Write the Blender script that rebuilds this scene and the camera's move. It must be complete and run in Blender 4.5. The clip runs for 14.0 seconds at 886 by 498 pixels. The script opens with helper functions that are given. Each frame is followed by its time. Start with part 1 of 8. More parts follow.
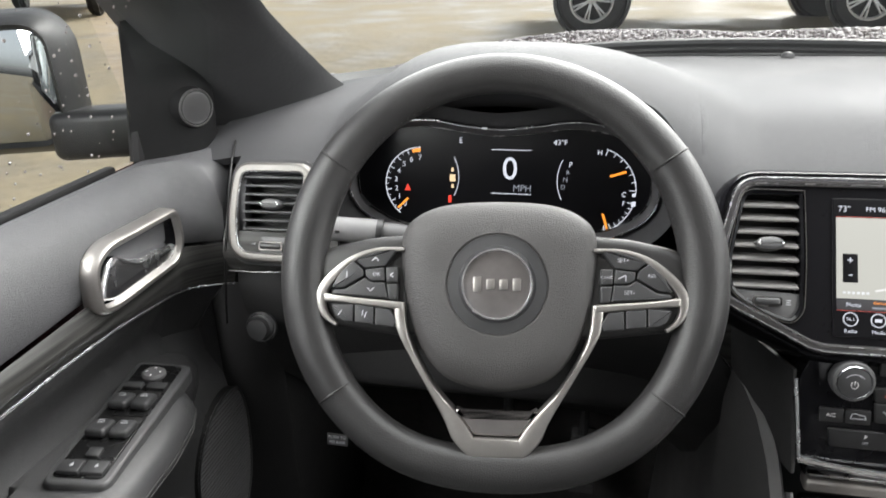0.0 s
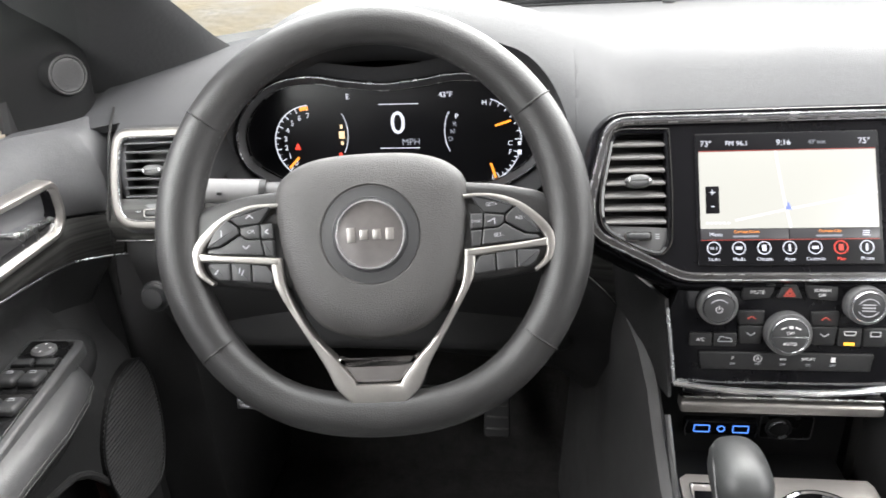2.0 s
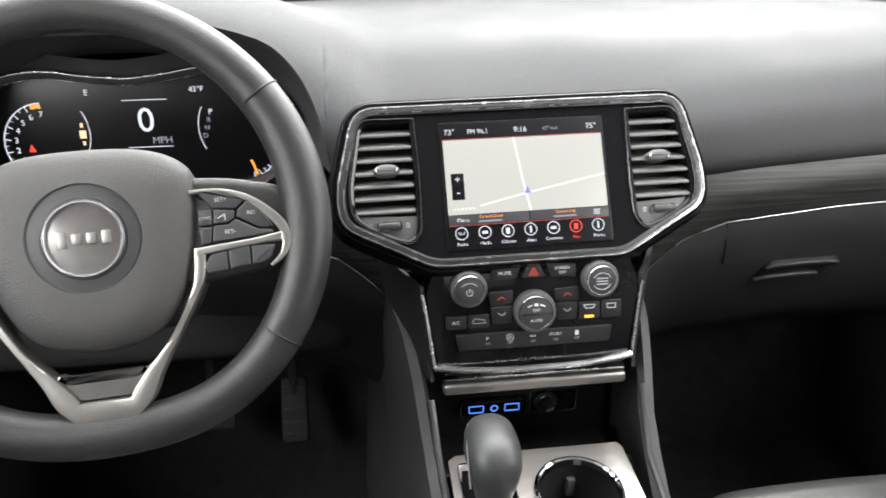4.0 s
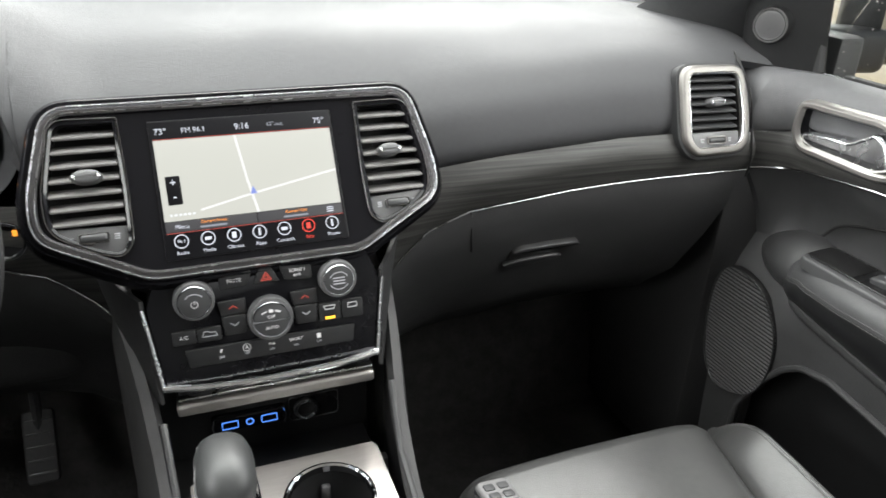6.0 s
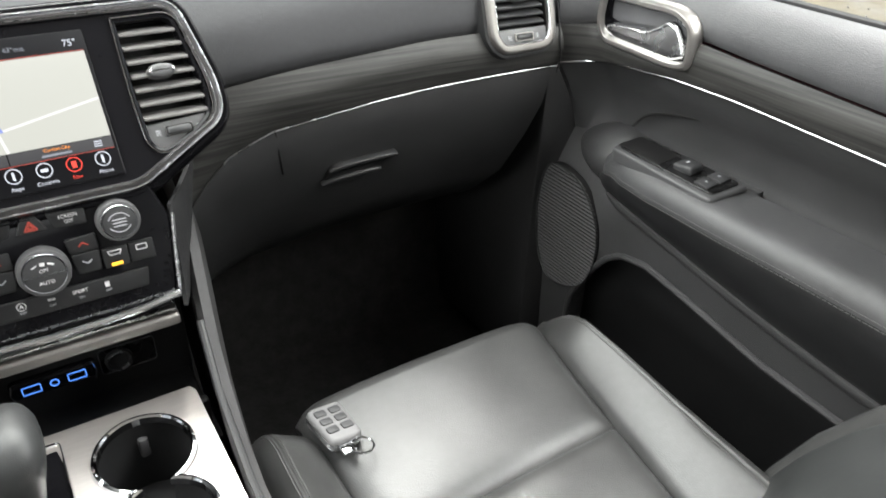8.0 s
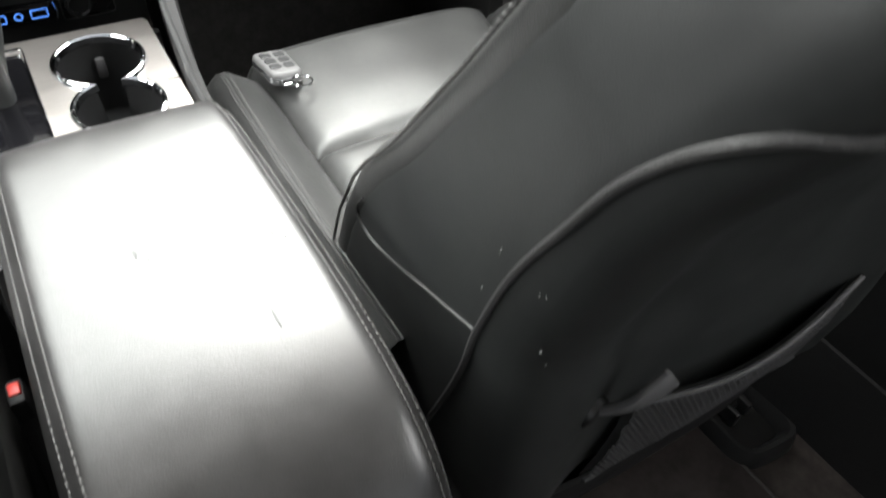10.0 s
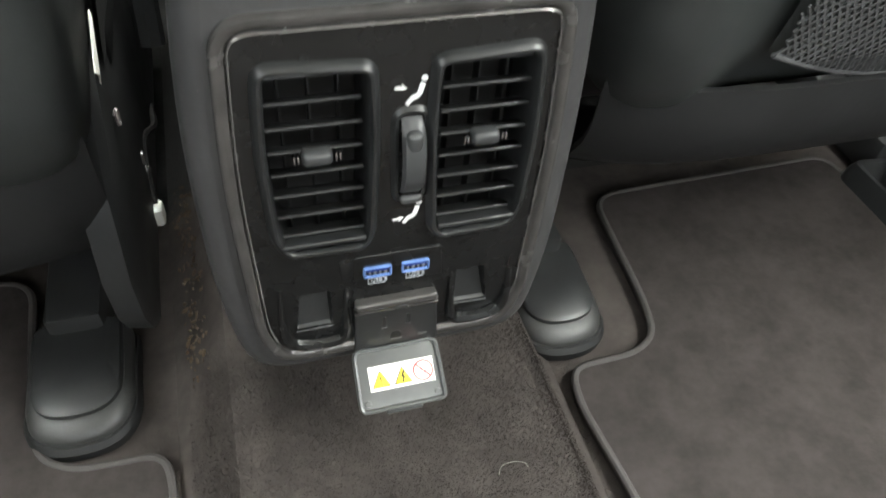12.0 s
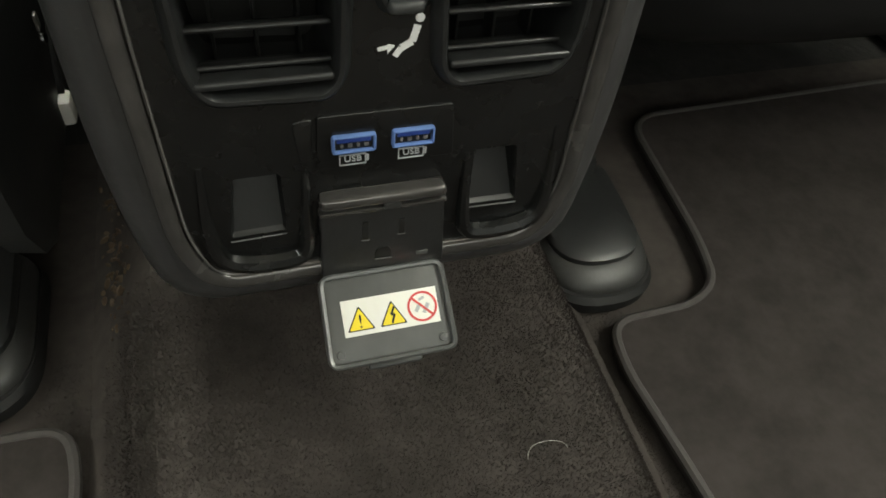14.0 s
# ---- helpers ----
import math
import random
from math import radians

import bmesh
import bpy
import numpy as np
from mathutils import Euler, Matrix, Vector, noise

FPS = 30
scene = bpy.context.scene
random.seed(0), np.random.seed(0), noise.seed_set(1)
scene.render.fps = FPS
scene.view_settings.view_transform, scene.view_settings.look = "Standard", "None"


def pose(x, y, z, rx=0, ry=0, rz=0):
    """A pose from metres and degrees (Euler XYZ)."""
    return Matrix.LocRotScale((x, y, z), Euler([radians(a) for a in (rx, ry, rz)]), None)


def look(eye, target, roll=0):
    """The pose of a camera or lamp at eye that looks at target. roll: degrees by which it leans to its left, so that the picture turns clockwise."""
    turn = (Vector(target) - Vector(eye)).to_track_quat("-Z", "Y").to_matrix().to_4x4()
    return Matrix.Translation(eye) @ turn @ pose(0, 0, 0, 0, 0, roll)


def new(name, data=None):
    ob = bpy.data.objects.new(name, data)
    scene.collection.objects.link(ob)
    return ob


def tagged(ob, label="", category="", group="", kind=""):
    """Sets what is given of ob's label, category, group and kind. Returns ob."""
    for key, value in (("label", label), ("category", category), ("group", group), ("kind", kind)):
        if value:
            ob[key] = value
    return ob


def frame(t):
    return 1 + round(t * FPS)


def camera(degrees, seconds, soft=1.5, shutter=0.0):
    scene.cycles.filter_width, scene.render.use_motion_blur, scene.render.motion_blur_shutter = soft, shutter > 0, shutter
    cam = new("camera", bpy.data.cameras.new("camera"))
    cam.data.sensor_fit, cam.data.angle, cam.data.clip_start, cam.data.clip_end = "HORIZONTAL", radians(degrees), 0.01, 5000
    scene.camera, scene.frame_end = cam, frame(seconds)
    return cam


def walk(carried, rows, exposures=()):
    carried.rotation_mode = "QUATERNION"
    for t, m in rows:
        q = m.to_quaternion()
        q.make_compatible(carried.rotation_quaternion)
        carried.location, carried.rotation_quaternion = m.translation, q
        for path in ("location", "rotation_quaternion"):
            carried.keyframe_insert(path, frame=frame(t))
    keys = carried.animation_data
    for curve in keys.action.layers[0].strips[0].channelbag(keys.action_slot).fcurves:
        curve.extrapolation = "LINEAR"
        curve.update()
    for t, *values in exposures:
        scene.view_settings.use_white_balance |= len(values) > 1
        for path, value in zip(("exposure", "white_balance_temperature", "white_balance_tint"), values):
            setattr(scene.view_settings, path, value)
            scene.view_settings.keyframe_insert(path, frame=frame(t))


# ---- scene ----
cam = camera(63.3, 14.0, soft=1.6, shutter=0.3)
PATH = [
    (0, (-0.313, -0.009, 1.023), (-0.719, 1.795, 0.261), -1.7),
    (0.5, (-0.314, -0.012, 1.022), (-0.767, 1.738, 0.167), -2.7),
    (1, (-0.299, -0.01, 1.016), (-0.713, 1.746, 0.154), -3.2),
    (1.5, (-0.278, -0.012, 1.017), (-0.61, 1.762, 0.155), -3.2),
    (2, (-0.255, -0.014, 1.014), (-0.494, 1.776, 0.154), -3.1),
    (2.5, (-0.228, -0.014, 1.016), (-0.37, 1.785, 0.155), -2.8),
    (3, (-0.207, -0.011, 1.014), (-0.23, 1.792, 0.149), -2.0),
    (3.2, (-0.2, -0.01, 1.009), (-0.18, 1.792, 0.142), -1.8),
    (5.5, (-0.103, 0.0, 0.995), (0.475, 1.708, 0.13), 2.3),
    (6, (-0.08, 0.001, 0.994), (0.607, 1.662, 0.119), 2.6),
    (6.5, (-0.06, 0.0, 0.995), (0.72, 1.613, 0.105), 2.7),
    (7, (-0.036, 0.003, 0.996), (0.842, 1.55, 0.081), 3.0),
    (7.2, (-0.026, 0.004, 0.994), (0.884, 1.524, 0.066), 3.1),
    (9.3, (0.002, -0.09, 0.952), (0.912, 1.053, -0.414), 4.9),
    (9.5, (-0.002, -0.124, 0.933), (0.866, 1.011, -0.465), 4.6),
    (10, (-0.026, -0.203, 0.876), (0.769, 0.941, -0.559), 5.2),
    (10.5, (-0.052, -0.276, 0.809), (0.641, 0.886, -0.663), 5.6),
    (11, (-0.06, -0.321, 0.737), (0.536, 0.889, -0.739), 5.9),
    (11.5, (-0.069, -0.341, 0.639), (0.458, 0.897, -0.841), 6.4),
    (12, (-0.071, -0.355, 0.545), (0.402, 0.896, -0.943), 6.6),
    (12.5, (-0.064, -0.343, 0.475), (0.379, 0.906, -1.023), 7.3),
    (13, (-0.051, -0.312, 0.423), (0.372, 0.925, -1.091), 7.9),
    (13.5, (-0.052, -0.292, 0.403), (0.39, 0.935, -1.113), 8.1),
    (14, (-0.05, -0.293, 0.403), (0.437, 0.917, -1.114), 8.0),
]
EXPOSURES = [(0.0, 1.0, 6500, 12), (0.5, 1.15, 6500, 12), (1.5, 1.54, 6500, 13), (3.0, 1.36, 6500, 13), (6.0, 1.19, 6500, 10), (7.2, 1.25, 6500, 10), (9.4, 1.32, 6500, 9), (10.0, 1.42, 6500, 9), (10.5, 1.85, 6450, 7), (11.0, 3.25, 6150, 6), (11.5, 3.6, 6450, 4),
             (12.0, 3.9, 6550, 3), (12.5, 4.05, 6850, 2), (13.0, 2.9, 7150, 0), (13.5, 2.6, 7180, 0), (14.0, 2.6, 7200, -1)]
walk(cam, [(t, look(eye, target, roll)) for t, eye, target, roll in PATH], EXPOSURES)

# ---- sky, sun ----
world = bpy.data.worlds.new("overcast_sky")
scene.world = world
world.use_nodes = True
wn = world.node_tree.nodes
sky = wn.new("ShaderNodeTexSky")
sky.sky_type, sky.sun_disc = "NISHITA", False
sky.sun_elevation, sky.sun_rotation = radians(40), radians(25)
sky.air_density, sky.dust_density, sky.ozone_density = 1.0, 4.0, 1.0
pale = wn.new("ShaderNodeHueSaturation")
pale.inputs["Saturation"].default_value = 0.18
world.node_tree.links.new(sky.outputs[0], pale.inputs["Color"])
world.node_tree.links.new(pale.outputs[0], wn["Background"].inputs["Color"])
wn["Background"].inputs["Strength"].default_value = 0.15
sun_data = bpy.data.lights.new("sun", "SUN")
sun_data.energy, sun_data.angle, sun_data.color = 1.0, radians(25), (1.0, 0.97, 0.93)
sun = new("sun", sun_data)
sun.matrix_world = look((3, 6, 8), (0, 0.2, 0))
tagged(sun, kind="structure")


def opening_lamp(name, eye, target, wide, high, watts):
    """Skylight that comes in through a window's opening."""
    data = bpy.data.lights.new(name, "AREA")
    data.shape, data.size, data.size_y, data.energy = "RECTANGLE", wide, high, watts
    data.color = (1.0, 0.99, 0.97)
    lamp = new(name, data)
    lamp.matrix_world = look(eye, target)
    return tagged(lamp, kind="structure")


opening_lamp("skylight_windscreen", (0, 0.80, 1.15), (0, 0.323, 0.271), 1.4, 0.72, 12.5)
for side, front_watts, rear_watts, aim in ((-1, 5.6, 0.2, (-0.30, -0.10, 0.40)), (1, 5.0, 1.65, (0.05, -0.42, 0.0))):
    opening_lamp("skylight_front_side", (side * (0.86 if side > 0 else 0.94), 0.10, 1.13), (side * 0.35, 0.15, 0.5), 0.7, 0.24, front_watts)
    opening_lamp("skylight_rear_side", (side * 0.74, -0.54, 1.06), aim, 0.50, 0.28, rear_watts)
opening_lamp("skylight_rear", (0, -1.66, 1.07), (0.05, -0.35, 0.05), 1.0, 0.34, 0.5)

# ---- mesh helpers ----
from mathutils import geometry


def part(name, bm, material, parent=None, label="", sharp=40):
    """One mesh object under a thing or a part."""
    mesh = bpy.data.meshes.new(name)
    bm.normal_update()
    bm.to_mesh(mesh)
    bm.free()
    mesh.polygons.foreach_set("use_smooth", [True] * len(mesh.polygons))
    mesh.set_sharp_from_angle(angle=radians(sharp))
    if material:
        mesh.materials.append(material)
    ob = new(name, mesh)
    ob.parent = parent
    return tagged(ob, label)


def thing(name, label, category, m=None, group="", kind=""):
    ob = new(name)
    ob.empty_display_size = 0.05
    if m is not None:
        ob.matrix_world = m
    return tagged(ob, label, category, group, kind)


def again(ob, name_from, m, parent):
    """A second object on the same mesh."""
    o = new(name_from, ob.data)
    o.parent = parent
    o.matrix_local = m
    return o


def basis(origin, right, up):
    """A pose whose x goes right, y up, z out of the plane."""
    r = Vector(right).normalized()
    u = Vector(up)
    u = (u - r * u.dot(r)).normalized()
    n = r.cross(u)
    m = Matrix((r, u, n)).transposed().to_4x4()
    m.translation = origin
    return m


def box(cx, cy, cz, sx, sy, sz, r=0.002, seg=2, m=None):
    bm = bmesh.new()
    bmesh.ops.create_cube(bm, size=1.0, matrix=Matrix.Translation((cx, cy, cz)) @ Matrix.Diagonal((sx, sy, sz, 1)))
    r = min(r, 0.49 * min(sx, sy, sz))
    if r > 0:
        bmesh.ops.bevel(bm, geom=bm.edges[:], offset=r, segments=seg, affect="EDGES", profile=0.5)
    if m is not None:
        bm.transform(m)
    return bm


def merged(*parts):
    out = parts[0]
    for b in parts[1:]:
        mesh = bpy.data.meshes.new("tmp")
        b.to_mesh(mesh)
        b.free()
        out.from_mesh(mesh)
        bpy.data.meshes.remove(mesh)
    return out


def fillet(points, r, n=5):
    """A closed outline with its corners rounded; r a number or one for each corner."""
    out = []
    k = len(points)
    for i in range(k):
        p = Vector(points[i])
        a, b = Vector(points[i - 1]) - p, Vector(points[(i + 1) % k]) - p
        ri = r[i] if isinstance(r, (list, tuple)) else r
        ri = min(ri, 0.48 * a.length, 0.48 * b.length)
        if ri <= 1e-6:
            out.append((p.x, p.y))
            continue
        s, e = p + a.normalized() * ri, p + b.normalized() * ri
        for j in range(n + 1):
            t = j / n
            q = s * (1 - t) ** 2 + p * 2 * t * (1 - t) + e * t ** 2
            out.append((q.x, q.y))
    return out


def curve(points, n=8, closed=False):
    """Points on a smooth line through the given ones."""
    pts = [Vector(p) for p in points]
    out = []
    k = len(pts)
    for i in range(k if closed else k - 1):
        if closed:
            p0, p1, p2, p3 = pts[i - 1], pts[i], pts[(i + 1) % k], pts[(i + 2) % k]
        else:
            p0, p1, p2, p3 = pts[max(i - 1, 0)], pts[i], pts[i + 1], pts[min(i + 2, k - 1)]
        for j in range(n):
            t = j / n
            out.append(0.5 * (2 * p1 + (p2 - p0) * t + (2 * p0 - 5 * p1 + 4 * p2 - p3) * t * t + (3 * p1 - p0 - 3 * p2 + p3) * t ** 3))
    if not closed:
        out.append(pts[-1])
    return [tuple(p) for p in out]


def area2(o):
    return sum(o[i - 1][0] * o[i][1] - o[i][0] * o[i - 1][1] for i in range(len(o)))


def inset(outline, d):
    """The outline moved inwards by d (outwards: minus)."""
    o = [Vector(p[:2]) for p in outline]
    s = 1 if area2(outline) > 0 else -1
    out = []
    k = len(o)
    for i in range(k):
        a, b = (o[i] - o[i - 1]), (o[(i + 1) % k] - o[i])
        if a.length < 1e-9:
            a = b
        if b.length < 1e-9:
            b = a
        a, b = a.normalized(), b.normalized()
        n = Vector((-(a.y + b.y), a.x + b.x))
        if n.length < 1e-6:
            n = Vector((-a.y, a.x))
        n = n.normalized() * s
        c = max(0.5, n.dot(Vector((-a.y, a.x)) * s))
        q = o[i] + n * (d / c)
        out.append((q.x, q.y))
    return out


def loops(rows, closed_u=True, cap0=False, cap1=False, closed_v=False):
    """Rows of points, each joined to the next with quads."""
    bm = bmesh.new()
    vs = [[bm.verts.new(p) for p in row] for row in rows]
    n = len(rows[0])
    pairs = list(zip(vs, vs[1:])) + ([(vs[-1], vs[0])] if closed_v else [])
    for a, b in pairs:
        for i in range(n if closed_u else n - 1):
            j = (i + 1) % n
            bm.faces.new((a[i], a[j], b[j], b[i]))
    if cap0:
        bm.faces.new(list(reversed(vs[0])))
    if cap1:
        bm.faces.new(vs[-1])
    bmesh.ops.recalc_face_normals(bm, faces=bm.faces)
    return bm


def slab(outline, z0, z1, r=0.001, n=3):
    """A plate of that outline with a rounded upper edge."""
    if area2(outline) < 0:
        outline = outline[::-1]
    rows = [[(x, y, z0) for x, y in outline]]
    for j in range(n + 1):
        a = math.pi / 2 * j / n
        o = inset(outline, r * (1 - math.cos(a)))
        rows.append([(x, y, z1 - r + r * math.sin(a)) for x, y in o])
    return loops(rows, True, True, True)


def band(outline, profile, closed=False):
    """A moulding along an outline: profile rows of (inset, height)."""
    rows = []
    for d, z in profile:
        rows.append([(x, y, z) for x, y in inset(outline, d)])
    return loops(rows, True, closed_v=closed)


def ribbon(outer, inner, z0, z1, r=0.002):
    """A flat moulding between two lines of points, its edges rounded."""
    rows = []
    for o, i in zip(outer, inner):
        o, i = Vector(o), Vector(i)
        d = (i - o).length
        e = min(0.45, r / max(d, 1e-6))
        a, b, c, f = o.lerp(i, e * 0.3), o.lerp(i, e), o.lerp(i, 1 - e), o.lerp(i, 1 - e * 0.3)
        rows.append([(o.x, o.y, z0), (o.x, o.y, z1 - r), (a.x, a.y, z1 - r * 0.3), (b.x, b.y, z1), (c.x, c.y, z1), (f.x, f.y, z1 - r * 0.3), (i.x, i.y, z1 - r), (i.x, i.y, z0)])
    return loops(rows, True, True, True)


def rounded_profile(w, z0, z1, n=5):
    """A half-round moulding, w wide."""
    out = [(0, z0)]
    for j in range(n + 1):
        a = math.pi * j / n
        out.append((w / 2 - w / 2 * math.cos(a), z0 + (z1 - z0) * (0.3 + 0.7 * math.sin(a))))
    out.append((w, z0))
    return out


def within(x, y, o):
    """Whether a place lies inside an outline."""
    inside = False
    for (ax, ay), (bx, by) in zip(o, o[1:] + o[:1]):
        if (ay > y) != (by > y) and x < ax + (bx - ax) * (y - ay) / (by - ay):
            inside = not inside
    return inside


def holed(outline, holes, z0, z1):
    """A flat plate with openings, its edges square."""
    pts, edges = [], []
    for o in [outline] + list(holes):
        k, n = len(pts), len(o)
        pts += [Vector((x, y)) for x, y in o]
        edges += [(k + i, k + (i + 1) % n) for i in range(n)]
    out = geometry.delaunay_2d_cdt(pts, edges, [], 1, 1e-6)
    bm = bmesh.new()
    vs = [bm.verts.new((p.x, p.y, z1)) for p in out[0]]
    for f in out[2]:
        c = sum((out[0][i] for i in f), Vector((0, 0))) / len(f)
        if not any(within(c.x, c.y, o) for o in holes):
            bm.faces.new([vs[i] for i in f])
    bmesh.ops.delete(bm, geom=[v for v in bm.verts if not v.link_faces], context="VERTS")
    bmesh.ops.recalc_face_normals(bm, faces=bm.faces)
    if sum(f.normal.z for f in bm.faces) < 0:
        bmesh.ops.reverse_faces(bm, faces=bm.faces)
    made = bmesh.ops.extrude_face_region(bm, geom=bm.faces[:])
    down = [g for g in made["geom"] if isinstance(g, bmesh.types.BMVert)]
    bmesh.ops.translate(bm, verts=down, vec=(0, 0, z0 - z1))
    bmesh.ops.recalc_face_normals(bm, faces=bm.faces)
    return bm


def tube(points, r, n=8, closed=False, caps=True):
    """A round bar along a line; r a number or one for each point."""
    pts = [Vector(p) for p in points]
    k = len(pts)
    rs = r if isinstance(r, (list, tuple)) else [r] * k
    rows = []
    up = None
    for i in range(k):
        if closed:
            d = pts[(i + 1) % k] - pts[i - 1]
        else:
            d = pts[min(i + 1, k - 1)] - pts[max(i - 1, 0)]
        d.normalize()
        if up is None:
            up = d.orthogonal().normalized()
        up = (up - d * up.dot(d)).normalized()
        side = d.cross(up)
        rows.append([tuple(pts[i] + (up * math.cos(2 * math.pi * j / n) + side * math.sin(2 * math.pi * j / n)) * rs[i]) for j in range(n)])
    return loops(rows, True, caps and not closed, caps and not closed, closed)


def sheet(rows, thick=0.0):
    """An open surface through rows of points, given a thickness."""
    bm = loops(rows, False)
    if thick:
        bmesh.ops.solidify(bm, geom=bm.faces[:], thickness=thick)
    return bm


def circle(r, n=32, cx=0.0, cy=0.0, a0=0.0):
    return [(cx + r * math.cos(a0 + 2 * math.pi * i / n), cy + r * math.sin(a0 + 2 * math.pi * i / n)) for i in range(n)]


def turned(profile, n=32):
    """A solid of revolution about z: profile rows of (radius, z)."""
    return loops([[(r * math.cos(2 * math.pi * i / n), r * math.sin(2 * math.pi * i / n), z) for i in range(n)] for r, z in profile], True, True, True)


def shifted(bm, x=0, y=0, z=0, m=None):
    bm.transform(m if m is not None else Matrix.Translation((x, y, z)))
    return bm


def writing(name, text, size, material, parent, x, y, z, align="CENTER", m=None, depth=0.00015):
    """Words in the built-in font, as a mesh that lies on the local plane."""
    font = bpy.data.curves.new(name, "FONT")
    font.body, font.size, font.extrude = text, size, depth
    font.align_x, font.align_y = align, "CENTER"
    font.resolution_u = 3
    tmp = bpy.data.objects.new(name, font)
    scene.collection.objects.link(tmp)
    mesh = bpy.data.meshes.new_from_object(tmp.evaluated_get(bpy.context.evaluated_depsgraph_get()))
    bpy.data.objects.remove(tmp)
    bpy.data.curves.remove(font)
    mesh.materials.clear()
    mesh.materials.append(material)
    ob = new(name, mesh)
    ob.parent = parent
    ob.matrix_local = Matrix.Translation((x, y, z)) @ (m if m is not None else Matrix())
    return ob


def arc_strip(r0, r1, a0, a1, z, h=0.0004, n=28, cx=0.0, cy=0.0):
    """A flat bent strip between two radii and two angles in degrees."""
    rows = []
    for i in range(n + 1):
        a = radians(a0 + (a1 - a0) * i / n)
        c, s = math.cos(a), math.sin(a)
        rows.append([(cx + r0 * c, cy + r0 * s, z), (cx + r1 * c, cy + r1 * s, z), (cx + r1 * c, cy + r1 * s, z + h), (cx + r0 * c, cy + r0 * s, z + h)])
    return loops(rows, True, True, True)


def bar(x0, y0, x1, y1, w, z, h=0.0004):
    """A straight flat strip from one point to another."""
    d = Vector((x1 - x0, y1 - y0))
    n = Vector((-d.y, d.x)).normalized() * w / 2
    o = [(x0 + n.x, y0 + n.y), (x0 - n.x, y0 - n.y), (x1 - n.x, y1 - n.y), (x1 + n.x, y1 + n.y)]
    return loops([[(x, y, z) for x, y in o], [(x, y, z + h) for x, y in o]], True, True, True)


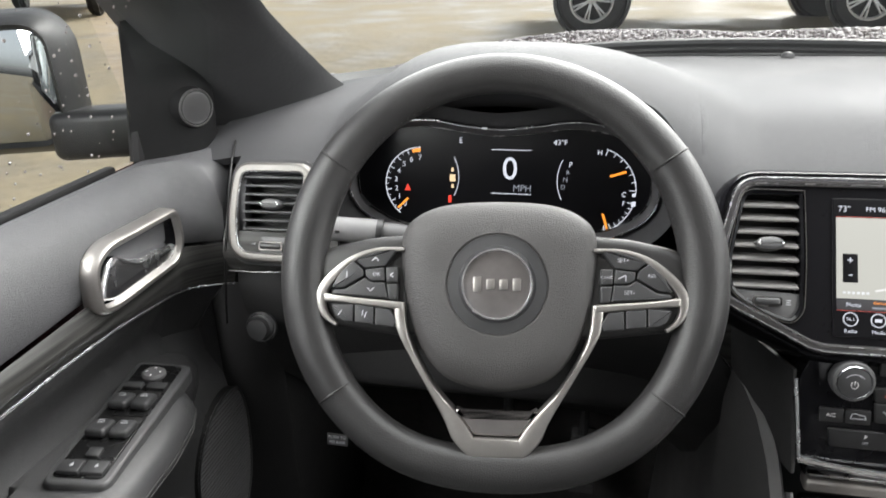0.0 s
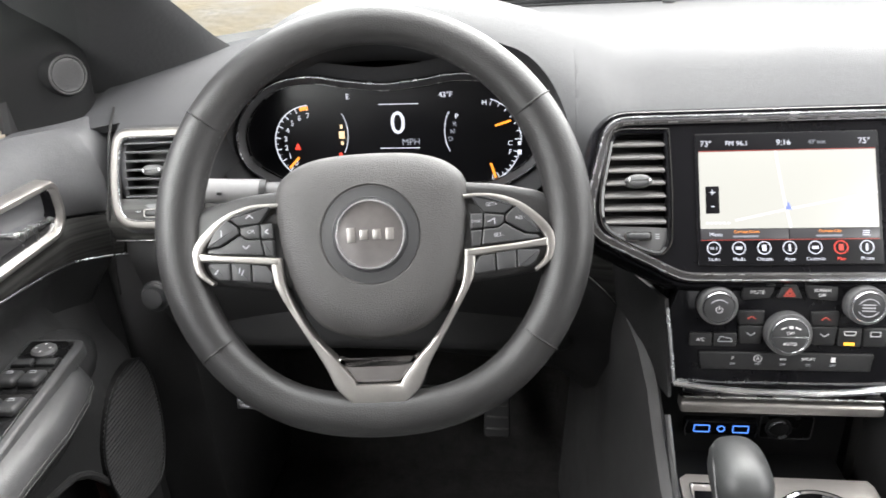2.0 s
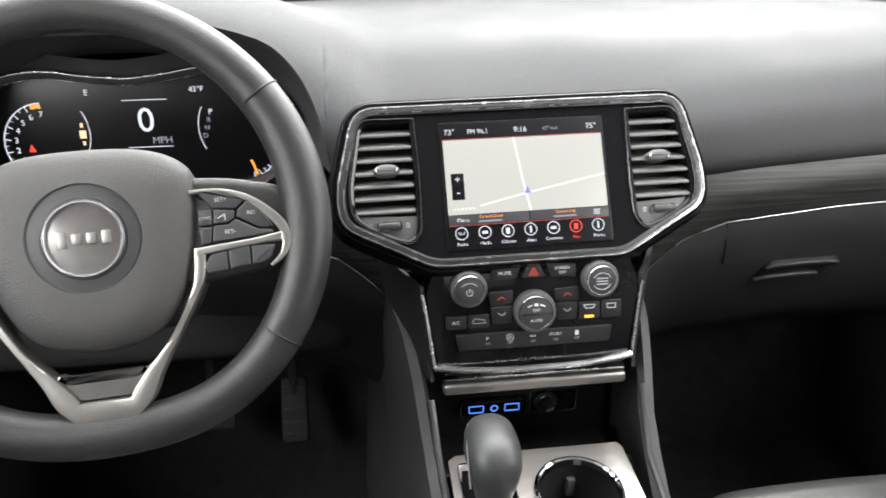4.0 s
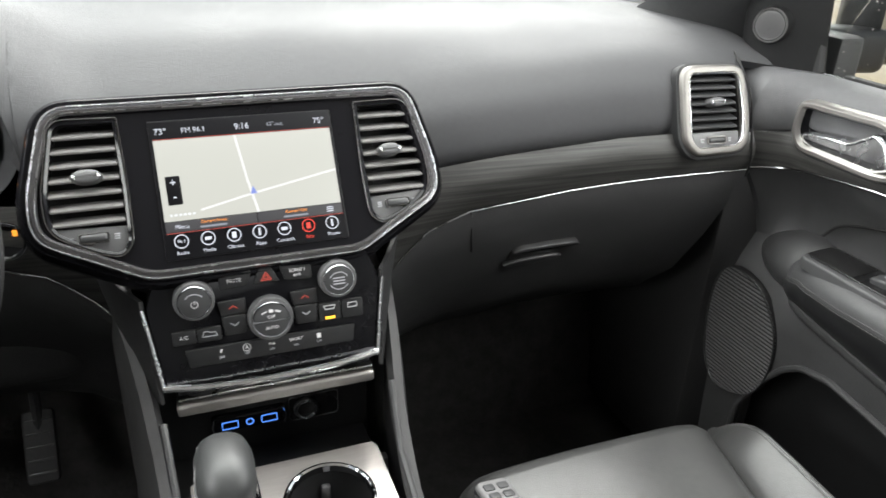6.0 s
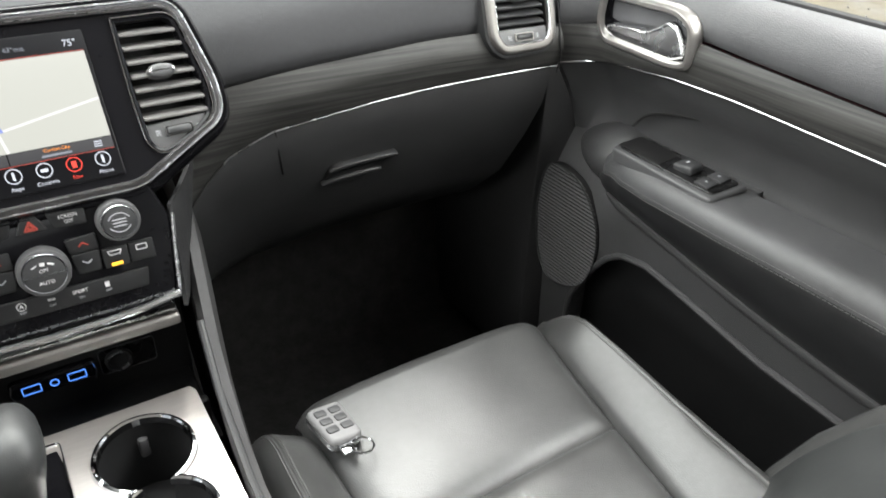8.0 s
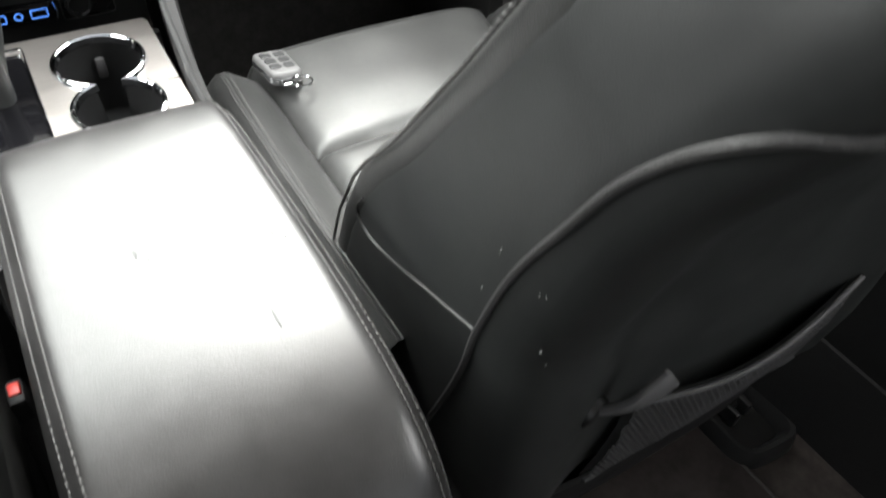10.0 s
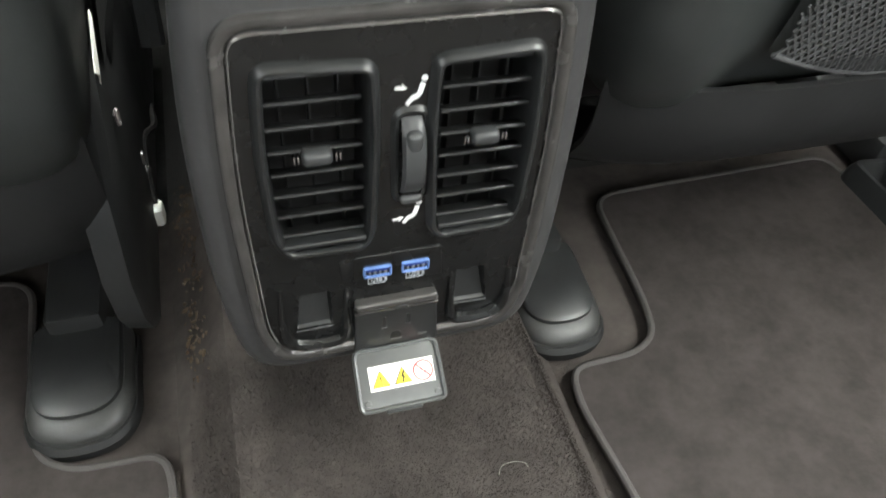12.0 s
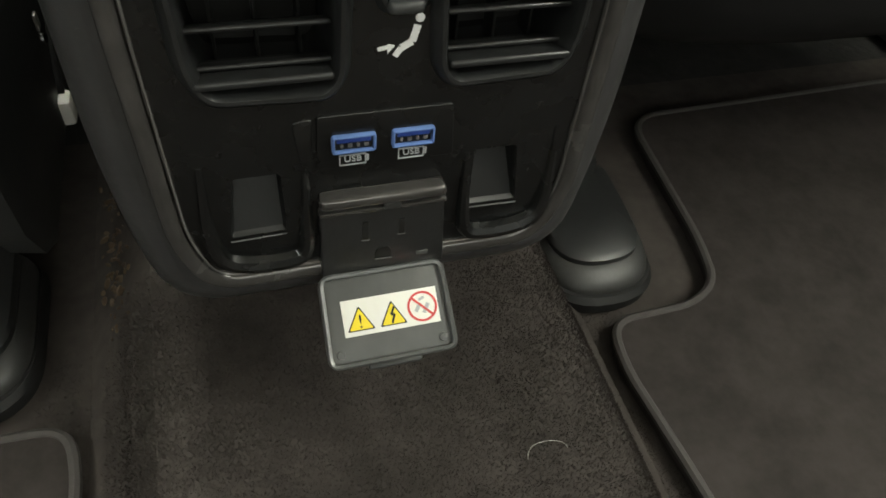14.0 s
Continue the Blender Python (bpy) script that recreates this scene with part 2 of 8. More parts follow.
# ---- materials ----
def material(name, color, rough=0.5, metal=0.0, grain=0.0, grain_size=0.001, vary=0.15, vary_size=0.05, spots=0.0, coat=0.0, spec=0.5, stretch=None, cells=False, dust=0.0, rough_vary=0.1):
    """A surface with two scales of variation in colour, gloss and relief."""
    mat = bpy.data.materials.new(name)
    mat.use_nodes = True
    nt = mat.node_tree
    n, l = nt.nodes, nt.links
    bsdf = n["Principled BSDF"]
    coord = n.new("ShaderNodeTexCoord")
    mapping = n.new("ShaderNodeMapping")
    l.new(coord.outputs["Object"], mapping.inputs["Vector"])
    if stretch:
        mapping.inputs["Scale"].default_value = stretch
    big = n.new("ShaderNodeTexNoise")
    big.inputs["Scale"].default_value, big.inputs["Detail"].default_value = 1 / vary_size, 5
    l.new(mapping.outputs[0], big.inputs["Vector"])
    small = n.new("ShaderNodeTexNoise")
    small.inputs["Scale"].default_value, small.inputs["Detail"].default_value = 1 / max(grain_size * 6, 1e-4), 6
    l.new(mapping.outputs[0], small.inputs["Vector"])
    mixed = n.new("ShaderNodeMath")
    mixed.operation = "MULTIPLY_ADD"
    l.new(small.outputs["Fac"], mixed.inputs[0])
    mixed.inputs[1].default_value = 0.5
    l.new(big.outputs["Fac"], mixed.inputs[2])
    ramp = n.new("ShaderNodeMapRange")
    ramp.inputs["From Min"].default_value, ramp.inputs["From Max"].default_value = 0.45, 1.05
    ramp.inputs["To Min"].default_value, ramp.inputs["To Max"].default_value = 1 - vary, 1 + vary
    l.new(mixed.outputs[0], ramp.inputs["Value"])
    tint = n.new("ShaderNodeVectorMath")
    tint.operation = "SCALE"
    tint.inputs[0].default_value = color[:3]
    l.new(ramp.outputs[0], tint.inputs["Scale"])
    last = tint.outputs[0]
    if dust > 0:
        specks = n.new("ShaderNodeTexNoise")
        specks.inputs["Scale"].default_value, specks.inputs["Detail"].default_value = 900, 2
        l.new(coord.outputs["Object"], specks.inputs["Vector"])
        cut = n.new("ShaderNodeMapRange")
        cut.inputs["From Min"].default_value, cut.inputs["From Max"].default_value = 0.70, 0.78
        cut.inputs["To Max"].default_value = dust
        l.new(specks.outputs["Fac"], cut.inputs["Value"])
        mix = n.new("ShaderNodeMix")
        mix.data_type = "RGBA"
        l.new(cut.outputs[0], mix.inputs["Factor"])
        l.new(last, mix.inputs["A"])
        mix.inputs["B"].default_value = (0.45, 0.42, 0.38, 1)
        last = mix.outputs["Result"]
    l.new(last, bsdf.inputs["Base Color"])
    rr = n.new("ShaderNodeMapRange")
    rr.inputs["From Min"].default_value, rr.inputs["From Max"].default_value = 0.3, 0.7
    rr.inputs["To Min"].default_value, rr.inputs["To Max"].default_value = max(0.02, rough - rough_vary * rough), min(1, rough + rough_vary * rough)
    l.new(big.outputs["Fac"], rr.inputs["Value"])
    l.new(rr.outputs[0], bsdf.inputs["Roughness"])
    bsdf.inputs["Metallic"].default_value = metal
    bsdf.inputs["Specular IOR Level"].default_value = spec
    bsdf.inputs["Coat Weight"].default_value = coat
    bsdf.inputs["Coat Roughness"].default_value = 0.04
    if grain > 0:
        bump = n.new("ShaderNodeBump")
        bump.inputs["Strength"].default_value = grain
        bump.inputs["Distance"].default_value = grain_size
        if cells:
            vor = n.new("ShaderNodeTexVoronoi")
            vor.inputs["Scale"].default_value = 1 / grain_size
            l.new(mapping.outputs[0], vor.inputs["Vector"])
            l.new(vor.outputs["Distance"], bump.inputs["Height"])
        else:
            l.new(small.outputs["Fac"], bump.inputs["Height"])
        l.new(bump.outputs[0], bsdf.inputs["Normal"])
    return mat


def glowing(name, color, strength):
    mat = bpy.data.materials.new(name)
    mat.use_nodes = True
    b = mat.node_tree.nodes["Principled BSDF"]
    b.inputs["Base Color"].default_value = (0.02, 0.02, 0.02, 1)
    b.inputs["Emission Color"].default_value = (*color, 1)
    b.inputs["Emission Strength"].default_value = strength
    b.inputs["Roughness"].default_value = 0.3
    return mat


def pane_material(name, tint=(0.95, 0.97, 0.96), gloss=0.06):
    mat = bpy.data.materials.new(name)
    mat.use_nodes = True
    nt = mat.node_tree
    n, l = nt.nodes, nt.links
    n.remove(n["Principled BSDF"])
    clear, shine, mix = n.new("ShaderNodeBsdfTransparent"), n.new("ShaderNodeBsdfGlossy"), n.new("ShaderNodeMixShader")
    facing, steep = n.new("ShaderNodeLayerWeight"), n.new("ShaderNodeMath")
    facing.inputs["Blend"].default_value = 0.5
    steep.operation = "POWER"
    steep.inputs[1].default_value = 5.0
    l.new(facing.outputs["Facing"], steep.inputs[0])
    share = n.new("ShaderNodeMath")
    share.operation = "MULTIPLY_ADD"
    share.inputs[1].default_value, share.inputs[2].default_value = 0.6, 0.03
    l.new(steep.outputs[0], share.inputs[0])
    clear.inputs["Color"].default_value = (*tint, 1)
    shine.inputs["Roughness"].default_value = 0.01
    l.new(share.outputs[0], mix.inputs[0])
    l.new(clear.outputs[0], mix.inputs[1])
    l.new(shine.outputs[0], mix.inputs[2])
    l.new(mix.outputs[0], n["Material Output"].inputs["Surface"])
    return mat


LEATHER = material("black_leather", (0.034, 0.036, 0.036), 0.45, grain=0.10, grain_size=0.0011, cells=True, vary=0.2, vary_size=0.08)
BACK_LEATHER = material("seat_back_leather", (0.024, 0.026, 0.0257), 0.46, grain=0.06, grain_size=0.0013, cells=True, vary=0.2, vary_size=0.05, spec=0.55)
DOOR_LOW = material("door_plastic", (0.062, 0.063, 0.064), 0.42, grain=0.3, grain_size=0.0012, cells=True, vary=0.15)
DOOR_SHELL = material("door_shell_plastic", (0.042, 0.0425, 0.043), 0.45, grain=0.3, grain_size=0.0012, cells=True, vary=0.15)
SEAT_LEATHER = material("seat_leather", (0.045, 0.046, 0.045), 0.34, spec=0.65, grain=0.12, grain_size=0.0014, cells=True, vary=0.25, vary_size=0.06)
ARM_LEATHER = material("armrest_leather", (0.030, 0.0295, 0.0295), 0.34, spec=0.85, grain=0.06, grain_size=0.0012, cells=True, vary=0.3, vary_size=0.03)
RIM_LEATHER = material("wheel_leather", (0.019, 0.019, 0.019), 0.40, grain=0.2, grain_size=0.0012, cells=True, vary=0.2, vary_size=0.05)
DASH_PAD = material("dash_pad", (0.043, 0.044, 0.046), 0.68, spec=0.35, grain=0.3, grain_size=0.0011, cells=True, vary=0.12, vary_size=0.12)
SIDE_PANEL = material("console_side_plastic", (0.045, 0.045, 0.045), 0.5, grain=0.3, grain_size=0.0012, cells=True, vary=0.15)
VENT_SILVER = material("vent_silver", (0.175, 0.168, 0.158), 0.46, metal=0.8, grain=0.05, grain_size=0.0004, vary=0.08, vary_size=0.02)
DASH_LOW = material("lower_dash_plastic", (0.025, 0.0253, 0.0257), 0.52, spec=0.4, grain=0.3, grain_size=0.0012, cells=True, vary=0.15)
DOOR_PAD = material("door_pad", (0.08, 0.081, 0.084), 0.55, grain=0.35, grain_size=0.0013, cells=True, vary=0.15)
HUB = material("airbag_cover", (0.052, 0.051, 0.050), 0.5, grain=0.35, grain_size=0.0011, cells=True, vary=0.1)
PLASTIC = material("black_plastic", (0.019, 0.0195, 0.020), 0.42, grain=0.15, grain_size=0.0008, vary=0.2, vary_size=0.03)
SHELL = material("rear_shell_plastic", (0.040, 0.0393, 0.0405), 0.34, spec=0.75, grain=0.3, grain_size=0.0009, vary=0.2, vary_size=0.03, dust=0.18)
GREY_PLASTIC = material("grey_plastic", (0.10, 0.10, 0.102), 0.5, grain=0.2, grain_size=0.0009, vary=0.12, vary_size=0.04)
CAP_GREY = material("cap_grey", (0.034, 0.034, 0.0335), 0.45, grain=0.2, grain_size=0.0009, vary=0.25, vary_size=0.02, dust=0.1)
STALK_GREY = material("stalk_grey", (0.15, 0.15, 0.15), 0.5, grain=0.1, grain_size=0.0008, vary=0.1, vary_size=0.03)
GREY_DARK = material("dark_grey_plastic", (0.080, 0.081, 0.082), 0.45, grain=0.15, grain_size=0.0008, vary=0.12, vary_size=0.03)
BUTTON = material("button_plastic", (0.036, 0.037, 0.038), 0.45, grain=0.1, grain_size=0.0006, vary=0.1, vary_size=0.02)
GLOSS = material("gloss_black", (0.006, 0.006, 0.007), 0.07, vary=0.1, coat=0.0, spec=0.22, rough_vary=0.3)
PANEL_BLACK = material("satin_black_panel", (0.007, 0.0072, 0.0074), 0.27, grain=0.12, grain_size=0.0008, vary=0.2, vary_size=0.02, dust=0.05, spec=0.6)
OUTLET = material("outlet_plastic", (0.018, 0.0183, 0.0187), 0.32, spec=0.7, grain=0.2, grain_size=0.0008, vary=0.2, vary_size=0.02, dust=0.1)
SCREEN_BLACK = material("screen_glass_black", (0.004, 0.004, 0.005), 0.30, vary=0.05, spec=0.25)
CHROME = material("chrome", (0.75, 0.76, 0.78), 0.07, metal=1.0, vary=0.05, rough_vary=0.4)
MID_CHROME = material("polished_dark_metal", (0.46, 0.46, 0.47), 0.16, metal=1.0, vary=0.1, vary_size=0.02)
BRIGHT_METAL = material("bright_ring_metal", (0.86, 0.87, 0.89), 0.26, metal=1.0, vary=0.1, vary_size=0.02)
TRIM_GREY = material("trim_grey", (0.20, 0.19, 0.185), 0.24, metal=0.6, vary=0.15, vary_size=0.02)
SATIN = material("satin_silver", (0.37, 0.357, 0.338), 0.38, metal=0.9, grain=0.05, grain_size=0.0004, vary=0.08, vary_size=0.02)
DARK_CHROME = material("dark_chrome", (0.22, 0.22, 0.23), 0.22, metal=1.0, vary=0.15, vary_size=0.02)
BRUSHED = material("brushed_plate", (0.62, 0.59, 0.56), 0.30, metal=0.85, grain=0.08, grain_size=0.0004, vary=0.1, vary_size=0.03, stretch=(0.12, 1, 1))
WOOD = material("dark_wood", (0.036, 0.036, 0.034), 0.42, grain=0.2, grain_size=0.0009, vary=0.85, vary_size=0.012, stretch=(0.05, 0.05, 2.4), spec=0.24)
SLAT = material("satin_slat", (0.012, 0.0122, 0.0125), 0.30, grain=0.05, grain_size=0.0006, vary=0.2, vary_size=0.02, spec=0.45)
BEZEL = material("cluster_bezel", (0.085, 0.085, 0.088), 0.34, metal=0.2, vary=0.1, vary_size=0.02, spec=0.6)
VENT_BLADE = material("vent_blade", (0.135, 0.132, 0.128), 0.40, grain=0.05, grain_size=0.0006, vary=0.1, vary_size=0.03, spec=0.5)
TRIM_LINE = material("trim_line_metal", (0.33, 0.33, 0.325), 0.26, metal=1.0, vary=0.25, vary_size=0.03, rough_vary=0.4)
SEAM_THREAD = material("dark_thread", (0.095, 0.095, 0.093), 0.7, grain=0.3, grain_size=0.0005)
# darker copy of the carpet: the footwells' shade is put into its colour
SHADED_CARPET = material("shaded_front_carpet", (0.030, 0.0295, 0.029), 0.95, grain=1.0, grain_size=0.0016, vary=0.3, vary_size=0.03, spec=0.1)
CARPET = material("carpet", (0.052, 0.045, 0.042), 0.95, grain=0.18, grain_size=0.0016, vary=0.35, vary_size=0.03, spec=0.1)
MAT_CARPET = material("mat_carpet", (0.036, 0.031, 0.030), 0.95, grain=0.45, grain_size=0.0018, vary=0.35, vary_size=0.05, spec=0.1)
BINDING = material("mat_binding", (0.046, 0.041, 0.040), 0.75, grain=0.6, grain_size=0.0012, vary=0.2)
DIRT = material("brown_dirt", (0.062, 0.042, 0.026), 0.95, grain=1.0, grain_size=0.002, vary=0.7, vary_size=0.01)
RUBBER = material("rubber", (0.012, 0.012, 0.0125), 0.6, spec=0.3, grain=0.2, grain_size=0.001)
THREAD = material("thread", (0.17, 0.17, 0.168), 0.7, grain=0.3, grain_size=0.0005)
MESH_NET = material("net_cord", (0.045, 0.045, 0.047), 0.7, grain=0.4, grain_size=0.0006)
GRILLE = material("grille_plastic", (0.085, 0.085, 0.087), 0.5, grain=0.2, grain_size=0.0008)
HEADLINER = material("headliner", (0.42, 0.41, 0.39), 0.9, grain=0.5, grain_size=0.001, vary=0.08)
PILLAR = material("pillar_trim", (0.027, 0.028, 0.029), 0.7, grain=0.5, grain_size=0.001, vary=0.1)
CORNER = material("corner_plastic", (0.0080, 0.0082, 0.0085), 0.7, grain=0.2, grain_size=0.001, vary=0.15, vary_size=0.04, spec=0.15)
EDGE_GLOSS = material("edge_gloss", (0.080, 0.076, 0.074), 0.20, metal=0.5, vary=0.3, vary_size=0.015, spec=0.7, grain=0.08, grain_size=0.003, rough_vary=0.5)
VENT_RIM = material("vent_rim_plastic", (0.014, 0.0145, 0.015), 0.36, grain=0.12, grain_size=0.0008, vary=0.25, vary_size=0.012, dust=0.05, spec=0.5)
BLANK = material("blank_plate", (0.007, 0.0071, 0.0073), 0.45, grain=0.2, grain_size=0.0008, vary=0.2, vary_size=0.02)
BLUE_DEEP = material("port_tongue_blue", (0.02, 0.05, 0.25), 0.4)
SMOKED = material("smoked_cover", (0.075, 0.077, 0.077), 0.32, vary=0.2, coat=0.3, grain=0.1, grain_size=0.002)
RED = material("red_plastic", (0.55, 0.03, 0.02), 0.4)
LABEL_WHITE = material("label_white", (0.75, 0.74, 0.70), 0.5, vary=0.05)
LABEL_YELLOW = material("label_yellow", (0.80, 0.62, 0.03), 0.5, vary=0.05)
LABEL_RED = material("label_red", (0.62, 0.07, 0.07), 0.5, vary=0.05)
INK = material("ink_black", (0.006, 0.006, 0.006), 0.5)
PRINT = material("print_grey", (0.42, 0.43, 0.45), 0.5)
PRINT_WHITE = material("print_white", (0.7, 0.7, 0.7), 0.5)
BLUE_PORT = material("blue_port", (0.11, 0.19, 0.43), 0.35)
MIRROR = material("mirror_glass", (0.50, 0.52, 0.53), 0.015, metal=1.0, vary=0.02)
PANE = pane_material("window_glass")
WATER = material("water_drop", (0.24, 0.21, 0.21), 0.05, metal=0.0, spec=0.8, vary=0.1)
PAINT = material("maroon_paint", (0.075, 0.018, 0.022), 0.2, metal=0.3, coat=1.0, vary=0.1)
DARK_PAINT = material("dark_grey_paint", (0.02, 0.021, 0.023), 0.25, metal=0.3, coat=1.0, vary=0.15)
WHITE_PAINT = material("white_paint", (0.72, 0.72, 0.71), 0.25, coat=0.8, vary=0.05)
ALLOY = material("alloy_silver", (0.65, 0.65, 0.66), 0.3, metal=0.7, vary=0.1)
GROUND = material("wet_gravel", (0.25, 0.205, 0.13), 0.6, grain=1.0, grain_size=0.02, vary=0.35, vary_size=0.8, rough_vary=0.5)
GLOW_WHITE = glowing("display_white", (0.85, 0.9, 1.0), 0.48)
GLOW_DIM = glowing("display_dim", (0.6, 0.65, 0.75), 0.24)
GLOW_ORANGE = glowing("display_orange", (1.0, 0.33, 0.03), 0.696)
GLOW_RED = glowing("display_red", (1.0, 0.06, 0.03), 0.522)
GLOW_BLUE = glowing("usb_blue", (0.1, 0.3, 1.0), 0.55)
GLOW_AMBER = glowing("amber_lamp", (1.0, 0.45, 0.03), 1.087)
MAP_PALE = glowing("map_pale", (0.90, 0.91, 0.82), 0.330)
MAP_ROAD = glowing("map_road", (1.0, 1.0, 0.98), 0.435)
MAP_BAR = glowing("map_bar", (0.06, 0.06, 0.07), 0.261)
ICON_RED = glowing("icon_red", (0.9, 0.1, 0.06), 0.261)

# ---- the car's shell: floor, walls, pillars, roof ----
def floor_height(x, y):
    """Carpet height: a tunnel runs along the middle."""
    a = abs(x)
    t = min(1.0, max(0.0, (0.165 - a) / 0.055))
    return 0.075 * t * t * (3 - 2 * t) - 0.008


xs = [i * 0.0125 for i in range(-70, 71)]
ys = [-1.9 + 0.06 * i for i in range(24)] + [-0.46 + 0.02 * i for i in range(26)] + [0.06 + 0.07 * i for i in range(16)]
floor = part("floor", sheet([[(x, y, floor_height(x, y)) for x in xs] for y in ys if y < 0.21], -0.02), CARPET)
tagged(floor, "dark charcoal carpeted car floor with a raised tunnel", "floor", kind="structure")
# front part of the same floor, coloured darker to paint in the footwell shade
front_floor = part("floor_front", sheet([[(x, y, floor_height(x, y)) for x in xs] for y in ys if y > 0.19], -0.02), SHADED_CARPET)
tagged(front_floor, "dark front footwell carpet with the shade put into its colour", "floor", kind="structure")
fire = part("firewall", sheet([[(-0.86, 1.11, -0.02), (0.86, 1.11, -0.02)], [(-0.86, 1.16, 0.25), (0.86, 1.16, 0.25)], [(-0.86, 1.18, 0.80), (0.86, 1.18, 0.80)]], 0.02), SHADED_CARPET)
tagged(fire, "carpeted firewall behind the pedals, footwell shade put into its colour", "firewall", kind="structure")

roof_rows = [[(x, y, 1.30 - 0.10 * (x / 0.7) ** 2 * 0.5 - 0.06 * max(0, (y - 0.1)) ** 2) for x in [-0.66 + 0.06 * i for i in range(23)]] for y in [-1.7 + 0.1 * i for i in range(21)]]
ceiling = part("ceiling", sheet(roof_rows, 0.03), HEADLINER)
tagged(ceiling, "pale grey fabric headliner of the car roof", "ceiling", kind="structure")
roof = part("roof", sheet([[(x * 1.04, y, z + 0.036) for x, y, z in row] for row in roof_rows], 0.006), PAINT)
tagged(roof, "maroon painted outer skin of the car roof", "roof", kind="structure")


def side_wall(s, name):
    """The closed side behind the front door: lower panel, pillars; the windows stay open."""
    w = []
    w.append(box(s * 0.85, -1.10, 0.40, 0.06, 1.50, 0.84, 0.02))
    w.append(box(s * 0.80, -0.42, 1.02, 0.06, 0.12, 0.50, 0.02))
    w.append(box(s * 0.76, -1.25, 1.04, 0.06, 0.10, 0.46, 0.02))
    w.append(box(s * 0.70, -0.70, 1.265, 0.10, 2.10, 0.05, 0.02))
    return tagged(part(name, merged(*w), PILLAR), "dark trimmed car side with window openings", "car side", kind="structure")


for s, name in ((1, "wall_footwell_right"), (-1, "wall_footwell_left")):
    tagged(part(name, merged(box(s * 0.865, 0.98, 0.41, 0.05, 0.42, 0.86, 0.01), box(s * 0.80, 1.0, 0.42, 0.12, 0.36, 0.80, 0.01)), DASH_LOW), "dark plastic kick panel beside the footwell", "kick panel", kind="structure")
side_wall(1, "wall_right")
side_wall(-1, "wall_left")
rear = part("wall_rear", merged(box(0, -1.87, 0.40, 1.70, 0.06, 0.86, 0.02), box(-0.72, -1.80, 1.02, 0.20, 0.08, 0.5, 0.02), box(0.72, -1.80, 1.02, 0.20, 0.08, 0.5, 0.02), box(0, -1.72, 1.26, 1.3, 0.10, 0.06, 0.02)), PILLAR)
tagged(rear, "dark trimmed tailgate with a window opening", "tailgate", kind="structure")


def a_pillar(s, name, shift):
    """The windscreen pillar's inner trim, between the glass edge and the door frame."""
    glass = [(0.660, 1.00, 0.835), (0.679, 0.952, 0.869), (0.685, 0.884, 0.911), (0.689, 0.824, 0.948), (0.689, 0.772, 0.981), (0.672, 0.62, 1.075), (0.62, 0.40, 1.215), (0.60, 0.33, 1.255)]
    frame_ = [(0.845, 0.845, 0.800), (0.842, 0.830, 0.835), (0.840, 0.812, 0.880), (0.838, 0.780, 0.930), (0.836, 0.727, 0.986), (0.800, 0.58, 1.085), (0.735, 0.38, 1.215), (0.71, 0.31, 1.255)]
    a, b = curve(glass, 4), curve(frame_, 4)
    rows = []
    for p, q in zip(a, b):
        p, q = Vector(p), Vector(q)
        mid = Vector((0.80, 0.95, p.z * 0.5 + q.z * 0.5 + 0.03))
        row = []
        for k in range(13):
            t = k / 12
            c = p.lerp(q, t)
            swell = 0.028 * math.sin(math.pi * t) ** 0.7
            row.append((s * (c.x - shift - swell * 0.75), c.y - swell * 0.75, c.z))
        back_ = [(s * (q.x - shift + 0.05), q.y + 0.03, q.z), (s * (p.x - shift + 0.10), p.y + 0.07, p.z)]
        rows.append(row + back_)
    return tagged(part(name, loops(rows, True, True, True), PILLAR), "dark grey fabric-textured windscreen pillar trim", "pillar", kind="structure")


a_pillar(-1, "pillar_left", 0.0)
a_pillar(1, "pillar_right", 0.05)


def screen_base(x):
    return 1.225 - 0.46 * abs(x / 0.86) ** 2.6


# ---- windscreen, cowl, bonnet, wipers ----
rows = []
for j in range(9):
    v = j / 8
    rows.append([(x * (1 - 0.26 * v), (screen_base(x) + 0.02) * (1 - v) + (0.40 - 0.05 * abs(x)) * v, 0.845 * (1 - v) + 1.29 * v + 0.03 * math.sin(math.pi * v)) for x in [-0.86 + 0.086 * i for i in range(21)]])
windscreen = part("windscreen", sheet(rows, 0.005), PANE)
windscreen.visible_shadow = False
tagged(windscreen, "clear rain-specked windscreen above the dashboard", "windscreen", kind="structure")

bonnet = thing("bonnet", "wet maroon bonnet beaded with rain ahead of the windscreen", "car bonnet")
rows = []
for j in range(15):
    v = j / 14
    rows.append([(x, screen_base(x * 0.98) + 0.10 + v * 1.12 * (1 - 0.10 * (x / 0.8) ** 2), 0.862 - 0.05 * v - 0.10 * v ** 3 + 0.014 * math.sin(math.pi * min(1, abs(x) / 0.75)) - 0.05 * abs(x / 0.82) ** 4) for x in [-0.82 + 0.082 * i for i in range(21)]])
part("panel", sheet(rows, 0.02), PAINT, bonnet)
rng = random.Random(4)
drop = bmesh.new()
bmesh.ops.create_icosphere(drop, subdivisions=1, radius=1.0)
proto = bpy.data.meshes.new("tmp")
drop.to_mesh(proto)
drop.free()
pv = [v.co.copy() for v in proto.vertices]
pf = [tuple(p.vertices) for p in proto.polygons]
bpy.data.meshes.remove(proto)


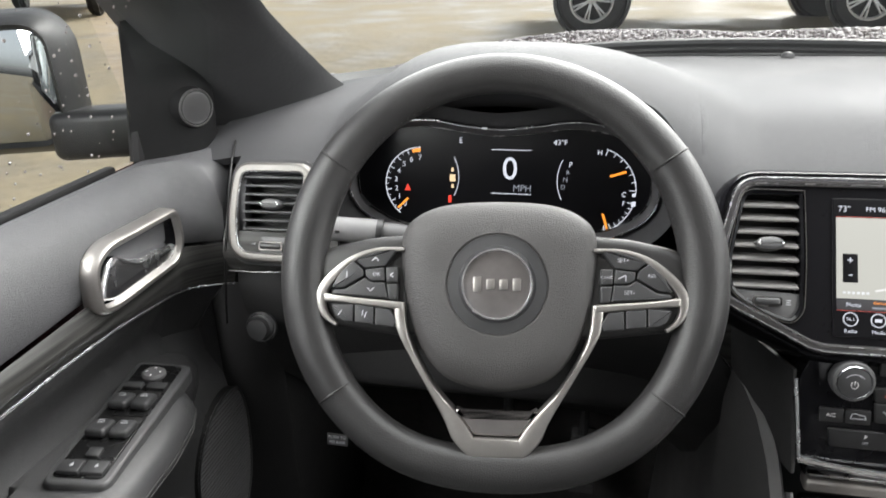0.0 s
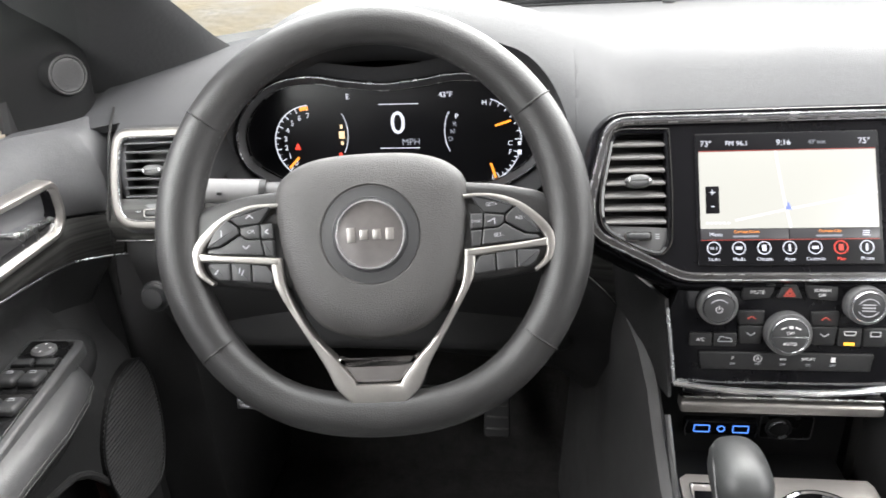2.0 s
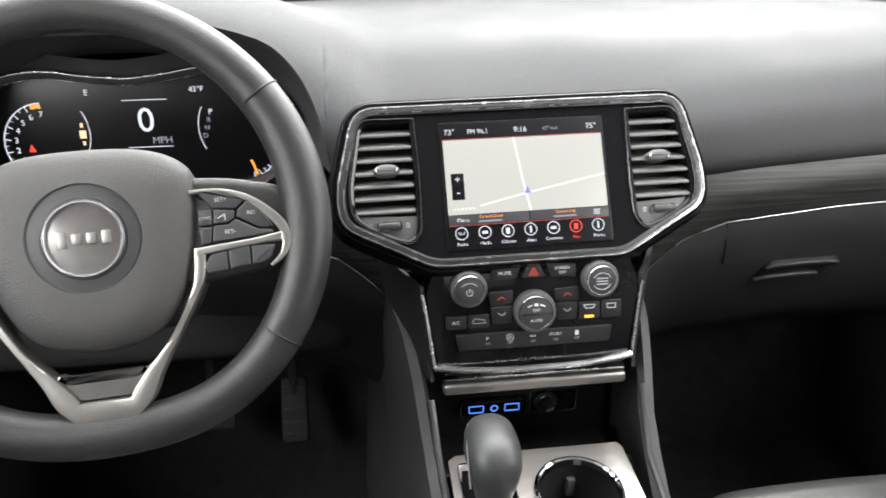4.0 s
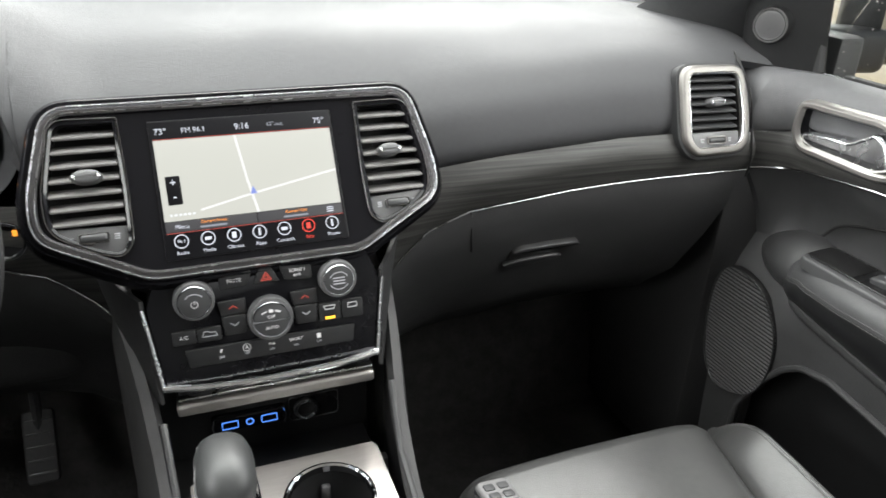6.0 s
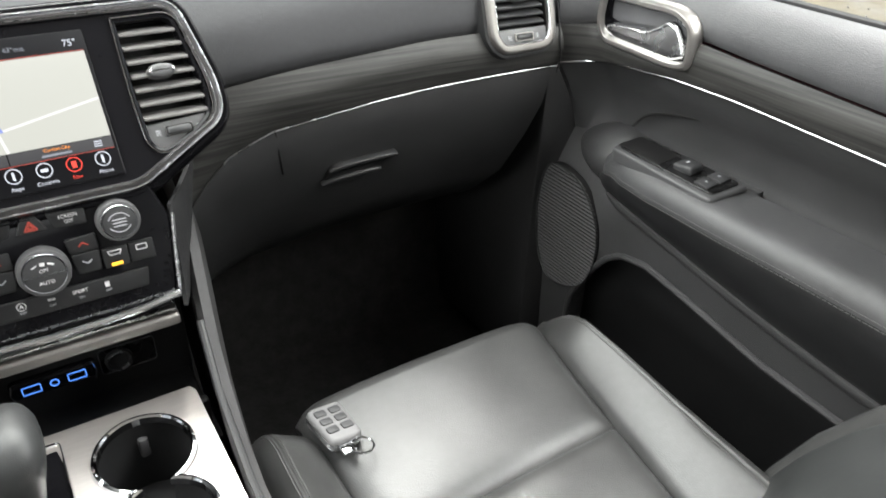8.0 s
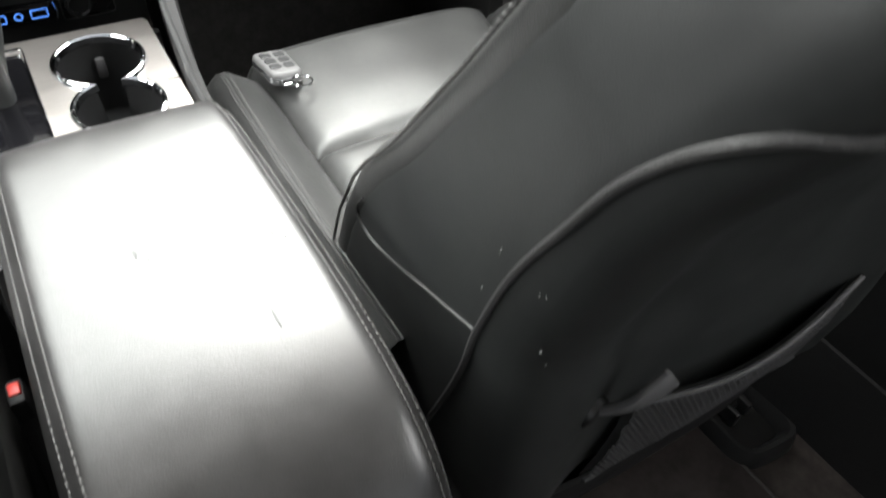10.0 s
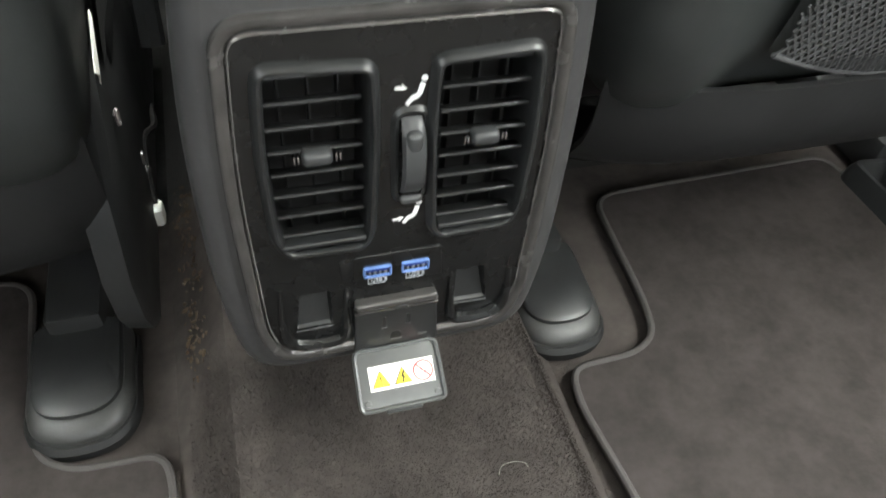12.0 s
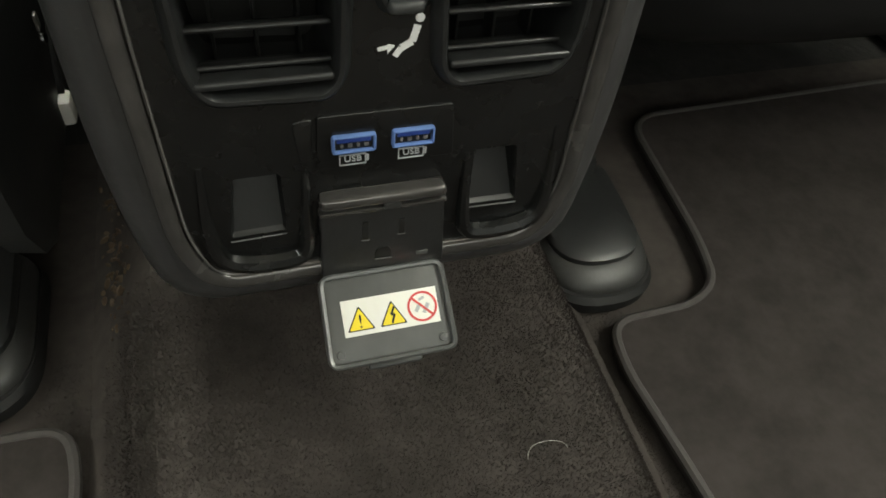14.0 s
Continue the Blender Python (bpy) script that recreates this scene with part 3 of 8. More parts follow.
def drops(name, places, parent, label, material=WATER):
    """Rain beads: rows of place, normal and radius."""
    verts, faces = [], []
    for p, nrm, r in places:
        q = Vector((0, 0, 1)).rotation_difference(Vector(nrm))
        k = len(verts)
        verts += [tuple(Vector(p) + q @ Vector((v.x * r, v.y * r, v.z * r * 0.55))) for v in pv]
        faces += [tuple(i + k for i in f) for f in pf]
    mesh = bpy.data.meshes.new(name)
    mesh.from_pydata(verts, [], faces)
    mesh.polygons.foreach_set("use_smooth", [True] * len(mesh.polygons))
    mesh.materials.append(material)
    ob = new(name, mesh)
    ob.parent = parent
    return tagged(ob, label, "" if parent else "rain drops", kind="" if parent else "stuff")


beads = []
for _ in range(5200):
    x, v = rng.uniform(-0.8, 0.8), rng.random() ** 1.2
    y = screen_base(x * 0.98) + 0.10 + v * 1.12 * (1 - 0.10 * (x / 0.8) ** 2)
    z = 0.862 - 0.05 * v - 0.10 * v ** 3 + 0.014 * math.sin(math.pi * min(1, abs(x) / 0.75)) - 0.05 * abs(x / 0.82) ** 4
    beads.append(((x, y, z + 0.001), (0, 0, 1), rng.uniform(0.002, 0.0065)))
drops("rain_beads", beads, bonnet, "clear rain beads on the paint")["kind"] = "stuff"

cowl = thing("windscreen_cowl", "black plastic cowl with wiper arms under the windscreen", "cowl")
rows = [[(x, screen_base(x) + 0.01 + 0.10 * v, 0.835 + 0.012 * v - 0.02 * math.sin(math.pi * v)) for x in [-0.84 + 0.06 * i for i in range(29)]] for v in (0, 0.25, 0.5, 0.75, 1)]
part("cover", sheet(rows, 0.015), PLASTIC, cowl)
for x0, x1, lift in ((-0.45, 0.18, 0.0), (0.22, 0.72, 0.004)):
    line = curve([(x0 + (x1 - x0) * k / 6, screen_base(x0 + (x1 - x0) * k / 6) + 0.055, 0.868 + lift + 0.006 * math.sin(math.pi * k / 6)) for k in range(7)], 4)
    wiper = part("wiper_arm", tube(line, 0.008, 8), PLASTIC, cowl)
    part("wiper_blade", tube([(x, y - 0.012, z - 0.010) for x, y, z in line], 0.005, 6), RUBBER, wiper)

# ---- dashboard ----
dash = thing("dashboard", "grey-black soft dashboard with dark wood trim strip and silver-framed vents", "dashboard")


def strip_top(x):
    a = abs(x)
    return float(np.interp(a, [0.15, 0.21, 0.30, 0.46, 0.56, 0.70], [0.700, 0.712, 0.720, 0.729, 0.731, 0.728]))


def strip_low(x):
    a = abs(x)
    return float(np.interp(a, [0.10, 0.148, 0.175, 0.205, 0.255, 0.39, 0.655, 0.70], [0.50, 0.578, 0.612, 0.637, 0.655, 0.668, 0.680, 0.680]))


def strip_y(x):
    return 0.745 - 0.030 * min(1.0, max(0.0, (abs(x) - 0.45) / 0.25)) ** 1.5


def hood_lift(x):
    """The binnacle over the instruments."""
    d = (x + 0.42) / 0.285 if x > -0.42 else (-0.42 - x) / 0.215
    return (1 - d ** 3) ** 1.7 if d < 1 else 0.0


def pad_point(x, v):
    """The padded top, from the trim strip (v=0) to the windscreen (v=1)."""
    front, zt = strip_y(x), strip_top(x)
    base = screen_base(x) + 0.02
    keys_v = [0, 0.08, 0.22, 0.36, 0.50, 0.66, 0.80, 1.0]
    keys_y = [front, front - 0.006, front + 0.006, front + 0.045, front + 0.12, front + 0.26, 0.55 * base + 0.45 * (front + 0.3), base]
    keys_z = [zt, zt + 0.012, zt + 0.058, zt + 0.098, 0.852, 0.864, 0.866, 0.858]
    y, z = float(np.interp(v, keys_v, keys_y)), float(np.interp(v, keys_v, keys_z))
    z -= 0.014 * min(1.4, max(0, (abs(x) - 0.5) / 0.2)) ** 2 * (1 if v > 0.3 else 0.4)
    h = hood_lift(x)
    if h > 0:
        bump = math.exp(-((v - 0.42) / 0.20) ** 2)
        z += 0.088 * h * bump
        y -= 0.048 * h * math.exp(-((v - 0.30) / 0.16) ** 2)
    return (x, y, z)


pad_cache = {}


def smooth_pad(x, v):
    """The padded top with its profile rounded off."""
    if x not in pad_cache:
        g = np.array([pad_point(x, i / 160) for i in range(161)])
        for _ in range(48):
            g[1:-1] = 0.25 * g[:-2] + 0.5 * g[1:-1] + 0.25 * g[2:]
        pad_cache[x] = g
    g = pad_cache[x]
    k = min(159, int(v * 160))
    f = v * 160 - k
    return tuple((g[k] * (1 - f) + g[k + 1] * f).tolist())


HOOD_L, HOOD_R = 0.198, 0.214


def hood_edge(x):
    """Where the pad begins over the instruments: the edge of their opening (0 beside it)."""
    d = (x + 0.42) / HOOD_R if x > -0.42 else (-0.42 - x) / HOOD_L
    if d >= 1:
        return 0.0
    z = 0.722 + 0.173 * (1 - d ** 4) ** 0.42
    lo, hi = 0.0, 0.36
    for _ in range(20):
        mid = (lo + hi) / 2
        lo, hi = (mid, hi) if smooth_pad(x, mid)[2] < z else (lo, mid)
    return lo


def pad_row_point(x, v):
    v0 = hood_edge(x)
    return smooth_pad(x, v if v >= 0.55 else v0 + (0.55 - v0) * v / 0.55)


ends = [-0.42 + s * q for s in (-HOOD_L, HOOD_R) for q in (0.70, 0.76, 0.82, 0.86, 0.90, 0.93, 0.95, 0.97, 0.985, 0.993, 0.998, 0.9999, 1.0, 1.03)]
cols = sorted(set([round(-0.79 + 0.02 * i, 4) for i in range(76)] + [round(x, 4) for x in ends]))
vs = [i / 40 for i in range(41)]
pad = [[pad_row_point(x, v) for x in cols] for v in vs]


def cut_out(x, v):
    """Openings of the pad for the instruments and the centre stack."""
    if (0.552 < x < 0.630 or -0.715 < x < -0.635) and v < 0.25:
        return True
    if (x > 0.654 or x < -0.736) and v < 0.34:
        return True
    return -0.19 < x < 0.185 and v < 0.20


bm = bmesh.new()
grid = [[bm.verts.new(p) for p in row] for row in pad]
for j in range(len(pad) - 1):
    for i in range(len(cols) - 1):
        xm, vm = (cols[i] + cols[i + 1]) / 2, (vs[j] + vs[j + 1]) / 2
        if not cut_out(xm, vm):
            bm.faces.new((grid[j][i], grid[j][i + 1], grid[j + 1][i + 1], grid[j + 1][i]))
bmesh.ops.delete(bm, geom=[v for v in bm.verts if not v.link_faces], context="VERTS")
shell = bmesh.ops.extrude_face_region(bm, geom=bm.faces[:], use_keep_orig=True)
bmesh.ops.translate(bm, verts=[g for g in shell["geom"] if isinstance(g, bmesh.types.BMVert)], vec=(0, 0.010, -0.010))
bmesh.ops.recalc_face_normals(bm, faces=bm.faces)
part("top_pad", bm, DASH_PAD, dash, "grey-black grained soft-touch top pad")

# seam line and sunlight sensor near the windscreen
line = [tuple(Vector(pad_point(x, 0.90 - (0.05 if abs(x) < 0.16 else 0.0))) + Vector((0, 0, 0.0035))) for x in [-0.60 + 0.03 * i for i in range(41)]]
part("defroster_seam", tube(line, 0.0018, 6), PLASTIC, dash)
p = pad_point(-0.045, 0.83)
part("light_sensor", shifted(turned([(0.010, 0), (0.009, 0.004), (0.005, 0.007), (0.001, 0.008)], 16), p[0], p[1], p[2] + 0.001), PLASTIC, dash)
# dark wood strip with its chrome lower line, both sides
for s in (1, -1):
    xs_ = [0.150 + 0.0174 * i for i in range(30)] if s > 0 else [0.60 + 0.0192 * i for i in range(8)]
    rows = []
    for k in range(7):
        v = k / 6
        rows.append([(s * x, strip_y(x) - 0.004 - 0.010 * math.sin(math.pi * v), strip_low(x) + 0.004 + (strip_top(x) - strip_low(x) - 0.006) * v) for x in xs_])
    part("wood_strip", sheet(rows, 0.008), WOOD, dash, "dark streaked wood-look strip")
    part("chrome_line", tube([(s * x, strip_y(x) - 0.0140, strip_low(x)) for x in xs_], 0.0008, 8), TRIM_LINE, dash, "thin bright chrome line")

xs_ = [0.150 + 0.0185 * i for i in range(10)]
rows = [[(-x, strip_y(x) - 0.004 - 0.010 * math.sin(math.pi * k / 6), strip_low(x) + 0.004 + (strip_top(x) - strip_low(x) - 0.006) * k / 6) for x in xs_] for k in range(7)]
part("wood_strip", sheet(rows, 0.008), WOOD, dash, "dark streaked wood-look strip")
# same chrome trim in a brighter metal, to paint in this stretch's reflection
part("chrome_line", tube([(-x, strip_y(x) - 0.0140, strip_low(x)) for x in xs_], 0.0014, 8), MID_CHROME, dash, "thin bright chrome line")
start = part("start_button", shifted(turned([(0.019, 0), (0.019, 0.004), (0.0165, 0.006), (0.015, 0.004), (0.001, 0.0045)], 28), m=basis((-0.232, 0.728, 0.683), (1, 0, 0), (0, 0.1, 1))), GLOSS, dash, "round black start button")
p = part("start_ring", merged(band(circle(0.0190, 28), rounded_profile(0.0016, 0.002, 0.0056))), DARK_CHROME, start)
p.matrix_local = basis((-0.232, 0.728, 0.683), (1, 0, 0), (0, 0.1, 1))
p = part("start_lamp", box(0.0095, 0.008, 0.0048, 0.004, 0.006, 0.0006, 0), GLOW_ORANGE, start, "lit orange window")
p.matrix_local = basis((-0.232, 0.728, 0.683), (1, 0, 0), (0, 0.1, 1))

# lower panels under the strip
for s in (1, -1):
    rows = []
    for k, (dy, dz) in enumerate([(-0.002, -0.004), (-0.006, -0.020), (0.004, -0.060), (0.035, -0.12), (0.085, -0.20), (0.16, -0.27), (0.30, -0.30)]):
        rows.append([(s * x, strip_y(x) + dy, strip_low(x) + dz) for x in [0.150 + 0.02 * i for i in range(26 if s > 0 else 30)]])
    part("lower_panel", sheet(rows), DASH_LOW, dash)
part("glovebox_gap", tube([(0.262, 0.742, 0.652), (0.264, 0.742, 0.625), (0.27, 0.75, 0.59)], 0.0015, 6), INK, dash)
part("end_gap", tube(curve([(-0.752, 0.790, 0.815), (-0.739, 0.752, 0.802), (-0.730, 0.723, 0.780), (-0.731, 0.711, 0.749), (-0.730, 0.695, 0.720), (-0.737, 0.697, 0.681), (-0.744, 0.699, 0.641), (-0.752, 0.706, 0.605)], 5), 0.0014, 8), INK, dash, "dark joint at the dashboard end")
part("end_gap", tube(curve([(0.652, 0.775, 0.825), (0.6475, 0.748, 0.806), (0.6475, 0.7255, 0.778), (0.652, 0.714, 0.736), (0.646, 0.7005, 0.714), (0.650, 0.7015, 0.690), (0.650, 0.705, 0.672)], 5), 0.0014, 8), INK, dash, "dark joint at the dashboard end")
GH = basis((0.381, 0.7655, 0.5685), (1, 0, 0), (0, -0.5, 1))
pull = part("glovebox_handle", slab(fillet([(-0.052, -0.016), (0.030, -0.014), (0.054, 0.016), (-0.046, 0.018)], [0.012, 0.016, 0.008, 0.012], 6), -0.010, 0.0030, 0.002), INK, dash, "black recessed glovebox pull")
pull.matrix_local = GH
part("pull_lip", slab(curve([(-0.046, 0.008), (-0.010, 0.0115), (0.030, 0.0125), (0.052, 0.0130), (0.040, 0.0185), (0.0, 0.0190), (-0.036, 0.0165)], 4, True), 0.0, 0.0070, 0.0022, 3), PLASTIC, pull)
part("pull_lever", slab(curve([(-0.054, -0.0165), (-0.020, -0.0180), (0.018, -0.0150), (0.032, -0.0085), (0.020, -0.0040), (-0.010, -0.0050), (-0.044, -0.0085)], 4, True), 0.0, 0.0075, 0.0025, 3), PLASTIC, pull)

# the binnacle's dark inside
rows = []
lip_x = [-0.42 - (HOOD_L - 0.0002 if i < 20 else HOOD_R - 0.0002) * math.cos(math.pi * i / 40) for i in range(41)]
for k in range(9):
    v = k / 8
    row = []
    for i, x in enumerate(lip_x):
        a = math.pi * (1.12 - 1.24 * i / 40)
        far = Vector((-0.431 + 0.208 * math.cos(a), 0.846, 0.765 + 0.086 * math.sin(a)))
        near = Vector(smooth_pad(x, hood_edge(x))) + Vector((0, 0.004, -0.003))
        row.append(tuple(near.lerp(far, v)))
    rows.append(row)
part("binnacle", sheet(rows), DASH_PAD, dash, "black hood around the instruments")
part("column_shroud", box(-0.40, 0.72, 0.665, 0.13, 0.22, 0.10, 0.04, 4), PLASTIC, dash)
part("knee_panel", box(-0.44, 0.83, 0.57, 0.50, 0.10, 0.20, 0.03, 3), DASH_LOW, dash)


def air_vent(parent, m, outline, frame_mat, name, slats, y0, y1, half_w, knob_y, wheel_y, tilt):
    """A framed air vent: tray, slats one by one, slider knob, thumbwheel."""
    vent = new(name)
    vent.parent = parent
    vent.matrix_local = m
    part("surround", band(outline, [(-0.001, -0.008), (0.0, 0.001), (0.0015, 0.0034), (0.0035, 0.0042), (0.0090, 0.0038), (0.0105, 0.0020), (0.0110, -0.004)]), frame_mat, vent)
    part("backing", band(inset(outline, -0.004), [(0.0, -0.05), (0.0, -0.005), (0.006, -0.003), (0.014, -0.004)]), PLASTIC, vent)
    part("inner_rim", band(inset(outline, 0.0100), rounded_profile(0.0016, 0, 0.0035, 4)), BRIGHT_METAL, vent)
    tray = inset(outline, 0.0096)
    part("tray", loops([[(x, y, 0.001) for x, y in tray], [(x, y, -0.035) for x, y in inset(tray, 0.004)]], True, False, True), INK, vent)
    first = None
    for i in range(slats):
        y = y0 + (y1 - y0) * i / (slats - 1)
        mm = Matrix.Translation((0.0022 * (i - slats / 2) * 0, y, -0.008)) @ pose(0, 0, 0, tilt)
        if first is None:
            first = part("slat", box(0, 0, 0, 2 * half_w, 0.0030, 0.017, 0.0012, 2), BUTTON, vent)
            first.matrix_local = mm
        else:
            again(first, "slat", mm, vent)
    lens = curve([(-0.0125, 0.0), (-0.0080, 0.0050), (0.0, 0.0064), (0.0080, 0.0050), (0.0125, 0.0), (0.0080, -0.0046), (0.0, -0.0058), (-0.0080, -0.0046)], 4, True)[::-1]
    slide = part("slider", shifted(slab(lens, -0.006, 0.0095, 0.004, 4), 0, knob_y, 0), GREY_DARK, vent, "grey oval vent slider")
    for q in (-1, 1):
        part("slider_tip", shifted(slab([(q * x, y) for x, y in ((0.0078, 0.0034), (0.0112, 0.0), (0.0078, -0.0032), (0.0088, 0.0))], 0.0060, 0.0100, 0.0008), 0, knob_y, 0), BRIGHT_METAL, slide, "bright slider tip")
    plate = part("shutter_plate", box(0, wheel_y, -0.004, 2 * half_w + 0.004, 0.022, 0.006, 0.002), GREY_DARK, vent)
    part("thumbwheel", box(0, wheel_y, 0.0, 0.026, 0.008, 0.008, 0.003, 3), PLASTIC, plate)
    part("thumbwheel_edge", band(fillet([(-0.014, wheel_y - 0.005), (0.014, wheel_y - 0.005), (0.014, wheel_y + 0.005), (-0.014, wheel_y + 0.005)], 0.003), rounded_profile(0.0014, 0, 0.0030)), SATIN, plate)
    for sx in (-1, 1):
        part("symbol", merged(*[bar(sx * 0.021 - 0.0025, wheel_y + q, sx * 0.021 + 0.0025, wheel_y + q, 0.0007, 0.0) for q in (-0.002, 0, 0.002)]), PRINT, plate)
    return vent


side_outline = fillet([(-0.048, 0.056), (0.046, 0.056), (0.054, 0.0), (0.049, -0.058), (-0.034, -0.060), (-0.050, -0.040)], [0.02, 0.02, 0.03, 0.03, 0.026, 0.026])
air_vent(dash, basis((0.5880, 0.721, 0.7645), (1, -0.05, 0), (0, 0.38, 0.92)), side_outline, VENT_SILVER, "side_vent", 7, 0.040, -0.020, 0.0355, 0.008, -0.040, 30)
air_vent(dash, basis((-0.676, 0.713, 0.753), (1, 0.05, 0), (0, 0.38, 0.92)), [(-x, y) for x, y in side_outline][::-1], VENT_SILVER, "side_vent", 7, 0.040, -0.020, 0.0355, 0.008, -0.040, 8)
# headlamp switch
knob = part("lamp_switch", shifted(turned([(0.020, 0), (0.020, 0.006), (0.014, 0.010), (0.013, 0.018), (0.001, 0.020)], 24), m=basis((-0.712, 0.722, 0.596), (1, 0, 0), (0, 0.2, 1))), BUTTON, dash, "black rotary lamp switch")
ring = part("switch_ring", band(circle(0.0185, 28), rounded_profile(0.0022, 0.004, 0.0080)), MID_CHROME, knob, "thin polished ring")
ring.matrix_local = basis((-0.712, 0.722, 0.596), (1, 0, 0), (0, 0.2, 1))

# ---- instrument cluster ----
CL = basis((-0.431, 0.843, 0.765), (1, 0, 0), (0, 0.11, 1))
cluster = thing("instrument_cluster", "black glass instrument cluster with glowing white scales and orange needles", "instrument cluster", CL)
half = [(0, 0.050), (0.045, 0.054), (0.088, 0.060), (0.130, 0.055), (0.160, 0.037), (0.178, 0.013), (0.183, -0.010), (0.177, -0.034), (0.153, -0.053), (0.115, -0.066), (0, -0.074)]
oval = curve(half + [(-x, y) for x, y in half[-2:0:-1]], 6, True)
oval = [(x, y) for x, y in oval][::-1]
part("face", slab(oval, -0.010, -0.002, 0.001), SCREEN_BLACK, cluster, "black display glass")
part("bezel", band(inset(oval, -0.0095), [(0.0, 0.004), (0.0, 0.0100), (0.0015, 0.0108), (0.0095, 0.002), (0.0105, -0.004)]), BEZEL, cluster, "sloping dark grey ring")
part("bezel_line", band(inset(oval, -0.0100), rounded_profile(0.0026, 0.007, 0.0124)), BRIGHT_METAL, cluster, "polished metal ring")
part("inner_bezel", band(inset(oval, -0.0008), rounded_profile(0.0014, -0.001, 0.0038)), TRIM_LINE, cluster, "fine inner metal ring")
part("skirt", band(inset(oval, -0.030), [(0, 0.030), (0.010, 0.014), (0.020, 0.001)]), DASH_PAD, cluster)
tach = part("rev_counter", arc_strip(0.0470, 0.0482, 92, 232, 0, cx=-0.098, cy=-0.014), GLOW_WHITE, cluster)
ticks = []
for i in range(8):
    a = radians(228 - 134 * i / 7)
    c, s = math.cos(a), math.sin(a)
    ticks.append(bar(-0.098 + 0.0475 * c, -0.014 + 0.0475 * s, -0.098 + 0.041 * c, -0.014 + 0.041 * s, 0.0011, 0))
    if i < 7:
        a2 = radians(228 - 134 * (i + 0.5) / 7)
        ticks.append(bar(-0.098 + 0.0475 * math.cos(a2), -0.014 + 0.0475 * math.sin(a2), -0.098 + 0.044 * math.cos(a2), -0.014 + 0.044 * math.sin(a2), 0.0006, 0))
    writing("numeral", str(i), 0.0095, GLOW_WHITE, tach, -0.098 + 0.0345 * c, -0.014 + 0.0345 * s, 0)
part("scale_mark", merged(*ticks), GLOW_WHITE, tach)
part("red_zone", arc_strip(0.042, 0.0465, 92, 106, 0.0002, cx=-0.098, cy=-0.014), GLOW_ORANGE, tach)
a = radians(224)
part("needle", merged(bar(-0.098 + 0.026 * math.cos(a), -0.014 + 0.026 * math.sin(a), -0.098 + 0.045 * math.cos(a), -0.014 + 0.045 * math.sin(a), 0.0027, 0.0004)), GLOW_ORANGE, tach, "glowing orange needle")
part("warning_symbol", merged(slab(fillet([(-0.121, -0.022), (-0.113, -0.022), (-0.117, -0.013)], 0.001), 0, 0.0004, 0.0001)), GLOW_RED, tach, "red warning light")
aux = part("right_gauges", merged(arc_strip(0.0530, 0.0540, -2, 72, 0, cx=0.112, cy=-0.016 + 0.002), arc_strip(0.0530, 0.0540, -62, -14, 0, cx=0.112, cy=-0.014)), GLOW_WHITE, cluster)
ticks = []
for k in range(7):
    for lo, hi in ((2, 70), (-60, -16)):
        a = radians(lo + (hi - lo) * k / 6)
        inner = 0.046 if k in (0, 6) else 0.049
        ticks.append(bar(0.112 + 0.0535 * math.cos(a), -0.014 + 0.0535 * math.sin(a), 0.112 + inner * math.cos(a), -0.014 + inner * math.sin(a), 0.0009, 0))
part("scale_mark", merged(*ticks), GLOW_WHITE, aux)
for word, x, y in (("H", 0.121, 0.0325), ("C", 0.152, -0.0175), ("F", 0.152, -0.0285), ("E", 0.131, -0.060)):
    writing("letter", word, 0.0085, GLOW_WHITE, aux, x, y, 0)
part("needle", bar(0.134, 0.0045, 0.153, 0.0105, 0.0027, 0.0004), GLOW_ORANGE, aux, "glowing orange needle")
part("needle", bar(0.128, -0.042, 0.134, -0.060, 0.0027, 0.0004), GLOW_ORANGE, aux, "glowing orange needle")
part("symbol", merged(box(0.1635, -0.0175, 0.0003, 0.004, 0.004, 0.0006, 0), box(0.1635, -0.0285, 0.0003, 0.005, 0.006, 0.0006, 0)), GLOW_WHITE, aux)
centre = part("centre_display", bar(-0.010, 0.033, 0.040, 0.033, 0.0009, 0), GLOW_WHITE, cluster)
part("display_line", bar(-0.010, -0.0215, 0.040, -0.0215, 0.0009, 0), GLOW_WHITE, cluster)
writing("speed_numeral", "0", 0.040, GLOW_WHITE, centre, 0.0135, 0.0085, 0)
writing("unit", "MPH", 0.0115, GLOW_DIM, centre, 0.029, -0.0145, 0)
writing("letter", "E", 0.009, GLOW_WHITE, centre, -0.048, 0.043, 0)
writing("temperature", "43\u00b0F", 0.009, GLOW_WHITE, centre, 0.074, 0.043, 0)
for i, word in enumerate("PRND"):
    writing("letter", word, 0.009 if i == 0 else 0.0078, GLOW_WHITE if i == 0 else GLOW_DIM, centre, 0.087 - 0.0028 * i, 0.0165 - 0.0092 * i, 0)
part("arc", arc_strip(0.052, 0.0529, 152, 208, 0, cx=0.124, cy=-0.002), GLOW_WHITE, centre)
part("arc", arc_strip(0.052, 0.0529, -28, 28, 0, cx=-0.103, cy=-0.002), GLOW_WHITE, centre)
part("vehicle_symbol", merged(box(-0.0586, -0.004, 0.0003, 0.007, 0.009, 0.0006, 0), bar(-0.0586, 0.004, -0.0586, 0.009, 0.003, 0), bar(-0.0586, -0.012, -0.0586, -0.0165, 0.003, 0)), glowing("symbol_tan", (0.8, 0.6, 0.35), 0.7), centre)
part("warning_symbol", box(-0.062, -0.031, 0.0003, 0.004, 0.009, 0.0006, 0), GLOW_RED, centre)

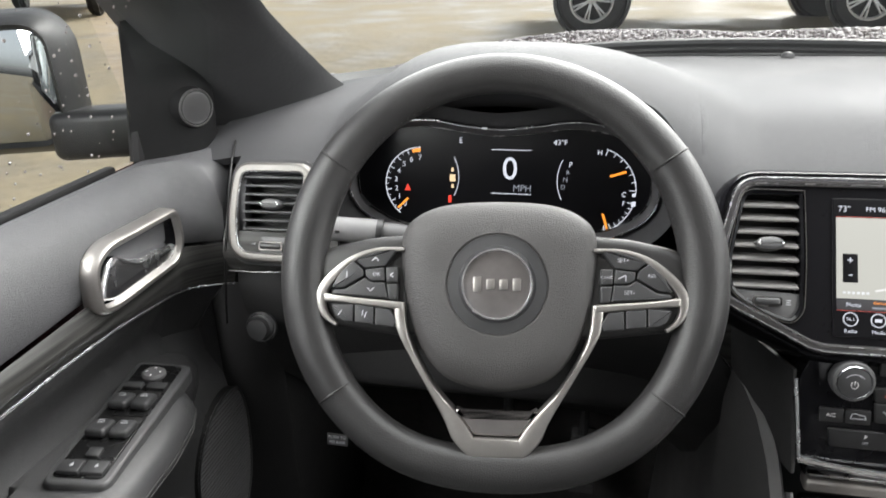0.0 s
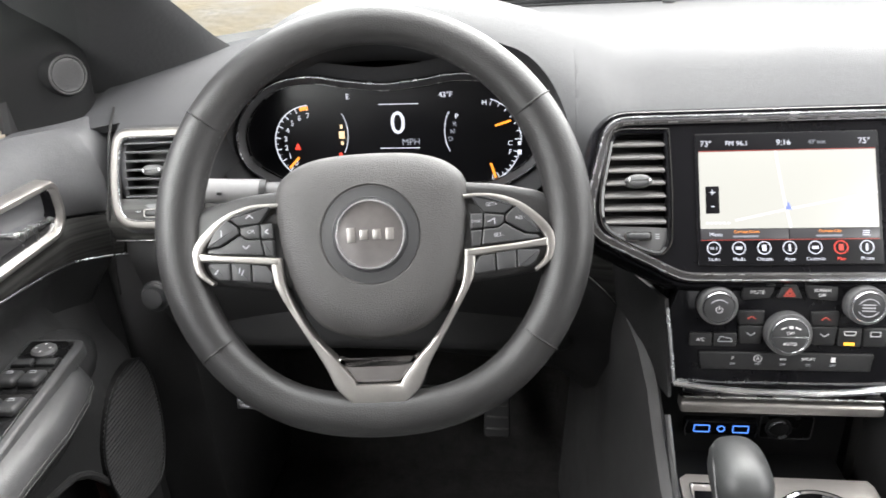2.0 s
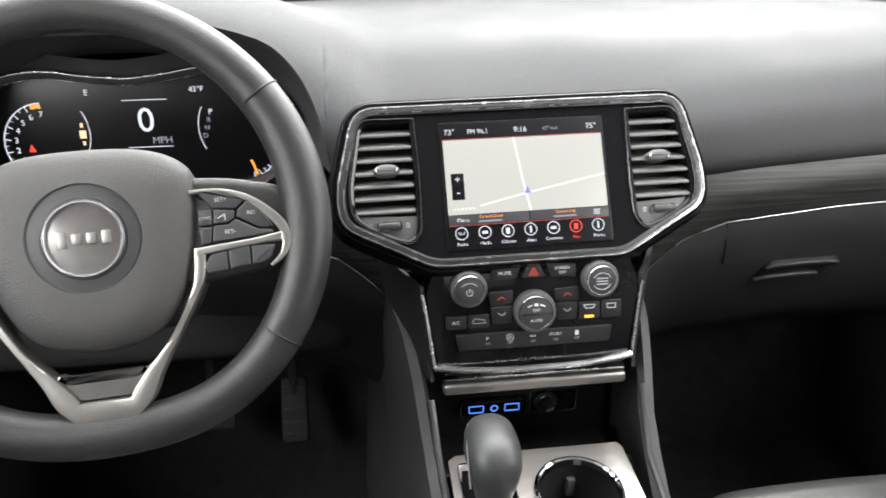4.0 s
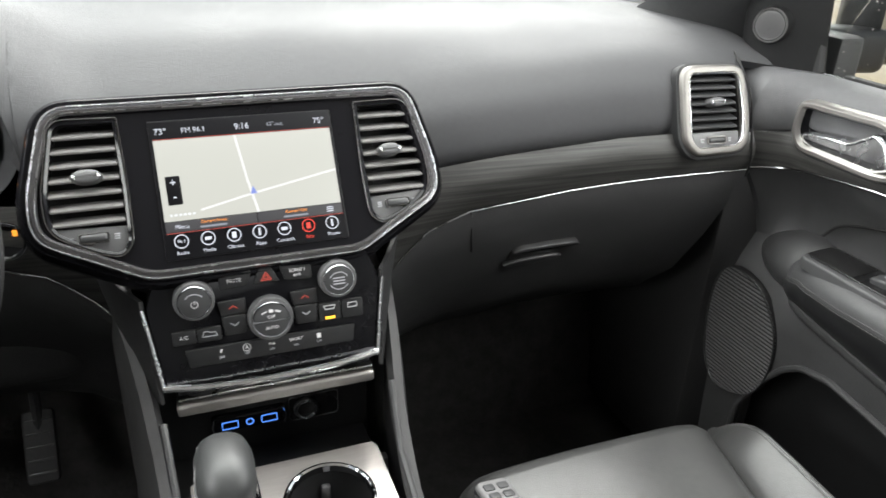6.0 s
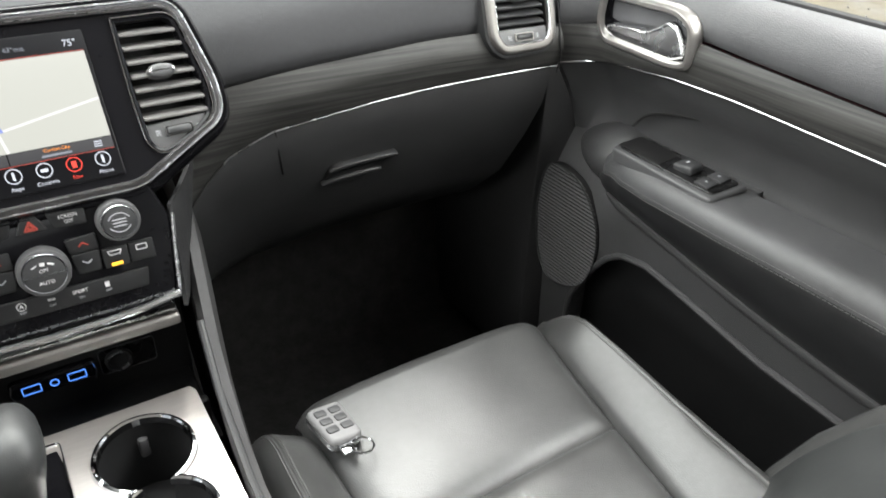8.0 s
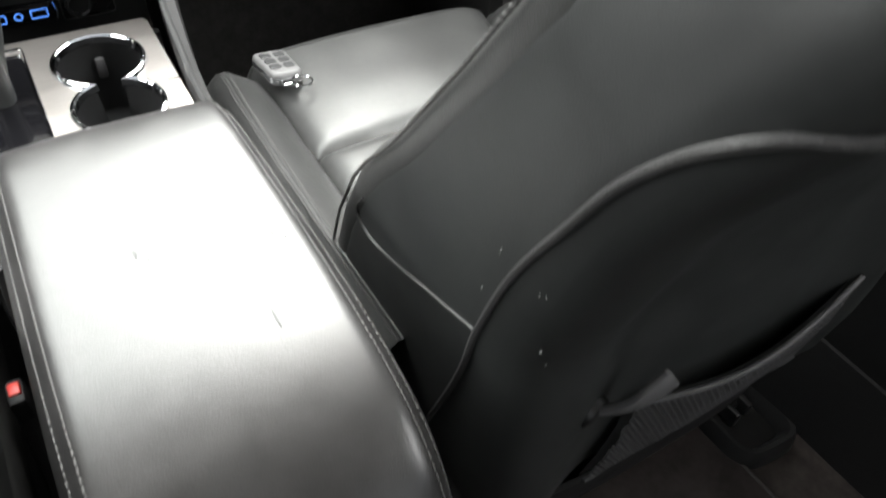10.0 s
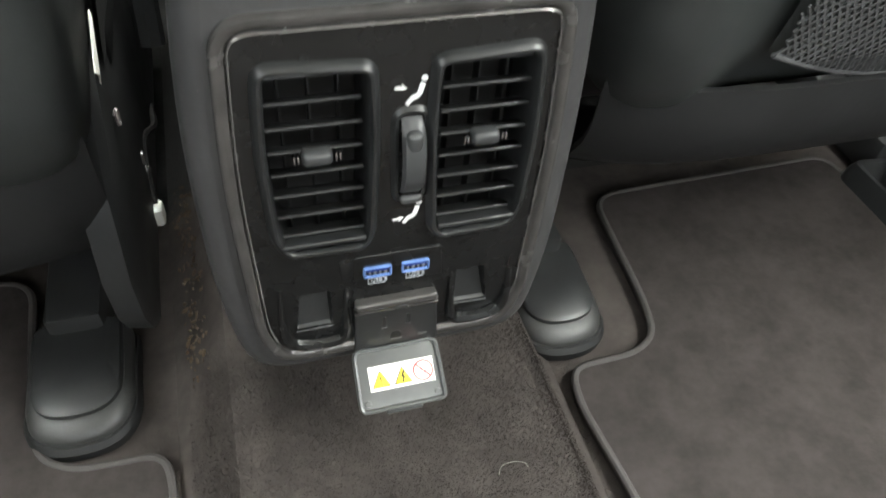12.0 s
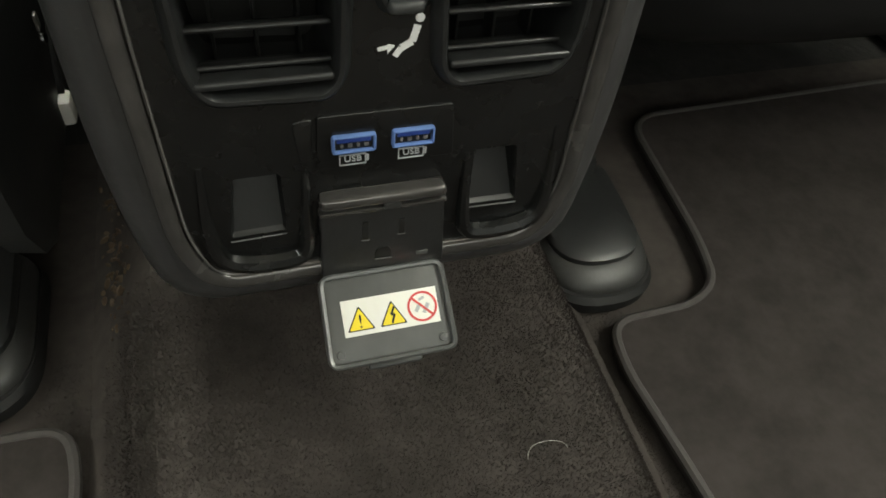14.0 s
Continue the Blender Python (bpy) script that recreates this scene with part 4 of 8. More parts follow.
note = part("release_label", slab(fillet([(-0.015, -0.0085), (0.015, -0.0085), (0.015, 0.0085), (-0.015, 0.0085)], 0.002), -0.002, 0.0, 0.0004), BUTTON, dash, "small printed release label")
note.matrix_local = basis((-0.641, 0.752, 0.4085), (1, 0, 0), (0, 0.2, 1))
writing("word", "PUSH TO", 0.0062, PRINT, note, 0, 0.0038, 0.0001)
writing("word", "RELEASE", 0.0062, PRINT, note, 0, -0.0038, 0.0001)

# ---- column stalk ----
stalk = thing("wiper_stalk", "black multifunction stalk with silver-grey end behind the steering wheel", "stalk")
part("lever", tube([(-0.45, 0.690, 0.735), (-0.52, 0.672, 0.750), (-0.60, 0.660, 0.757)], [0.012, 0.011, 0.010], 12), GREY_PLASTIC, stalk)
part("twist_end", tube([(-0.535, 0.670, 0.7515), (-0.612, 0.659, 0.758)], [0.0135, 0.0125], 14), STALK_GREY, stalk, "light grey twist end")
part("collar", tube([(-0.530, 0.6707, 0.7511), (-0.5365, 0.6698, 0.7517)], 0.0140, 14), PLASTIC, stalk)
part("symbol", merged(box(-0.598, 0.6480, 0.7600, 0.009, 0.0012, 0.0012, 0), box(-0.598, 0.6480, 0.7570, 0.006, 0.0012, 0.0012, 0), box(-0.574, 0.6510, 0.7570, 0.005, 0.0012, 0.0030, 0)), INK, stalk)

# ---- centre stack: screen, vents, knobs ----
SM = basis((-0.006, 0.705, 0.794), (1, 0.03, 0), (0, 0.065, 0.1105))
stack = thing("centre_stack", "gloss black centre stack with chrome surround, touchscreen and air vents", "centre stack", SM)
edge = fillet([(-0.170, 0.0185), (0.170, 0.0195), (0.188, -0.060), (0.186, -0.094), (0.120, -0.129), (0.097, -0.1415), (-0.102, -0.1405), (-0.124, -0.129), (-0.189, -0.096), (-0.191, -0.062)], [0.020, 0.020, 0.03, 0.024, 0.02, 0.02, 0.02, 0.02, 0.024, 0.03])
left_vent = fillet([(-0.168, 0.0105), (-0.111, 0.0095), (-0.109, -0.060), (-0.111, -0.108), (-0.122, -0.1195), (-0.142, -0.1140), (-0.180, -0.092), (-0.182, -0.060)], [0.014, 0.003, 0.03, 0.008, 0.008, 0.01, 0.02, 0.02])
vent_holes = [inset(left_vent if area2(left_vent) > 0 else left_vent[::-1], 0.001), inset([(-x, y) for x, y in left_vent][::-1] if area2(left_vent) > 0 else [(-x, y) for x, y in left_vent], 0.001)]
part("fascia", holed(edge if area2(edge) > 0 else edge[::-1], vent_holes, -0.035, 0.0), GLOSS, stack, "gloss black plastic fascia")
part("surround", band(inset(edge, -0.0045), [(-0.002, -0.014), (-0.001, 0.0), (0.0015, 0.0038), (0.005, 0.0048), (0.010, 0.0036), (0.011, 0.0)]), DARK_CHROME, stack, "dark polished rolled surround")
part("surround_line", band(inset(edge, -0.0030), rounded_profile(0.0019, 0.0026, 0.0062)), BRIGHT_METAL, stack, "thin bright chrome line")
part("surround_line", band(inset(edge, 0.0030), rounded_profile(0.0009, 0.0034, 0.0052)), TRIM_LINE, stack, "thin bright chrome line")
part("brow", band(inset(edge, -0.0140), [(0, -0.03), (0.002, -0.006), (0.006, 0.0), (0.0095, -0.002), (0.0105, -0.016)]), GLOSS, stack)

screen = part("touchscreen", slab(fillet([(-0.0865, 0.003), (0.0865, 0.003), (0.0865, -0.128), (-0.0865, -0.128)], 0.002), 0.0, 0.0018, 0.0006), SCREEN_BLACK, stack, "lit touchscreen showing a pale map")
part("map", slab([(-0.0835, -0.0155), (0.0835, -0.0155), (0.0835, -0.092), (-0.0835, -0.092)], 0.0018, 0.0021, 0.0001), MAP_PALE, screen)
part("road", merged(bar(-0.010, -0.0155, -0.004, -0.06, 0.0022, 0.0021, 0.0002), bar(-0.004, -0.06, 0.002, -0.092, 0.0024, 0.0021, 0.0002), bar(-0.05, -0.084, -0.003, -0.074, 0.0020, 0.0021, 0.0002), bar(-0.003, -0.074, 0.0835, -0.058, 0.0020, 0.0021, 0.0002)), MAP_ROAD, screen)
part("route_marker", slab([(-0.003, -0.074), (0.0035, -0.074), (0.0, -0.066)], 0.0023, 0.0026, 0.0001), glowing("marker_blue", (0.15, 0.2, 0.5), 0.7), screen)
part("zoom_keys", slab(fillet([(-0.078, -0.050), (-0.065, -0.050), (-0.065, -0.077), (-0.078, -0.077)], 0.001), 0.0021, 0.0027, 0.0002), SCREEN_BLACK, screen)
writing("plus_key", "+", 0.011, GLOW_WHITE, screen, -0.0715, -0.0565, 0.0028)
writing("minus_key", "-", 0.013, GLOW_WHITE, screen, -0.0715, -0.0690, 0.0028)
part("map_caption", merged(*[bar(-0.078 + 0.004 * i, -0.0865, -0.0755 + 0.004 * i, -0.0865, 0.0022, 0.0021, 0.0002) for i in range(6)]), PRINT, screen)
part("street_bar", merged(slab([(-0.0835, -0.0925), (-0.0005, -0.0925), (-0.0005, -0.1025), (-0.0835, -0.1025)], 0.0018, 0.0021, 0.0001), slab([(0.0005, -0.0925), (0.0835, -0.0925), (0.0835, -0.1025), (0.0005, -0.1025)], 0.0018, 0.0021, 0.0001)), MAP_BAR, screen)
writing("menu_word", "Menu", 0.0056, GLOW_WHITE, screen, -0.069, -0.0978, 0.0022)
for cx, top in ((-0.040, "Current Street"), (0.038, "Current City")):
    writing("caption", top, 0.0040, GLOW_ORANGE, screen, cx, -0.0952, 0.0022)
    part("place_word", bar(cx - 0.013, -0.0998, cx + 0.011, -0.0998, 0.0018, 0.0021, 0.0002), GLOW_DIM, screen)
part("list_key", merged(*[bar(0.068, -0.0955 - 0.002 * i, 0.0745, -0.0955 - 0.002 * i, 0.0009, 0.0021, 0.0002) for i in range(3)]), GLOW_WHITE, screen)
for y in (-0.0148, -0.1032):
    part("divider", bar(-0.0835, y, 0.0835, y, 0.0006, 0.0019, 0.0003), ICON_RED, screen)
for word, x, size in (("73\u00b0", -0.076, 0.0082), ("FM 96.1", -0.0465, 0.0068), ("9:16", -0.002, 0.0082), ("43\u00b0out.", 0.030, 0.0058), ("75\u00b0", 0.0735, 0.0082)):
    writing("status_word", word, size, GLOW_WHITE if size > 0.006 else GLOW_DIM, screen, x, -0.0075, 0.0019)
for i, word in enumerate(("Radio", "Media", "Climate", "Apps", "Controls", "Nav", "Phone")):
    x = -0.0715 + 0.0238 * i
    lit = GLOW_RED if word == "Nav" else GLOW_WHITE
    key = part("menu_key", band(circle(0.0066, 24, x, -0.1112), [(0, 0.0018), (0, 0.0022), (0.0009, 0.0022), (0.0009, 0.0018)]), lit, screen)
    if word == "Radio":
        writing("numeral", "96.1", 0.0045, lit, screen, x, -0.1112, 0.0019)
    else:
        part("symbol", [box(x, -0.1112, 0.0019, 0.002, 0.007, 0.0005, 0), box(x, -0.1112, 0.0019, 0.006, 0.003, 0.0005, 0, m=None), box(x, -0.1112, 0.0019, 0.004, 0.006, 0.0005, 0)][i % 3], lit, screen)
    writing("menu_word", word, 0.0048, lit, screen, x, -0.1222, 0.0019)

for s in (-1, 1):
    o = left_vent if s < 0 else [(-x, y) for x, y in left_vent][::-1]
    tray = part("vent_tray", loops([[(x, y, 0.0015) for x, y in o], [(x, y, -0.032) for x, y in inset(o, 0.003)]], True, False, True), INK, stack)
    part("vent_rim", band(inset(o, -0.0005), rounded_profile(0.0022, -0.001, 0.0036)), MID_CHROME, stack, "fine polished rim")
    part("vent_collar", band(inset(o, 0.0022), [(0.0, 0.0026), (0.0025, 0.0012), (0.0035, -0.010)]), GLOSS, stack)
    for i in range(7):
        y = -0.0035 - 0.0130 * i
        x0, x1 = -0.167 - 0.0022 * min(i, 4), -0.1155
        blade = part("slat", box(0, 0, 0, x1 - x0, 0.0030, 0.0165, 0.0013, 2), VENT_BLADE, stack)
        blade.matrix_local = Matrix.Translation((-s * (x0 + x1) / 2, y, -0.0060)) @ pose(0, 0, 0, 30)
    lens = curve([(-0.0135, 0.0), (-0.0085, 0.0052), (0.0, 0.0068), (0.0085, 0.0052), (0.0135, 0.0), (0.0085, -0.0048), (0.0, -0.0060), (-0.0085, -0.0048)], 4, True)[::-1]
    slide = part("slider", shifted(slab(lens, -0.006, 0.0085, 0.004, 4), s * 0.1425, -0.0435, 0), GREY_DARK, stack, "grey oval vent slider")
    for q in (-1, 1):
        part("slider_tip", shifted(slab([(q * x, y) for x, y in ((0.0085, 0.0036), (0.0122, 0.0), (0.0085, -0.0034), (0.0095, 0.0))], 0.0050, 0.0090, 0.0008), s * 0.1425, -0.0435, 0), BRIGHT_METAL, slide, "bright slider tip")
    plate = part("shutter_plate", slab([(s * -x, y) for x, y in ((-0.1785, -0.0870), (-0.1125, -0.0900), (-0.1140, -0.1070), (-0.1225, -0.1165), (-0.1410, -0.1115), (-0.1770, -0.0915))], -0.010, -0.0015, 0.001), GREY_DARK, stack)
    part("thumbwheel", box(s * 0.1435, -0.0985, 0.001, 0.0235, 0.0078, 0.007, 0.003, 3), BUTTON, plate)
    part("thumbwheel_edge", band(fillet([(s * 0.1435 - 0.0130, -0.1032), (s * 0.1435 + 0.0130, -0.1032), (s * 0.1435 + 0.0130, -0.0938), (s * 0.1435 - 0.0130, -0.0938)], 0.003), rounded_profile(0.0012, -0.001, 0.0026)), TRIM_LINE, plate)
    for sx in (-1, 1):
        for q in (-0.002, 0, 0.002):
            part("symbol", bar(s * 0.1435 + sx * 0.019 - 0.0022, -0.0985 + q, s * 0.1435 + sx * 0.019 + 0.0022, -0.0985 + q, 0.0007, -0.0014), PRINT, plate)

# ---- lower controls ----
KM = basis((-0.003, 0.630, 0.652), (1, 0.0, 0), (0, 0.02, 0.09))
panel = thing("climate_panel", "gloss black climate control panel with three rotary knobs", "control panel", KM)
shape = fillet([(-0.098, 0.026), (0.098, 0.026), (0.113, -0.012), (0.103, -0.094), (-0.103, -0.094), (-0.113, -0.012)], [0.01, 0.01, 0.012, 0.006, 0.006, 0.012])
part("fascia", slab(shape, -0.05, 0.0, 0.002), GLOSS, panel)
for s in (-1, 1):
    line = [(s * 0.1155, -0.010, 0.001), (s * 0.112, -0.035, 0.001), (s * 0.1055, -0.090, 0.002)]
    part("chrome_edge", tube(line, 0.0020, 8), BRIGHT_METAL, panel)
part("chrome_sill", tube(curve([(-0.1055, -0.090, 0.002), (-0.06, -0.0945, 0.006), (0, -0.0955, 0.008), (0.06, -0.0945, 0.006), (0.1055, -0.090, 0.002)], 6), 0.0036, 8), BRIGHT_METAL, panel)


def knob(x, y, r, name):
    k = part(name, shifted(turned([(r, 0), (r, 0.010), (r * 0.97, 0.013), (r * 0.80, 0.0135)], 40), x, y, 0), GREY_DARK, panel, "knurled grey rotary knob")
    ribs = []
    for i in range(60):
        a = 2 * math.pi * i / 60
        ribs.append(box(x + r * math.cos(a), y + r * math.sin(a), 0.0055, 0.0006, 0.0006, 0.010, 0))
    part("knurling", merged(*ribs), GREY_DARK, k)
    part("ring", band(circle(r * 0.86, 40, x, y), rounded_profile(0.0022, 0.012, 0.0152)), CHROME, k)
    part("cap", shifted(turned([(r * 0.80, 0.010), (r * 0.80, 0.0140), (r * 0.70, 0.0148), (0.0005, 0.0150)], 32), x, y, 0), BUTTON, k)
    return k


k1 = knob(-0.0690, -0.0055, 0.0185, "volume_knob")
part("power_symbol", merged(arc_strip(0.0028, 0.0034, 125, 415, 0.015, cx=-0.069, cy=-0.0075), bar(-0.069, -0.0075, -0.069, -0.0035, 0.0007, 0.015)), PRINT_WHITE, k1)
part("symbol", arc_strip(0.0095, 0.0103, 40, 140, 0.015, cx=-0.069, cy=-0.0075), PRINT, k1)
k2 = knob(0.0675, -0.0035, 0.0185, "tuning_knob")
for i in range(3):
    part("symbol", bar(0.0615, -0.001 - 0.003 * i, 0.0735, -0.001 - 0.003 * i, 0.0011, 0.015), PRINT, k2)
part("symbol", arc_strip(0.0098, 0.0106, 30, 150, 0.015, cx=0.0675, cy=-0.0055), PRINT, k2)
part("symbol", arc_strip(0.0098, 0.0106, 210, 330, 0.015, cx=0.0675, cy=-0.0025), PRINT, k2)
k3 = knob(-0.001, -0.0335, 0.0215, "fan_knob")
part("split_line", bar(-0.018, -0.0345, 0.016, -0.0345, 0.0012, 0.0148), CHROME, k3)
writing("word", "OFF", 0.0045, PRINT_WHITE, k3, -0.001, -0.0305, 0.0151)
writing("word", "AUTO", 0.0045, PRINT_WHITE, k3, -0.001, -0.0415, 0.0151)
for piece in (box(-0.001, -0.0245, 0.0151, 0.004, 0.003, 0.0003, 0), bar(-0.010, -0.0265, -0.005, -0.0245, 0.001, 0.015), bar(0.003, -0.0245, 0.008, -0.0265, 0.0016, 0.015)):
    part("fan_symbol", piece, PRINT_WHITE, k3)


def key(outline, words=(), mat=VENT_RIM):
    b = part("button", slab(fillet(outline, 0.002, 3), 0.0, 0.0032, 0.0009), mat, panel)
    for w, x, y, size in words:
        writing("word", w, size, PRINT_WHITE, b, x, y, 0.0033)
    return b


def rect(x0, x1, y0, y1, slant=0.0):
    return [(x0, y0), (x1, y0), (x1 - slant, y1), (x0 - slant, y1)]


key([(-0.045, 0.013), (-0.014, 0.015), (-0.019, 0.001), (-0.045, -0.001)], [("MUTE", -0.031, 0.007, 0.0052)])
key([(0.012, 0.015), (0.043, 0.013), (0.043, -0.001), (0.017, 0.001)], [("SCREEN", 0.029, 0.0095, 0.0044), ("OFF", 0.029, 0.0045, 0.0044)])
b = key([(-0.0135, 0.001), (0.0115, 0.001), (0.005, 0.015), (-0.007, 0.015)])
part("hazard_symbol", merged(*[bar(*q, 0.0009, 0.0033) for q in ((-0.006, 0.0035, 0.004, 0.0035), (0.004, 0.0035, -0.001, 0.0115), (-0.001, 0.0115, -0.006, 0.0035), (-0.0035, 0.005, 0.0015, 0.005), (0.0015, 0.005, -0.001, 0.009), (-0.001, 0.009, -0.0035, 0.005))]), ICON_RED, b, "red hazard triangle")
for s in (-1, 1):
    cx = s * 0.0345
    up = key([(cx - 0.014, -0.0125), (cx + 0.012, -0.0115), (cx + 0.012, -0.0265), (cx - 0.012, -0.0265)])
    part("arrow", merged(bar(cx - 0.004, -0.0205, cx, -0.0175, 0.001, 0.0033), bar(cx, -0.0175, cx + 0.004, -0.0205, 0.001, 0.0033)), ICON_RED, up)
    down = key([(cx - 0.012, -0.0275), (cx + 0.012, -0.0275), (cx + 0.010, -0.0465), (cx - 0.010, -0.0465)])
    part("arrow", merged(bar(cx - 0.004, -0.0345, cx, -0.0375, 0.001, 0.0033), bar(cx, -0.0375, cx + 0.004, -0.0345, 0.001, 0.0033)), PRINT, down)
key(rect(-0.0925, -0.071, -0.0355, -0.0495), [("A/C", -0.082, -0.0425, 0.0050)])
re = key(rect(-0.0700, -0.0475, -0.0355, -0.0495))
part("car_symbol", merged(band(fillet([(-0.066, -0.0445), (-0.051, -0.0445), (-0.053, -0.0400), (-0.058, -0.0400), (-0.060, -0.0385), (-0.064, -0.0390)], 0.0015), [(0, 0.003), (0, 0.0035), (0.0008, 0.0035), (0.0008, 0.003)])), PRINT, re)
df = key(rect(0.0475, 0.0695, -0.0285, -0.0475))
part("demist_symbol", merged(band(fillet([(0.0535, -0.036), (0.0625, -0.036), (0.0645, -0.0315), (0.0515, -0.0315)], 0.001), [(0, 0.003), (0, 0.0035), (0.0008, 0.0035), (0.0008, 0.003)])), PRINT_WHITE, df)
part("indicator", box(0.058, -0.0445, 0.0036, 0.010, 0.0028, 0.001, 0.0003), GLOW_AMBER, df, "lit amber indicator")
dr = key(rect(0.0705, 0.0925, -0.0285, -0.0475))
part("demist_symbol", band(fillet([(0.0765, -0.037), (0.0865, -0.037), (0.0865, -0.0315), (0.0765, -0.0315)], 0.001), [(0, 0.003), (0, 0.0035), (0.0008, 0.0035), (0.0008, 0.003)]), PRINT_WHITE, dr)
row = key([(-0.083, -0.0555), (0.083, -0.0555), (0.080, -0.0735), (-0.080, -0.0735)])
for x, w in ((-0.050, "P"), (-0.026, "A"), (-0.002, "eco"), (0.022, "SPORT"), (0.045, "")):
    if w:
        writing("word", w, 0.0055 if len(w) < 3 else 0.0044, PRINT_WHITE, row, x, -0.0615, 0.0033)
    writing("word", "ON" if w == "SPORT" else "OFF", 0.0032, PRINT, row, x, -0.0675, 0.0033)
part("symbol", arc_strip(0.0034, 0.0039, 0, 360, 0.0033, cx=-0.026, cy=-0.0615), PRINT_WHITE, row)
part("symbol", box(0.045, -0.0615, 0.0034, 0.004, 0.005, 0.0003, 0), PRINT_WHITE, row)

# satin bar below the controls and the dark shelf with the sockets
lip = thing("storage_lid", "satin silver pull bar over the console shelf", "storage lid")
part("grip_bar", box(-0.001, 0.614, 0.5365, 0.198, 0.020, 0.0135, 0.004, 4), SATIN, lip, "satin silver grip bar")
part("grip_line", box(-0.001, 0.6130, 0.5485, 0.194, 0.014, 0.0030, 0.0012, 3), TRIM_LINE, lip, "polished upper edge")
part("lid", box(-0.001, 0.626, 0.546, 0.196, 0.026, 0.016, 0.004, 3), GLOSS, lip)

# ---- steering wheel ----
WM = basis((-0.391, 0.550, 0.763), (0.29, 0.0285, 0.003), (0, 0.108, 0.2225))
wheel = thing("steering_wheel", "black leather steering wheel with silver lower spokes and round badge", "steering wheel", WM)
R = 0.1728


def rim_radius(a):
    """Grip thickness round the rim: fuller at the sides."""
    side = abs(math.cos(a)) ** 3
    low = max(0.0, -math.sin(a)) ** 6
    return 0.0165 + 0.0030 * side + 0.0020 * low


n = 128
rows = []
for i in range(n):
    a = 2 * math.pi * i / n
    t = rim_radius(a)
    r_in = R - (0.009 * max(0.0, -math.sin(a)) ** 10) + 0.0065 * max(0.0, math.sin(a)) ** 2
    row = []
    for j in range(20):
        b = 2 * math.pi * j / 20
        rr = r_in + t * (1.08 if math.cos(b) < 0 else 1.0) * math.cos(b)
        row.append((rr * math.cos(a), rr * math.sin(a), t * 0.95 * math.sin(b)))
    rows.append(row)
part("rim", loops(rows, True, closed_v=True), RIM_LEATHER, wheel, "stitched black leather rim")
for a in (35, 145, 216, 324):
    a = radians(a)
    t = rim_radius(a) + 0.0004
    rs = R + 0.0065 * max(0.0, math.sin(a)) ** 2
    ring = [((rs + t * math.cos(b)) * math.cos(a), (rs + t * math.cos(b)) * math.sin(a), t * 0.95 * math.sin(b)) for b in [2 * math.pi * j / 24 for j in range(24)]]
    part("seam", tube(ring, 0.0009, 6, True), INK, wheel)
stitches = []
for i in range(150):
    a = 2 * math.pi * i / 150
    if math.sin(a) > 0.93:
        continue
    t = rim_radius(a)
    rr = R + 0.0065 * max(0.0, math.sin(a)) ** 2 - t * 1.02
    p, q = (rr * math.cos(a), rr * math.sin(a), 0.005), (rr * math.cos(a + 0.022), rr * math.sin(a + 0.022), -0.001)
    stitches.append(tube([p, q], 0.0006, 4))
part("stitching", merged(*stitches), THREAD, wheel)["kind"] = "stuff"

# hub cover
hub = curve([(0, 0.066), (0.045, 0.063), (0.072, 0.052), (0.084, 0.034), (0.0835, 0.0), (0.0765, -0.035), (0.062, -0.068), (0.040, -0.089), (0, -0.098),
             (-0.040, -0.089), (-0.062, -0.068), (-0.0765, -0.035), (-0.0835, 0.0), (-0.084, 0.034), (-0.072, 0.052), (-0.045, 0.063)], 5, True)
hub = hub[::-1]
rows = [[(x, y, z) for x, y in inset(hub, d)] for d, z in ((0.002, -0.035), (0.0, -0.005), (0.001, 0.004), (0.005, 0.011), (0.012, 0.0155), (0.022, 0.0185))]
rows += [[(x * f, (y + 0.01) * f - 0.01, 0.0185 + h) for x, y in inset(hub, 0.022)] for f, h in ((0.88, 0.0008),)]
rows += [[(0.0435 * math.cos(t), -0.006 + 0.0435 * math.sin(t), 0.0197) for t in [math.atan2(y + 0.006, x) for x, y in hub]],
         [(0.0425 * math.cos(t), -0.006 + 0.0425 * math.sin(t), 0.0178) for t in [math.atan2(y + 0.006, x) for x, y in hub]]]
part("airbag_cover", loops(rows, True, False, True), HUB, wheel, "grained dark grey airbag cover")
badge = part("badge", shifted(turned([(0.0420, 0.0170), (0.0415, 0.0184), (0.0325, 0.0192), (0.0312, 0.0180), (0.001, 0.0180)], 48), 0, -0.006, 0), BUTTON, wheel, "round grey badge with a chrome ring")
part("badge_disc", slab(circle(0.0285, 40, 0, -0.006), 0.0180, 0.0189, 0.0003), TRIM_GREY, badge, "brushed grey disc")
part("badge_ring", band(circle(0.0306, 48, 0, -0.006), rounded_profile(0.0032, 0.0176, 0.0226)), BRIGHT_METAL, badge, "bright chrome ring")
marks = [box(-0.0165 + 0.0110 * k, -0.006, 0.0192, 0.0070, h, 0.0016, 0.0012) for k, h in enumerate((0.0130, 0.0085, 0.0085, 0.0105))]
for mark in marks:
    part("badge_mark", mark, SATIN, badge, "plain bright raised shape")
part("airbag_mark", merged(*[bar(-0.006, -0.063 - 0.0045 * i, 0.006, -0.063 - 0.0045 * i, 0.0010, 0.0172) for i in range(3)]), INK, wheel)

